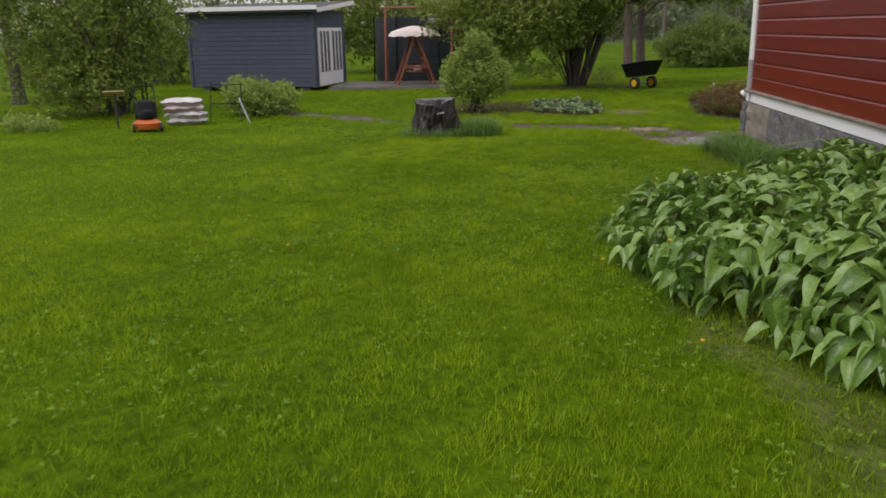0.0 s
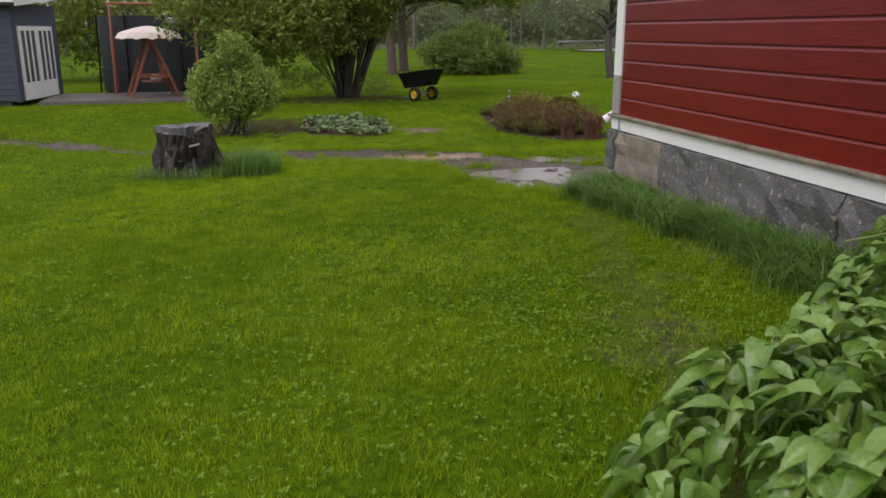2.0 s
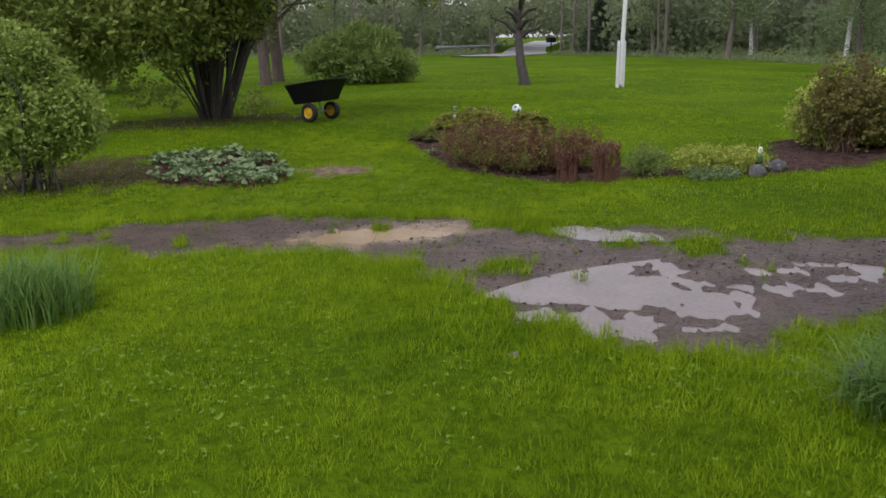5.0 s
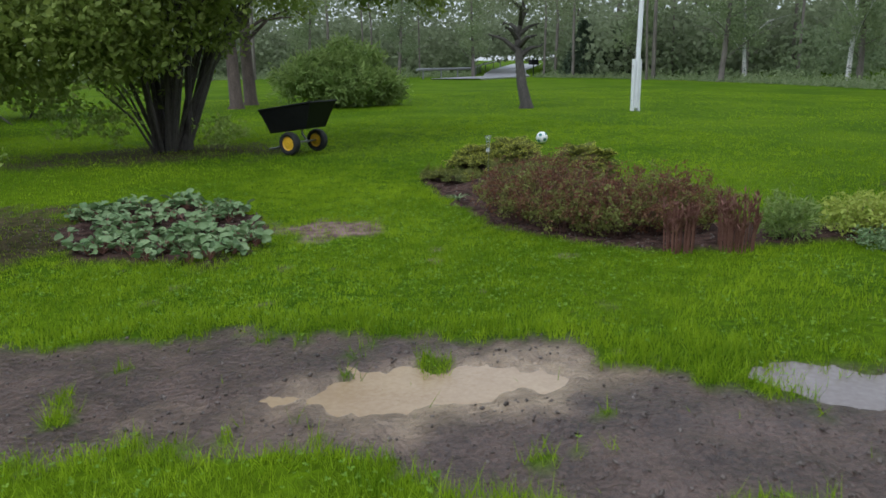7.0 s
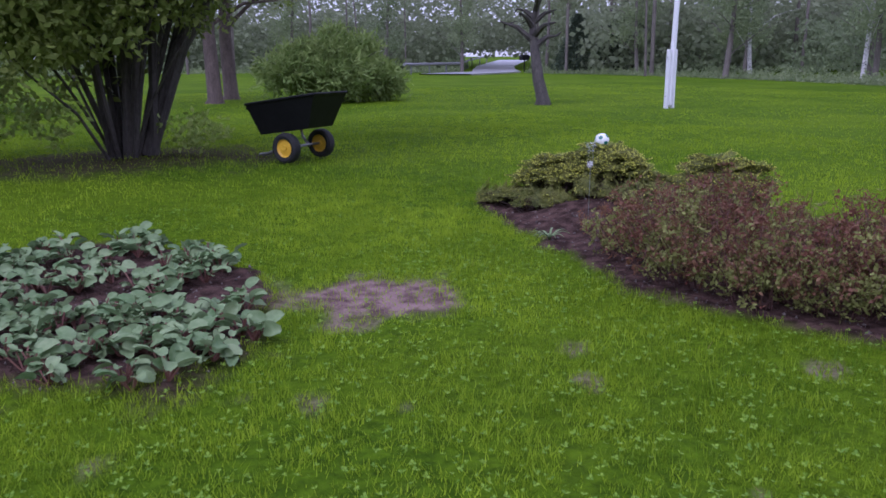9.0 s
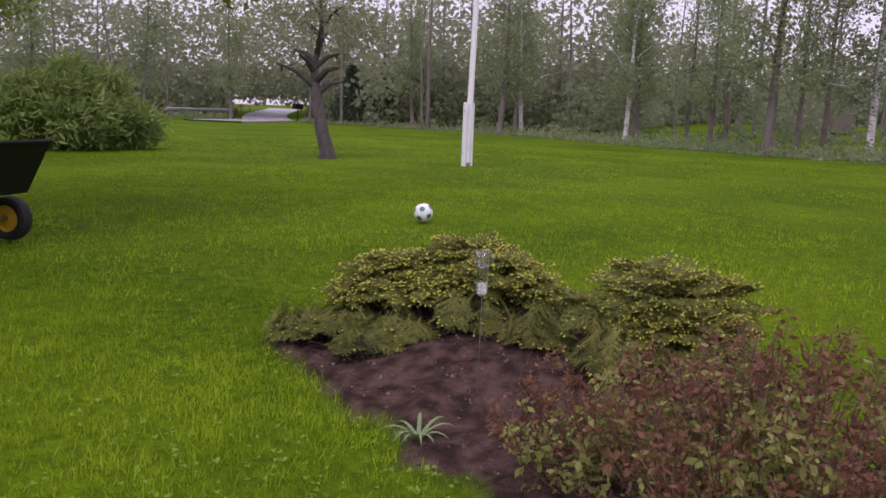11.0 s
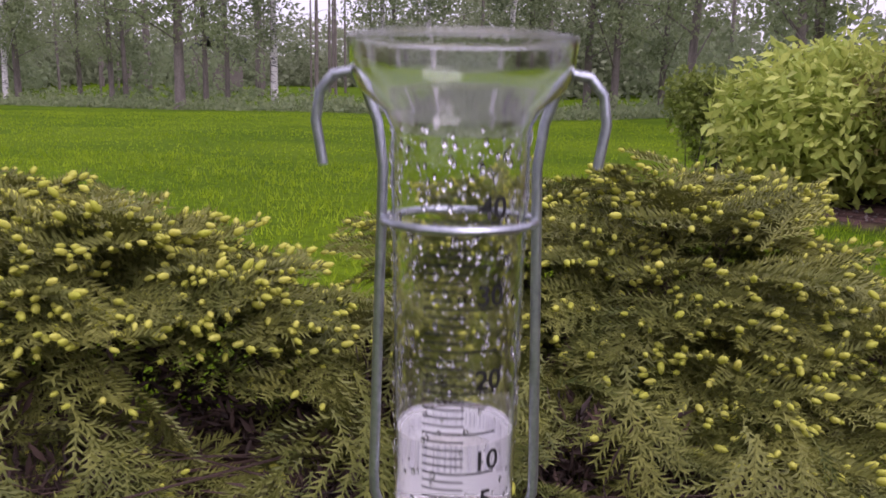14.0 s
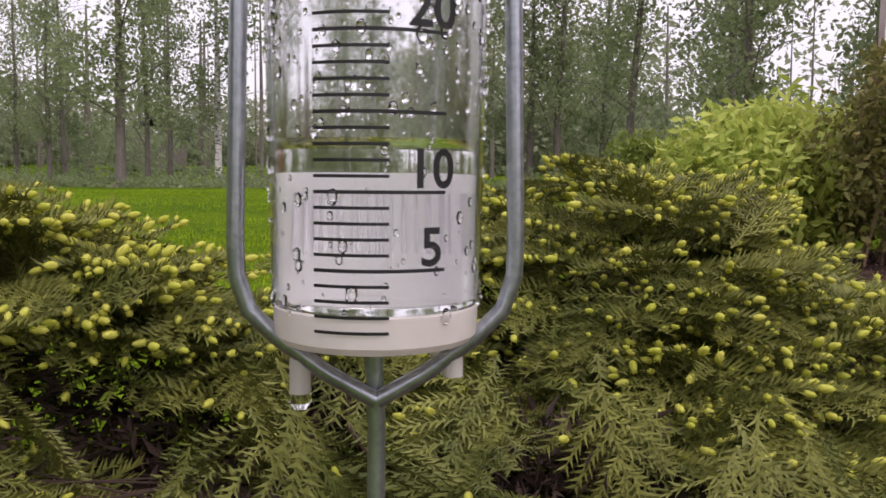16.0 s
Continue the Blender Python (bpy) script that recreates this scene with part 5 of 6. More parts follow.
def nest_spruce(at, domes, fans, label, seed, budding=1.0, low=0.12, recess=0.7, shares=(0.12, 0.14, 0.2, 0.28, 0.26)):
    """Tiers of drooping fans on domes (x, y, top, radius) in world places, with dark hollows under each tier."""
    z0 = float(ground_z(*at))
    t = thing("nest_spruce", (*at, z0), label, "shrub", "low spruces round the rain gauge")
    r = np.random.default_rng(seed)
    domes = [(x - at[0], y - at[1], top - z0, rad) for x, y, top, rad in domes]
    lobes = [(x, y, top * 0.3, rad * 0.75, top * 0.5) for x, y, top, rad in domes]
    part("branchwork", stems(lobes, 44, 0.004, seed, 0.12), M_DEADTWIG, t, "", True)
    pieces, buds = [], []
    for x, y, top, rad in domes:
        n = int(fans * (rad / 0.4) ** 2)
        a = r.random(n) * 2 * math.pi
        tier = r.choice(5, n, p=shares)
        u = np.clip((tier + 0.75 + 0.16 * r.normal(size=n) + 0.3 * np.sin(3 * a + seed)) / 5, low, 1.0)
        lump = 1 + 0.09 * np.sin(3 * a + 1.7 * seed + 2 * tier) + 0.06 * np.sin(7 * a + seed + 3 * tier) + 0.05 * r.normal(size=n)
        under = np.clip((u - 0.3) / 0.3, 0, 1)
        wide = rad * (1 - u ** 3.2) ** (1 / 2.2) * lump * (recess + (1 - recess) * under)
        wide = np.where(u > 0.93, rad * 0.55 * np.sqrt(r.random(n)), wide)
        out = np.stack([np.cos(a), np.sin(a), 0 * a], 1)
        tip = np.array([x, y, 0.05]) + out * wide[:, None]
        tip[:, 2] += (top - 0.07) * u * (1 + 0.05 * np.sin(5 * a + seed))
        pitch = np.radians(-45 + 42 * under + 40 * u ** 3) + 0.18 * r.normal(size=n)
        yaw = a + 0.35 * r.normal(size=n)
        way = np.stack([np.cos(yaw) * np.cos(pitch), np.sin(yaw) * np.cos(pitch), np.sin(pitch)], 1)
        size = 0.14 + 0.11 * r.random(n)
        foot = tip - way * (size * 0.92)[:, None]
        rot = frames_along(way, 0.25 * r.normal(size=n))
        kind = r.integers(0, len(BRANCHES), n)
        for b, (tv, tf, tips) in enumerate(BRANCHES):
            pick = kind == b
            pieces.append(scatter(tv, tf, foot[pick], rot[pick], size[pick]))
            k = int(pick.sum())
            chance = budding * np.clip(1.5 * (u[pick] - 0.42), 0.03, 0.62)
            for p, d in tips:
                ok = r.random(k) < chance
                q = int(ok.sum())
                c = foot[pick][ok] + np.einsum("nij,j->ni", rot[pick][ok], p) * size[pick][ok][:, None]
                w = np.einsum("nij,j->ni", rot[pick][ok], d) + np.array([0, 0, 0.15]) + 0.2 * r.normal(size=(q, 3))
                buds.append(scatter(BUD[0], BUD[1], c, frames_along(w), 0.010 + 0.008 * r.random(q)))
    # dead brown twigs and needles in the heart, its shade put into their colour
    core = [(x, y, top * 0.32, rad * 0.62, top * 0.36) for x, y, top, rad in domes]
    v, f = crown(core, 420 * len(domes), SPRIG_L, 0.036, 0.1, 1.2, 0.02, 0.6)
    tagged(part("inner_growth", array_mesh("inner_growth", v, f), M_DEADTWIG, t, "dead brown inner twigs, darkened for shade"), kind="stuff")
    v, f = joined(pieces)
    tagged(part("needles", array_mesh("needles", v, f), M_NEEDLE, t), kind="stuff")
    v, f = joined(buds)
    tagged(part("bud_growth", array_mesh("bud_growth", v, f), M_BUD, t, "yellow-green spring buds"), kind="stuff")
    return t


nest_spruce((8.45, 22.35), [(8.55, 22.4, -0.03, 0.44), (8.2, 22.75, -0.14, 0.40), (8.4, 22.05, -0.06, 0.34), (8.42, 21.83, -0.12, 0.22), (8.12, 22.4, -0.2, 0.36), (7.98, 22.78, -0.29, 0.31)], 165, "low spreading spruce with dark green sprays and yellow-green buds", 1, recess=0.5, shares=(0.02, 0.05, 0.17, 0.38, 0.38))
nest_spruce((8.75, 21.15), [(8.9, 21.37, -0.05, 0.40), (8.66, 21.1, -0.01, 0.36), (8.83, 20.93, -0.05, 0.30), (8.55, 20.83, -0.17, 0.26), (8.42, 21.05, -0.24, 0.28)], 180, "low rounded spruce full of yellow-green buds", 2)
nest_spruce((8.35, 21.5), [(8.5, 21.62, -0.22, 0.28), (8.3, 21.3, -0.31, 0.26), (8.15, 21.62, -0.40, 0.25), (8.14, 21.15, -0.40, 0.26), (8.12, 22.0, -0.36, 0.27)], 125, "low spruce branches with brown inner twigs behind the gauge", 3, 0.35)

nest_spruce((7.65, 22.5), [(7.72, 22.68, -0.43, 0.28), (7.62, 22.36, -0.49, 0.22), (7.82, 22.3, -0.44, 0.22), (7.52, 22.85, -0.49, 0.24)], 150, "low olive-brown spruce spreading at the bed edge", 4, 0.12)
def spirea(at, lobes, count, seed):
    """Many thin upright twigs that fan out and carry small leaves, bronze at the tips and green in patches."""
    t = thing("spirea", (*at, float(ground_z(*at))), "dense bronze-red and green twiggy spirea in the bed", "shrub", "spireas in the bed")
    r = np.random.default_rng(seed)
    weight = np.array([l[3] ** 2 for l in lobes])
    pick = r.choice(len(lobes), count, p=weight / weight.sum())
    twigs, spots, ways, green = Form(), [], [], []
    for i in pick:
        x, y, z, rad, h = lobes[i]
        a, q = r.random() * 6.28, math.sqrt(r.random())
        foot = Vector((x + 0.5 * rad * q * math.cos(a), y + 0.5 * rad * q * math.sin(a), -0.02))
        tall = (z + h) * (1 - 0.45 * q ** 2.5) * r.uniform(0.72, 1.12)
        tip = Vector((x + rad * q * math.cos(a) * 1.05, y + rad * q * math.sin(a) * 1.05, tall))
        mid = foot.lerp(tip, 0.5) + Vector((r.normal() * 0.02, r.normal() * 0.02, 0.06 * tall))
        twigs.tube([foot, mid, tip], [0.004, 0.003, 0.0015], 3, caps=False)
        for _ in range(2):
            s0 = mid.lerp(tip, r.random())
            twigs.tube([s0, s0 + Vector((r.normal() * 0.05, r.normal() * 0.05, 0.09 * r.random() + 0.03))], [0.0022, 0.001], 3, caps=False)
        k = 13
        s = 0.25 + 0.77 * r.random(k)
        p = np.array([(foot.lerp(mid, 2 * q_) if q_ < 0.5 else mid.lerp(tip, 2 * q_ - 1))[:] for q_ in s]) + 0.028 * r.normal(size=(k, 3))
        spots.append(p)
        ways.append(np.tile((tip - foot)[:], (k, 1)) / max(0.1, tall) + 0.7 * r.normal(size=(k, 3)))
        green.append((wobble(p[:, 0] + at[0], p[:, 1] + at[1], 0.22, 3.0 + seed) + 0.35 * r.normal(size=k) - 1.0 * (s - 0.62)) > 0.08)
    p, w, g = np.concatenate(spots), np.concatenate(ways), np.concatenate(green)
    ok = p[:, 2] > 0.02
    p, w, g = p[ok], w[ok], g[ok]
    tagged(part("branchwork", twigs, M_SPIREATWIG, t), kind="stuff")
    for mask, mat, size, name, lab in ((~g, M_SPIREA, 0.038, "crown", "bronze-red young leaves"), (g, M_SPIREAGREEN, 0.046, "low_foliage", "olive-green leaves")):
        k = int(mask.sum())
        v, f = scatter(SPRIG[0], SPRIG[1], p[mask], frames_along(w[mask], r.random(k) * 6.28), size * (0.6 + 0.8 * r.random(k)))
        tagged(part(name, array_mesh(name, v, f), mat, t, lab), kind="stuff")


M_SPIREATWIG = surface("spirea_twig", (0.06, 0.028, 0.023), (0.15, 0.075, 0.055), 0.8, 8, 0.1)
M_SPIREAGREEN = surface("spirea_green", (0.14, 0.16, 0.04), (0.31, 0.32, 0.09), 0.6, 2.5, 0, island=0.6, thin=0.3)
spirea((7.25, 19.95), [(0, 0, 0.28, 0.78, 0.38), (0.1, 0.65, 0.22, 0.5, 0.28), (-0.1, -0.55, 0.25, 0.62, 0.33), (0.45, 0.2, 0.3, 0.55, 0.34)], 330, 1)
spirea((7.75, 18.95), [(0, 0, 0.26, 0.66, 0.36), (0.3, -0.2, 0.25, 0.5, 0.36), (-0.4, 0.1, 0.2, 0.55, 0.3)], 260, 2)


def dry_clump(x, y, h, rad, seed):
    t = thing("peony_shoots", (x, y, float(ground_z(x, y))), "upright reddish-brown young shoots in a tight clump", "plant", "upright red clumps in the bed")
    r = random.Random(seed)
    for k in range(46):
        a, q = r.uniform(0, 6.28), rad * math.sqrt(r.random())
        px, py = q * math.cos(a), q * math.sin(a)
        hh = h * r.uniform(0.5, 1.08)
        f = Form().tube([(px, py, -0.02), (px * 1.1, py * 1.1, hh * 0.6), (px * 1.3 + r.gauss(0, 0.02), py * 1.3 + r.gauss(0, 0.02), hh)], [0.0055, 0.005, 0.003], 5)
        n = 9
        d = unit(np.array([[r.gauss(0, 0.5), r.gauss(0, 0.5), 1] for _ in range(n)]))
        v, fa = scatter(LANCE[0], LANCE[1], np.array([[px * 1.15, py * 1.15, hh * (0.6 + 0.36 * r.random())] for _ in range(n)]), frames_along(d), 0.075 * np.ones(n))
        f.add(v, fa.tolist())
        part("shoot", f, M_REDTWIG, t)


dry_clump(7.37, 18.13, 0.44, 0.13, 1)
dry_clump(7.78, 17.87, 0.5, 0.17, 2)
shrub("fern", (8.5, 17.9), [(0, 0, 0.16, 0.26, 0.22)], 260, SPRIG_L, 0.085, M_ROUND, M_STALK, "grey-green feathery low plant in dark soil", "plant", stem_count=14, stem_r=0.004, base=0.05)
shrub("low_shrub", (9.2, 17.6), [(0, 0, 0.16, 0.38, 0.2), (0.45, -0.25, 0.17, 0.36, 0.2)], 900, SPRIG, 0.06, M_YELLOW, M_TWIG, "low yellow-green mounded shrub in the bed", stem_count=14, stem_r=0.006)
shrub("grey_plant", (8.85, 17.2), [(0, 0, 0.07, 0.24, 0.1), (0.3, -0.1, 0.07, 0.2, 0.09)], 240, SPRIG, 0.05, M_HOSTA, M_STALK, "low blue-grey ground-cover plant in dark soil", "plant", stem_count=8, stem_r=0.004)
shrub("garden_shrub", (15.5, 18.9), [(0, 0, 0.6, 0.36, 0.45), (0.2, 0.1, 0.8, 0.3, 0.35)], 600, SPRIG, 0.09, M_LILAC, M_BARK, "brown-green twiggy garden shrub in the bed", "bush", "bushes at the bed end", stem_count=24, stem_r=0.01)
shrub("lance_leaf_bush", (13.65, 18.55), [(0, 0, 0.55, 0.85, 0.6), (-0.35, 0.3, 0.45, 0.55, 0.5), (0.4, -0.4, 0.6, 0.7, 0.55)], 2700, DROOP, 0.125, M_LANCE, M_BARK, "bright yellow-green bush with drooping lance-shaped leaves", "bush", "bushes at the bed end", stem_count=18, lift=-0.3)
shrub("garden_shrub", (12.7, 18.0), [(0, 0, 0.65, 0.75, 0.6), (0.5, -0.2, 0.75, 0.55, 0.6), (-0.15, 0.2, 1.0, 0.35, 0.5), (0.3, 0, 1.25, 0.2, 0.3)], 1500, SPRIG, 0.09, surface("olive_leaf", (0.10, 0.12, 0.03), (0.26, 0.22, 0.07), 0.5, 1.5, 0, island=0.6, thin=0.3), M_TWIG, "dark brown-green twiggy garden shrub in the bed", "bush", "bushes at the bed end", stem_count=40, stem_r=0.011, seed=5, power=0.6)


def stone(x, y, s, seed, label, mat=M_STONE):
    bm = bmesh.new()
    bmesh.ops.create_icosphere(bm, subdivisions=3, radius=1)
    for v in bm.verts:
        k = 1 + 0.22 * noise.noise(v.co * 1.3 + Vector((seed, 0, 0))) + 0.06 * noise.noise(v.co * 4 + Vector((0, seed, 0)))
        v.co = Vector((v.co.x * s[0] * k, v.co.y * s[1] * k, v.co.z * s[2] * k))
    me = bpy.data.meshes.new("stone")
    bm.to_mesh(me)
    bm.free()
    me.shade_smooth()
    ob = part("stone", me, mat)
    ob.location = (x, y, float(ground_z(x, y)) + s[2] * 0.4)
    tagged(ob, label, "stone")


stone(9.98, 17.0, (0.15, 0.12, 0.1), 1, "grey rounded garden stone at the bed edge")
stone(9.55, 16.95, (0.12, 0.1, 0.12), 2, "small dark garden stone beside the ornament")
stone(4.31, 11.79, (0.1, 0.08, 0.07), 3, "small dark stone lying in the grass by the house", M_STONE)
stone(4.25, 9.44, (0.2, 0.16, 0.1), 4, "flat grey stone beside the foundation", M_STONE2)


def ornament():
    x, y = 9.75, 17.1
    t = thing("garden_ornament", (x, y, float(ground_z(x, y))), "small white and green garden ornament standing by stones", "ornament")
    part("base", Form().lathe([(0, 0), (0.09, 0), (0.1, 0.05), (0.07, 0.12), (0.05, 0.16), (0, 0.16)], 16), M_BLACK, t, "dark bowl-like base", True)
    part("body", Form().lathe([(0, 0.16), (0.055, 0.17), (0.06, 0.25), (0.04, 0.32), (0, 0.33)], 16), surface("ornament_green", (0.05, 0.13, 0.05), (0.12, 0.24, 0.1), 0.4, 20, 0.1), t, "green glazed body", True)
    t.scale = (0.7, 0.7, 0.7)
    part("top", Form().lathe([(0, 0.32), (0.035, 0.33), (0.045, 0.39), (0.03, 0.44), (0, 0.455)], 16), M_WHITE, t, "white glazed top", True)


ornament()


# ---- glaucous leaf bed ----
def tulip_bed():
    r = random.Random(8)
    f = Form().grid(6, 5, lambda s, c: ((c - 0.5) * 0.78 * (0.12 + 0.88 * math.sin(math.pi * min(1, 0.1 + 0.86 * s ** 0.9)) ** 0.55), s, -0.3 * s * s + 0.55 * abs(c - 0.5) * math.sin(math.pi * (0.08 + 0.85 * s)) + 0.05 * math.sin(9 * s + 7 * c)))
    tv, tf = np.array(f.v), np.array(f.f)
    tv = np.stack([tv[:, 0], 0.7 * tv[:, 2], tv[:, 1]], 1)
    k = 0
    for _ in range(2000):
        x, y = r.uniform(2.5, 4.7), r.uniform(19.8, 23.4)
        if float(oval(np.array(x), np.array(y), 3.6, 21.5, 0.96, 1.5)) < 0 or k >= 150:
            continue
        if r.random() > 0.48 + 0.8 * float(wobble(np.array(x), np.array(y), 0.5, 3)):
            continue
        n = r.randint(7, 10)
        t = thing("leafy_rosette", (x, y, float(ground_z(x, y))), "blue-green broad-leaved rosette growing in dark soil", "plant", "rosettes in the round bed")
        a = np.array([r.uniform(0, 6.28) for _ in range(n)])
        up = np.array([r.uniform(-0.2, 0.8) for _ in range(n)])
        foot = np.array([(q * math.cos(b), q * math.sin(b), h) for b, q, h in zip(a, (r.uniform(0.03, 0.07) for _ in range(n)), (r.uniform(0.03, 0.11) for _ in range(n)))])
        d = np.stack([np.cos(a), np.sin(a), up], 1)
        v, fa = scatter(tv, tf, foot, frames_along(d, np.array([r.gauss(0, 0.5) for _ in range(n)])), np.array([r.uniform(0.05, 0.11) for _ in range(n)]))
        tagged(part("leaves", array_mesh("leaves", v, fa, True), M_HOSTA, t), kind="stuff")
        stalks = Form()
        for q in foot:
            stalks.tube([(0, 0, -0.01), tuple(q)], 0.005, 4, caps=False)
        tagged(part("stem", stalks, M_REDTWIG, t, "thin red leaf stalks"), kind="stuff")
        k += 1


tulip_bed()
def strap_plant(x, y):
    t = thing("strappy_plant", (x, y, float(ground_z(x, y))), "small tuft of grey-green strap leaves in dark soil", "plant")
    r = random.Random(12)
    for k in range(14):
        a, ln = k * 2.4 + r.uniform(-0.4, 0.4), r.uniform(0.12, 0.26)
        c, s = math.cos(a), math.sin(a)
        leaf = Form().grid(6, 3, lambda q, w: (c * ln * q * 0.8 - s * 0.018 * (w - 0.5) * (1 - q ** 3), s * ln * q * 0.8 + c * 0.018 * (w - 0.5) * (1 - q ** 3), ln * (0.95 * q - 0.75 * q * q) + 0.006 * abs(w - 0.5)))
        part("leaf", leaf, M_HOSTA, t, "", True)


strap_plant(7.05, 21.4)


# ---- rain gauge ----
M_MILKY = surface("milky_plastic", (0.76, 0.72, 0.68), (0.86, 0.83, 0.80), 0.25, 60, 0.1, thin=0.4, spec=0.6)
def build_gauge():
    gx, gy = 7.5404, 21.495
    gz = float(ground_z(gx, gy))
    t = thing("rain_gauge", (gx, gy, 0), "clear plastic rain gauge with black scale in a galvanised wire holder", "rain gauge")
    R = lambda z: 0.0244 + 0.0028 * (z + 0.105) / 0.165
    outer = [(0.0, -0.0975), (0.0240, -0.0975)] + [(R(z), z) for z in np.linspace(-0.0965, 0.060, 9)] + [(0.030, 0.066), (0.0395, 0.0745), (0.0425, 0.081), (0.0438, 0.092)]
    inner = [(0.0422, 0.092), (0.041, 0.082), (0.038, 0.076), (0.0288, 0.0675)] + [(R(z) - 0.0013, z) for z in np.linspace(0.060, -0.0958, 9)] + [(0.0, -0.0960)]
    tube = part("tube", Form().lathe(outer + inner, 64), M_PLASTIC, t, "clear wet plastic tube with a flared funnel", True)
    lip = [(0.0430 * math.cos(a), 0.0430 * math.sin(a), 0.0925) for a in np.linspace(0, 2 * math.pi, 49)]
    part("lip", Form().tube(lip, 0.0013, 8), M_FROST, tube, "thick wet rim of the funnel", True)
    for a, ln in ((1, 0.0165), (-1, 0.0125)):
        peg = Form().tube([(0.002, a * 0.0185, -0.104), (0.002, a * 0.0185, -0.104 - ln)], 0.0026, 14)
        part("foot", peg, M_MILKY, tube, "", True)
    part("foot", Form().tube([(0.002, -0.0145, -0.104), (0.002, -0.0145, -0.112)], 0.0015, 10), M_MILKY, tube, "", True)
    drop = Form().lathe([(0, -0.0245), (0.0018, -0.024), (0.0029, -0.0222), (0.0026, -0.02), (0, -0.019)], 14, pose(0.002, 0.0185, -0.1005))
    part("drop", drop, M_DROP, tube, "hanging water drop", True)
    part("water", Form().lathe([(0, -0.0955), (R(-0.0955) - 0.0016, -0.0955), (R(-0.061) - 0.0016, -0.061), (R(-0.06) - 0.0014, -0.0600), (0, -0.0602)], 48), M_DROP, t, "rainwater standing at thirteen millimetres", True)
    part("base_disc", Form().lathe([(0, -0.1066), (0.0225, -0.1062), (0.0240, -0.1045), (0.0242, -0.0980), (0, -0.0979)], 40), M_MILKY, t, "milky bottom of the tube", True)
    # white label on the far side, with grey bars
    r_in = 0.0221
    lab = Form()
    lab.grid(2, 40, lambda s, c: (r_in * math.cos(math.pi * (c - 0.5) * 1.02), r_in * math.sin(math.pi * (c - 0.5) * 1.02), -0.0957 + 0.0297 * s))
    sticker = part("label", lab, surface("label_white", (0.86, 0.855, 0.86), (0.92, 0.915, 0.92), 0.6, 60, 0.05, thin=0.6), t, "white paper label on the back", True)
    bars, rr = Form(), random.Random(6)
    c = 0.12
    while c < 0.88:
        w = rr.choice((0.004, 0.007, 0.011))
        bars.grid(2, 3, lambda s, q: ((r_in - 0.0002) * math.cos(math.pi * (c + w * q - 0.5)), (r_in - 0.0002) * math.sin(math.pi * (c + w * q - 0.5)), -0.0855 + 0.0145 * s))
        c += w + rr.choice((0.008, 0.012, 0.018))
    part("bars", bars, surface("grey_print", (0.55, 0.54, 0.58), (0.62, 0.61, 0.65), 0.6, 60, 0), sticker)

    def on_front(u, z, lift=0.00025):
        """A place on the tube's near face; u runs to the reader's right, in metres along the surface."""
        rad = R(z) + lift
        a = u / rad
        return (-rad * math.cos(a), -rad * math.sin(a), z)

    for k in range(1, 46):
        z = -0.1042 + 0.00329 * k
        if k >= 41:
            continue
        long = k % 5 == 0
        u1 = 0.0162 if long else 0.0033
        th = 0.00052 if long else 0.00046
        f = Form().grid(2, 14 if long else 8, lambda s, c: on_front(-0.0132 + (u1 + 0.0132) * c, z + th * (s - 0.5) * 2 * 0.75))
        part("scale_mark", f, M_PRINT, tube)
    for body, k, u in (("5", 5, 0.0128), ("10", 10, 0.0128), ("20", 20, 0.0128), ("30", 30, 0.0128), ("40", 40, 0.0128)):
        cu = bpy.data.curves.new("numeral", "FONT")
        cu.body, cu.size, cu.align_x = body, 0.0114, "CENTER"
        cu.offset = 0.00022
        tmp = new("numeral", cu)
        me = bpy.data.meshes.new_from_object(tmp)
        bpy.data.objects.remove(tmp)
        z0 = -0.1042 + 0.00329 * k + 0.0011
        for v in me.vertices:
            v.co = Vector(on_front(u + v.co.x * 1.0, z0 + v.co.y, 0.0003))
        me.materials.clear()
        part("numeral", me, M_PRINT, tube)
    wire = 0.0021
    for s in (1, -1):
        pts = [(0.001, 0, -0.1223), (0.001, s * 0.012, -0.1155), (0.001, s * 0.024, -0.1065), (0.001, s * 0.0305, -0.100), (0.001, s * 0.0332, -0.0915), (0.001, s * 0.0334, -0.083), (0.001, s * 0.0318, -0.02), (0.001, s * 0.0300, 0.045), (0.001, s * 0.0322, 0.062), (0.001, s * 0.037, 0.075), (0.001, s * 0.0425, 0.0808), (0.001, s * 0.049, 0.0795), (0.001, s * 0.0545, 0.073), (0.001, s * 0.0562, 0.062), (0.001, s * 0.0535, 0.045)]
        part("arm", Form().tube(pts, wire, 10), M_GALV, t, "bent galvanised wire arm with a hook", True)
    ring = [(0.0299 * math.cos(a), 0.0299 * math.sin(a), 0.0244) for a in np.linspace(0, 2 * math.pi, 37)]
    part("ring", Form().tube(ring, 0.0016, 8), M_GALV, t, "wire ring round the tube", True)
    part("stake", Form().tube([(0.0045, 0.001, -0.108), (0.0045, 0, -0.13), (0.006, 0.002, -0.35), (0.004, 0.004, gz - 0.05)], 0.0023, 10), M_GALV, t, "straight wire stake pushed into the soil", True)
    for ob in t.children_recursive:
        if ob.name.split(".")[0] in ("tube", "water"):
            ob.visible_shadow = False
    # raindrops clinging to the tube
    n = 1300
    a = rng.random(n) * 2 * math.pi
    z = -0.055 + 0.115 * rng.random(n)
    low = rng.random(n) < 0.16
    z = np.where(low, -0.1 + 0.045 * rng.random(n), z)
    rad = 0.0244 + 0.0028 * (z + 0.105) / 0.165
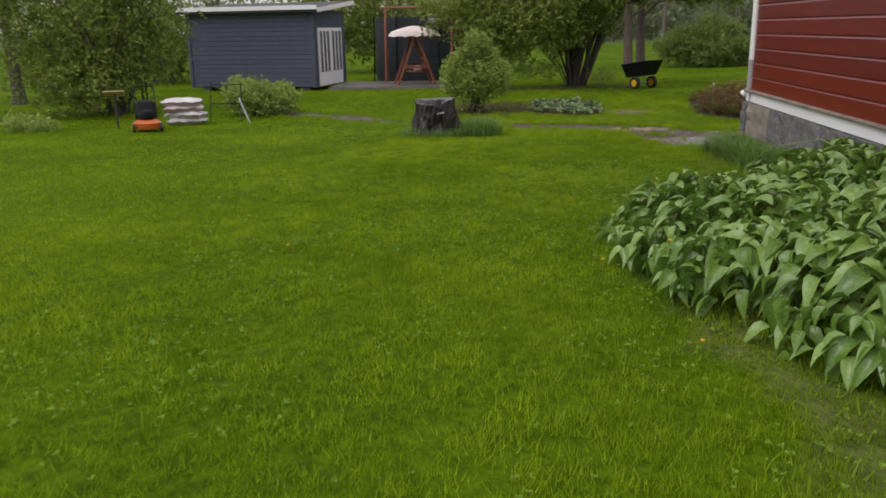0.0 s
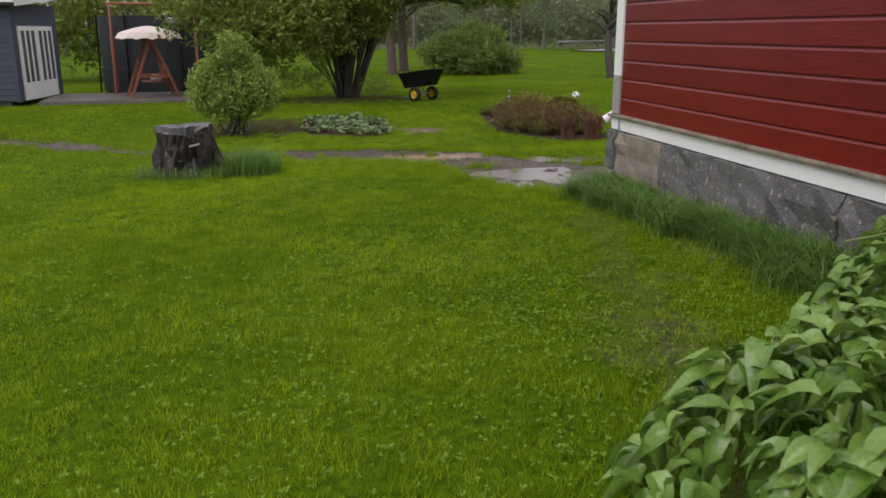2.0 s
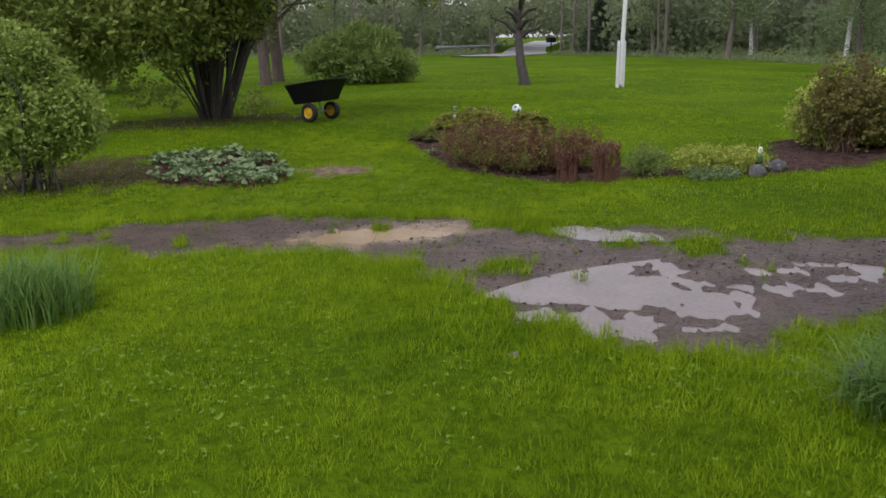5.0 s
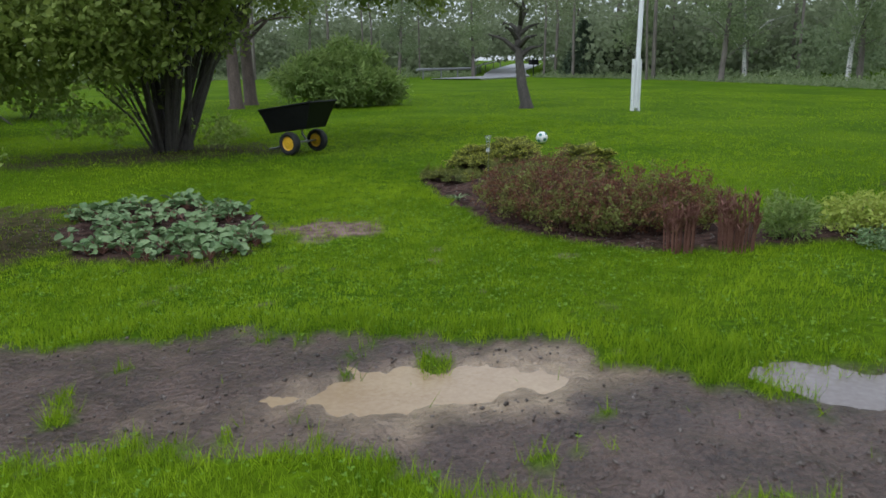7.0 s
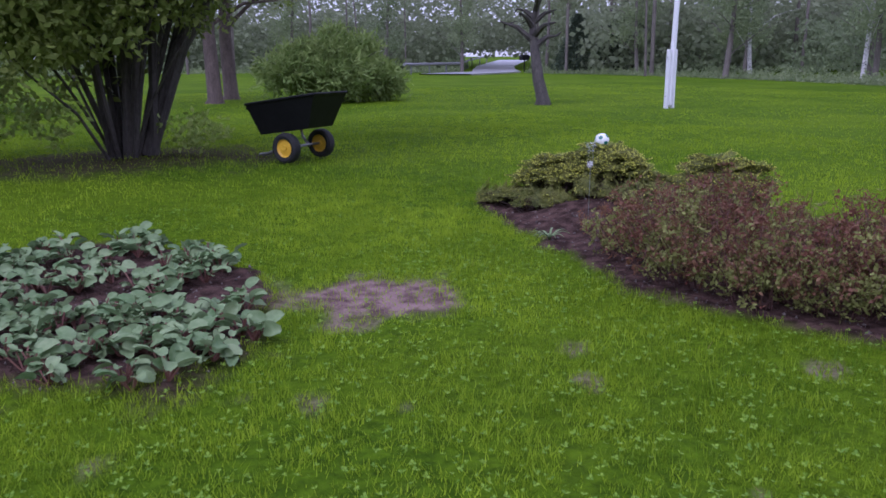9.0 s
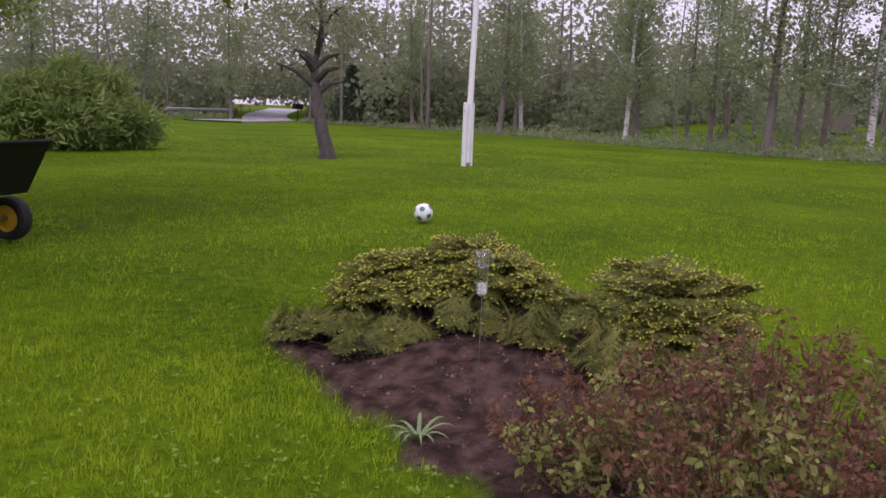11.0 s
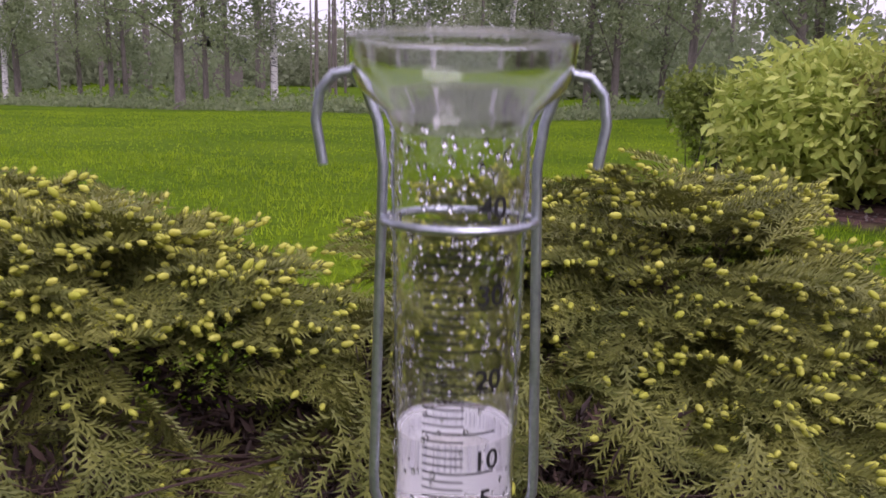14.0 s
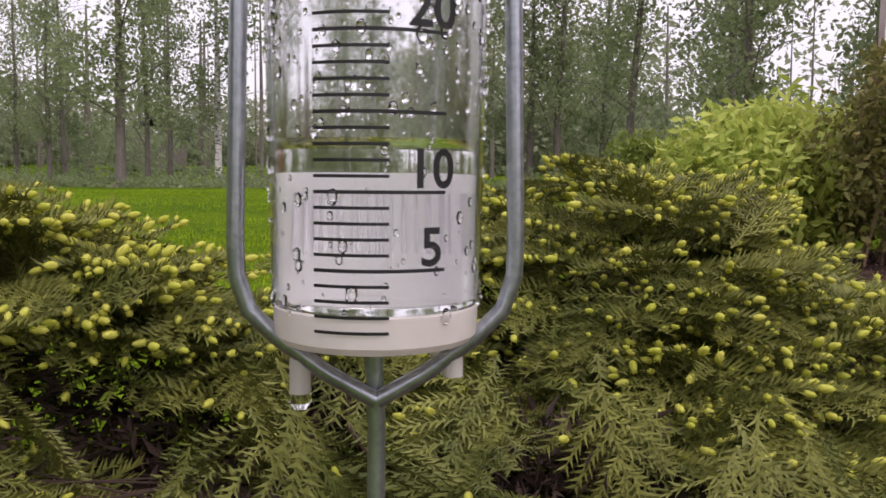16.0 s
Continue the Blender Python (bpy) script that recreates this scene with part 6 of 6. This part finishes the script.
    p = np.stack([rad * np.cos(a), rad * np.sin(a), z], 1)
    bm = bmesh.new()
    bmesh.ops.create_icosphere(bm, subdivisions=1, radius=1)
    tv = np.array([q.co[:] for q in bm.verts]) * np.array([1, 1.5, 0.5])
    tf = np.array([[q.index for q in fc.verts] for fc in bm.faces])
    bm.free()
    v, f = scatter(tv, tf, p, frames_along(np.stack([np.cos(a), np.sin(a), 0 * a], 1)), 0.0003 + 0.0014 * rng.random(n) ** 3)
    tagged(part("raindrops", array_mesh("raindrops", v, f, True), M_DROP, t, "raindrops clinging to the plastic"), kind="stuff")


build_gauge()


# ---- tipping cart ----
def build_cart():
    t = thing("garden_cart", (7.0, 26.68, float(ground_z(7.0, 26.68))), "black plastic tipping garden cart with yellow wheel hubs on the lawn", "cart", rz=121)
    # own x: towards the drawbar; own y: along the axle
    zt, zb = 0.82, 0.40
    tilt = pose(0, 0, 0, 0, 8, 0)

    def tub(inset):
        lo = [(0.40 - inset, 0.27 - inset), (-0.40 + inset, 0.27 - inset), (-0.40 + inset, -0.27 + inset), (0.40 - inset, -0.27 + inset)]
        hi = [(0.50 - inset, 0.37 - inset), (-0.64 + inset, 0.37 - inset), (-0.64 + inset, -0.37 + inset), (0.50 - inset, -0.37 + inset)]
        return [(x, y, zb + inset) for x, y in lo], [(x, y, zt) for x, y in hi]
    lo, hi = tub(0.0)
    li, hi2 = tub(0.03)
    v = [tilt @ Vector(p) for p in (*lo, *hi, *hi2, *li)]
    faces = [(3, 2, 1, 0)] + [(i, (i + 1) % 4, 4 + (i + 1) % 4, 4 + i) for i in range(4)] + [(4 + i, 4 + (i + 1) % 4, 8 + (i + 1) % 4, 8 + i) for i in range(4)] + [(8 + i, 8 + (i + 1) % 4, 12 + (i + 1) % 4, 12 + i) for i in range(4)] + [(12, 13, 14, 15)]
    part("tub", Form().add(v, faces), M_BLACK, t, "black plastic tub")
    rim = Form()
    for i in range(4):
        a, b = tilt @ Vector(hi[i]), tilt @ Vector(hi[(i + 1) % 4])
        rim.tube([a, b], 0.02, 6)
    part("rim", rim, M_BLACK, t)
    part("handle", Form().box(tilt @ Vector((0.61, 0, zt - 0.04)), (0.24, 0.24, 0.04), tilt, bevel=0.01), M_BLACK, t)
    part("axle", Form().tube([(-0.06, -0.36, 0.2), (-0.06, 0.36, 0.2)], 0.016, 10), M_STEEL, t)
    for s in (-1, 1):
        tyre = Form().lathe([(0.12, -0.055), (0.16, -0.07), (0.19, -0.055), (0.2, -0.022), (0.2, 0.022), (0.19, 0.055), (0.16, 0.07), (0.12, 0.055)], 28, pose(-0.06, s * 0.38, 0.198, 90, 0, 0), closed=True)
        hub = Form().lathe([(0, -0.045), (0.03, -0.055), (0.035, -0.035), (0.1, -0.03), (0.125, -0.053), (0.125, 0.053), (0.1, 0.03), (0.035, 0.035), (0.03, 0.055), (0, 0.045)], 28, pose(-0.06, s * 0.38, 0.198, 90, 0, 0))
        wheel = part("wheel", tyre, M_RUBBER, t, "black rubber tyre with yellow hub", True)
        part("hub", hub, M_HUB, wheel, "yellow plastic hub", True)
        leg = Form().tube([(0.0, s * 0.2, 0.17), (0.12, s * 0.2, 0.3), (0.14, s * 0.2, 0.42)], 0.018, 8)
        part("bracket", leg, M_STEEL, t)
    part("drawbar", Form().tube([(0.0, 0, 0.19), (0.3, 0, 0.16), (0.55, 0, 0.06), (0.72, 0, 0.03)], 0.022, 8), M_STEEL, t, "bent steel drawbar resting on the grass")


build_cart()


# ---- football ----
def build_ball():
    x, y, r = 11.54, 25.72, 0.113
    t = thing("football", (x, y, float(ground_z(x, y)) + r + 0.015), "white football with green pentagon patches on the lawn", "ball")
    part("skin", Form().lathe([(r * math.sin(math.pi * k / 24), -r * math.cos(math.pi * k / 24)) for k in range(25)], 40), M_BALL, t, "", True)
    p = (1 + 5 ** 0.5) / 2
    turn = Matrix.Rotation(0.45, 3, "Z") @ Matrix.Rotation(0.3, 3, "X")
    for a in (-1, 1):
        for b in (-p, p):
            for q in ((0, a, b), (a, b, 0), (b, 0, a)):
                d = (turn @ Vector(q)).normalized()
                u = d.orthogonal().normalized()
                w = d.cross(u)
                f = Form()
                pts = [d * (r + 0.0012)]
                for ring in (0.5, 1.0):
                    for k in range(10):
                        ang = 2 * math.pi * k / 10
                        c = 0.33 * ring * (1.0 if k % 2 == 0 else 0.86)
                        pts.append((d + (u * math.cos(ang) + w * math.sin(ang)) * c).normalized() * (r + 0.0012))
                f.add(pts, [(0, 1 + k, 1 + (k + 1) % 10) for k in range(10)] + [(1 + k, 11 + k, 11 + (k + 1) % 10, 1 + (k + 1) % 10) for k in range(10)])
                part("patch", f, M_BALLGREEN, t)


build_ball()


# ---- flagpole ----
def build_pole():
    x, y = 20.95, 33.2
    t = thing("flagpole", (x, y, float(ground_z(x, y))), "tall white flagpole between white base posts", "flagpole")
    part("pole", Form().tube([(0, 0, 0.1), (0.1, 0, 4), (0.3, 0, 11)], [0.085, 0.075, 0.04], 14), M_POLE, t, "", True)
    for s in (-1, 1):
        part("base_post", Form().box((s * 0.12, 0, 0.82), (0.07, 0.14, 1.7), bevel=0.008), M_POLE, t)
    for z in (0.35, 1.45):
        part("bolt", Form().tube([(-0.19, 0, z), (0.19, 0, z)], 0.012, 8), M_STEEL, t)


build_pole()


# ---- shed, play things and clutter at the back ----
def build_shed():
    W, D, H = 4.7, 3.2, 2.62
    t = thing("garden_shed", (-3.95, 28.6, float(ground_z(-3.95, 28.6)) + 0.02), "blue-grey boarded garden shed with white fascia and white glazed doors", "shed", rz=-14)
    # own x runs left along the long wall from the corner, own y goes back
    wall = part("wall", Form().box((-W / 2, D / 2, H / 2 + 0.1), (W, D, H - 0.02)), M_SHEDWALL, t)
    for k in range(16):
        f = Form().box((-W / 2, -0.012, 0.14 + 0.157 * k + 0.07), (W - 0.01, 0.02, 0.15), pose(0, 0, 0, -3, 0, 0), bevel=0.003)
        part("plank", f, M_SHEDWALL, wall)
    for x in (-W - 0.01, 0.01):
        part("corner_post", Form().box((x, -0.01, H / 2 + 0.1), (0.1, 0.1, H)), M_SHEDWALL, t)
    part("roof", Form().box((-W / 2, D / 2, H + 0.24), (W + 0.6, D + 0.6, 0.12), pose(0, 0, 0, 5, 0, 0), bevel=0.01), M_ROOF, t)
    f = Form().box((-W / 2, -0.32, H + 0.17), (W + 0.62, 0.03, 0.14)).box((0.32, D / 2, H + 0.24), (0.03, D + 0.6, 0.14), pose(0, 0, 0, 5, 0, 0))
    part("fascia", f, M_WHITE, t, "white painted fascia board")
    for k in range(2):
        y = 0.95 + 1.2 * k
        door = part("door", Form().box((0.025, y, 1.12), (0.05, 1.15, 2.0), bevel=0.004), M_WHITE, t, "white door with tall panes")
        for q in range(3):
            part("pane", Form().box((0.055, y - 0.34 + 0.34 * q, 1.3), (0.01, 0.2, 1.4)), surface("shed_pane", (0.10, 0.11, 0.12), (0.16, 0.17, 0.18), 0.15, 3, 0), door)
    for x in (-0.4, -2.3, -4.2):
        part("footing", Form().box((x, 0.2, 0.02), (0.3, 0.3, 0.2), bevel=0.01), M_STONE, t)


build_shed()


def build_deck():
    t = thing("deck", (-1.2, 28.9, float(ground_z(-1.2, 28.9))), "low wet wooden deck in front of the shed", "deck", rz=-4)
    for k in range(26):
        part("board", Form().box((-2.2 + 0.16 * k, 1.2, 0.09), (0.15, 3.0, 0.04), bevel=0.004), M_DECK, t)
    part("frame", Form().box((-0.2, -0.3, 0.03), (4.2, 0.06, 0.1)), M_DECK, t)


build_deck()


def build_glider():
    t = thing("garden_swing", (-0.5, 29.8, float(ground_z(-0.5, 29.8)) + 0.11), "stained wooden garden swing with a pale scalloped canopy", "swing seat", rz=8)
    for s in (-1, 1):
        for q in (-1, 1):
            part("leg", Form().box((q * 0.36, s * 0.55, 0.82), (0.08, 0.07, 1.78), pose(0, 0, 0, 0, -q * 21, 0), bevel=0.006), M_SWINGWOOD, t)
        part("crossbar", Form().box((0, s * 0.55, 0.62), (0.95, 0.05, 0.08), bevel=0.005), M_SWINGWOOD, t)
    part("top_beam", Form().box((0, 0, 1.64), (0.09, 1.3, 0.09), bevel=0.006), M_SWINGWOOD, t)
    for k in range(5):
        part("slat", Form().box((-0.22 + 0.11 * k, 0, 0.45), (0.09, 0.95, 0.03), bevel=0.004), M_SWINGWOOD, t)
    for k in range(4):
        part("back_slat", Form().box((0.3, 0, 0.56 + 0.12 * k), (0.03, 0.95, 0.09), bevel=0.004), M_SWINGWOOD, t)
    f = Form()

    def roof(s, c):
        u, v = s * 2 - 1, c * 2 - 1
        edge = max(abs(u), abs(v))
        scallop = 0.05 * abs(math.sin(6.5 * u)) + 0.05 * abs(math.sin(6.5 * v)) if edge > 0.97 else 0
        return (0.86 * u, 0.86 * v, 2.05 - 0.24 * edge ** 1.5 - (0.16 if edge > 0.97 else 0) + scallop)
    f.grid(17, 17, roof)
    part("canopy", f, M_CANOPY, t, "pale canvas canopy with a scalloped edge", True)
    for s in (-1, 1):
        for q in (-1, 1):
            part("canopy_pole", Form().tube([(q * 0.05, s * 0.6, 1.6), (q * 0.7, s * 0.7, 1.8)], 0.02, 6), M_SWINGWOOD, t)
    part("cushion", Form().box((0.1, -0.1, 0.56), (0.3, 0.35, 0.18), bevel=0.06), M_CANOPY, t, "small pale and red cushion")


build_glider()


def build_trampoline():
    t = thing("trampoline", (0.0, 34.5, float(ground_z(0.0, 34.5))), "big dark trampoline with a black safety net", "trampoline")
    R = 2.15
    part("net", Form().lathe([(R, 0.85), (R, 2.55)], 40), M_NET, t, "black safety net")
    part("skirt", Form().lathe([(R + 0.02, 0.1), (R + 0.04, 0.85), (R - 0.2, 0.9), (0, 0.86)], 40), M_NET, t)
    for k in range(8):
        a = math.pi * k / 4 + 0.2
        x, y = (R + 0.1) * math.cos(a), (R + 0.1) * math.sin(a)
        part("pole", Form().tube([(x * 1.02, y * 1.02, 0), (x, y, 1.2), (x * 0.99, y * 0.99, 2.6)], 0.03, 8), M_BLACK, t)


build_trampoline()


def build_swing():
    t = thing("swing_frame", (-1.6, 31.6, float(ground_z(-1.6, 31.6))), "tall reddish swing frame of thin steel pipe", "swing")
    for x in (0, 2.5):
        for s in (-1, 1):
            part("leg", Form().tube([(x, s * 0.9, 0), (x, 0, 2.85)], 0.035, 8), M_SWINGWOOD, t)
    part("top_bar", Form().tube([(-0.15, 0, 2.86), (2.65, 0, 2.86)], 0.04, 8), M_SWINGWOOD, t)
    part("seat", Form().box((1.9, 0, 2.35), (0.5, 0.12, 0.22), bevel=0.04), M_STEEL, t, "grey swing seat tied up under the bar")
    for s in (-0.2, 0.2):
        part("rope", Form().tube([(1.9 + s, 0, 2.85), (1.9 + s, 0, 2.4)], 0.008, 5), M_BLACK, t)


build_swing()


def build_mower():
    t = thing("lawn_mower", (-6.3, 18.1, float(ground_z(-6.3, 18.1))), "orange and black walk-behind lawn mower on the grass edge", "lawn mower", rz=20)
    part("deck", Form().lathe([(0.3, 0.08), (0.31, 0.2), (0.22, 0.26), (0, 0.27)], 20), M_ORANGE, t, "orange cutting deck", True)
    part("engine", Form().lathe([(0.15, 0.27), (0.17, 0.36), (0.14, 0.46), (0.0, 0.5)], 16), M_BLACK, t, "black engine cover", True)
    part("bag", Form().box((0.0, 0.42, 0.42), (0.42, 0.5, 0.42), pose(0, 0, 0, -18, 0, 0), bevel=0.07), M_BLACK, t)
    for x in (-0.28, 0.28):
        for y in (-0.24, 0.26):
            w = part("wheel", Form().lathe([(0, -0.03), (0.08, -0.03), (0.1, -0.02), (0.1, 0.02), (0.08, 0.03), (0, 0.03)], 18, pose(x, y, 0.1, 0, 90, 0)), M_RUBBER, t, "", True)
            part("hub", Form().lathe([(0, -0.036), (0.06, -0.034), (0.06, 0.034), (0, 0.036)], 16, pose(x, y, 0.1, 0, 90, 0)), M_ORANGE, w, "orange hub", True)
        part("handle", Form().tube([(x * 0.8, 0.2, 0.2), (x * 0.8, 0.75, 0.95)], 0.014, 6), M_BLACK, t)
    part("grip", Form().tube([(-0.23, 0.75, 0.95), (0.23, 0.75, 0.95)], 0.016, 6), M_BLACK, t)


build_mower()


def sack(x, y, z, rz, tint, label):
    f = Form()

    def at(side):
        def fn(s, c):
            u, v = 2 * s - 1, 2 * c - 1
            k = max(0.0, 1 - abs(u) ** 3.5) ** 0.5 * max(0.0, 1 - abs(v) ** 3.5) ** 0.5
            return (0.45 * u, 0.28 * v, side * (0.015 + 0.085 * k) + 0.012 * math.sin(9 * u + 5 * v + rz))
        return fn
    f.grid(12, 9, at(1)).grid(12, 9, at(-1))
    ob = part("sack", f, tint, None, "", True)
    ob.matrix_basis = pose(x, y, z, 0, 0, rz)
    tagged(ob, label, "sack", "stacked sacks")


base_z = float(ground_z(-5.8, 19.6))
M_SACK2 = surface("pink_sack", (0.42, 0.33, 0.33), (0.62, 0.5, 0.5), 0.4, 6, 0.5)
for k, (dx, rz, m_, lab) in enumerate(((0.0, 4, M_SACK, "white plastic sack at the bottom of a pile"), (-0.03, -6, M_SACK, "white plastic sack in a pile on the grass"), (-0.06, 8, M_SACK2, "pinkish plastic sack in a pile on the grass"), (-0.1, -3, M_SACK, "pale bulging plastic sack on top of a pile"))):
    sack(-5.85 + dx, 19.65, base_z + 0.09 + 0.15 * k, rz, m_, lab)
rack = thing("metal_rack", (-5.0, 20.2, float(ground_z(-5.0, 20.2))), "thin dark metal frame leaning beside the sacks", "rack")
for x in (-0.4, 0.35):
    part("leg", Form().tube([(x, -0.2, 0), (x, 0.1, 0.95)], 0.014, 6), M_BLACK, rack)
for z in (0.45, 0.9):
    part("bar", Form().tube([(-0.4, z * 0.31 - 0.2, z), (0.35, z * 0.31 - 0.2, z)], 0.012, 6), M_BLACK, rack)
part("strut", Form().tube([(0.35, -0.25, 0.6), (0.62, -0.5, 0.02)], 0.02, 6), M_STEEL, rack)
table = thing("board_stand", (-7.3, 19.0, float(ground_z(-7.3, 19.0))), "small pale wooden board on a thin post", "stand", rz=15)
part("board", Form().box((0, 0, 0.82), (0.46, 0.3, 0.03), pose(0, 0, 0, -24, 0, 0), bevel=0.005), M_PALEWOOD, table)
part("post", Form().tube([(0, 0.03, -0.05), (0, 0.03, 0.8)], 0.025, 8), M_BARK, table)

shrub("garden_bush", (-4.6, 21.6), [(0, 0, 0.45, 0.75, 0.5), (0.5, 0.3, 0.4, 0.6, 0.45), (-0.4, 0.1, 0.6, 0.5, 0.4)], 1500, SPRIG, 0.12, M_FRESH, M_BARK, "rounded bright green leafy bush", "bush", stem_count=12)
shrub("hedge_shrub", (-8.6, 22.5), [(0, 0, 2.2, 1.7, 1.9), (-1.7, -0.3, 2.0, 1.5, 1.8), (1.0, 0.3, 2.4, 1.2, 1.6), (-0.5, -0.6, 0.9, 1.5, 0.8), (-2.6, 0, 3.2, 1.2, 1.4), (0.4, 0, 3.8, 1.4, 1.2)], 4200, SPRIG, 0.17, M_LILAC, M_BARK, "tall loose green shrub with arching twigs", "shrub", stem_count=34, stem_r=0.03, base=0.5, power=0.5)
shrub("hosta_clump", (-8.9, 18.6), [(0, 0, 0.15, 0.4, 0.25), (-0.6, 0.2, 0.15, 0.4, 0.25)], 260, SPRIG, 0.13, M_FRESH, M_STALK, "green leafy clump at the hedge foot", "plant", stem_count=8, stem_r=0.006)
tree((-12.6, 25.2), 7.0, 0.24, [(0, 0, 6, 2.2, 1.6)], 500, 0.2, M_LILAC, M_BARK, "broad old trunk beside the hedge", "garden_tree", seed=50, limbs=7, limb_from=0.5)
shrub("hedge_shrub", (-11.5, 36), [(0, 0, 1.8, 2.0, 1.7), (3.0, 1, 1.6, 1.7, 1.5), (-3, 0, 2.2, 2, 1.8)], 1700, SPRIG, 0.3, M_LILAC, M_BARK, "wide green shrub behind the shed", "shrub", stem_count=20, stem_r=0.03, base=1.0)
shrub("hedge_shrub", (1.0, 41), [(0, 0, 2.4, 2.4, 2.3), (-3.0, 1, 2.2, 2.2, 2.0), (2.8, 1, 2.2, 2.0, 2.0), (-5.5, 1, 3, 2.2, 2.6)], 2400, SPRIG, 0.34, M_LILAC, M_BARK, "tall dark green shrubs behind the trampoline", "shrub", stem_count=24, stem_r=0.04, base=1.4)


# red outbuilding beyond the bed
def outbuilding():
    t = thing("outbuilding", (19.9, 13.8, float(ground_z(19.9, 13.8))), "red boarded outbuilding with white corner boards", "building", rz=-30)
    wall = part("wall", Form().box((3.0, -2.5, 3.0), (6.0, 5.0, 6.0)), M_RED, t)
    for k in range(30):
        part("plank", Form().box((-0.012, -2.5, 0.12 + 0.195 * k), (0.02, 4.7, 0.18), bevel=0.004), M_RED, wall)
    part("corner_board", Form().box((-0.02, -0.08, 3.0), (0.05, 0.2, 6.0)), M_WHITE, t)
    part("window_frame", Form().box((-0.02, -1.1, 1.6), (0.06, 0.9, 1.1), bevel=0.006), M_WHITE, t)
    part("pane", Form().box((-0.05, -1.1, 1.6), (0.02, 0.72, 0.92)), M_BLACK, t)
    part("roof", Form().box((3.0, -2.5, 6.1), (7.0, 6.0, 0.2)), M_ROOF, t)


outbuilding()
# dark old barn far across the field
barn = thing("field_barn", (88, 46, float(height(88, 46))), "small grey barn far across the field", "barn", rz=20)
part("wall", Form().box((0, 0, 1.6), (9, 6, 3.2)), M_BARK2, barn)
part("roof", Form().box((0, -1.7, 3.8), (9.6, 4.2, 0.25), pose(0, 0, 0, 30, 0, 0)).box((0, 1.7, 3.8), (9.6, 4.2, 0.25), pose(0, 0, 0, -30, 0, 0)), M_ROOF, barn)
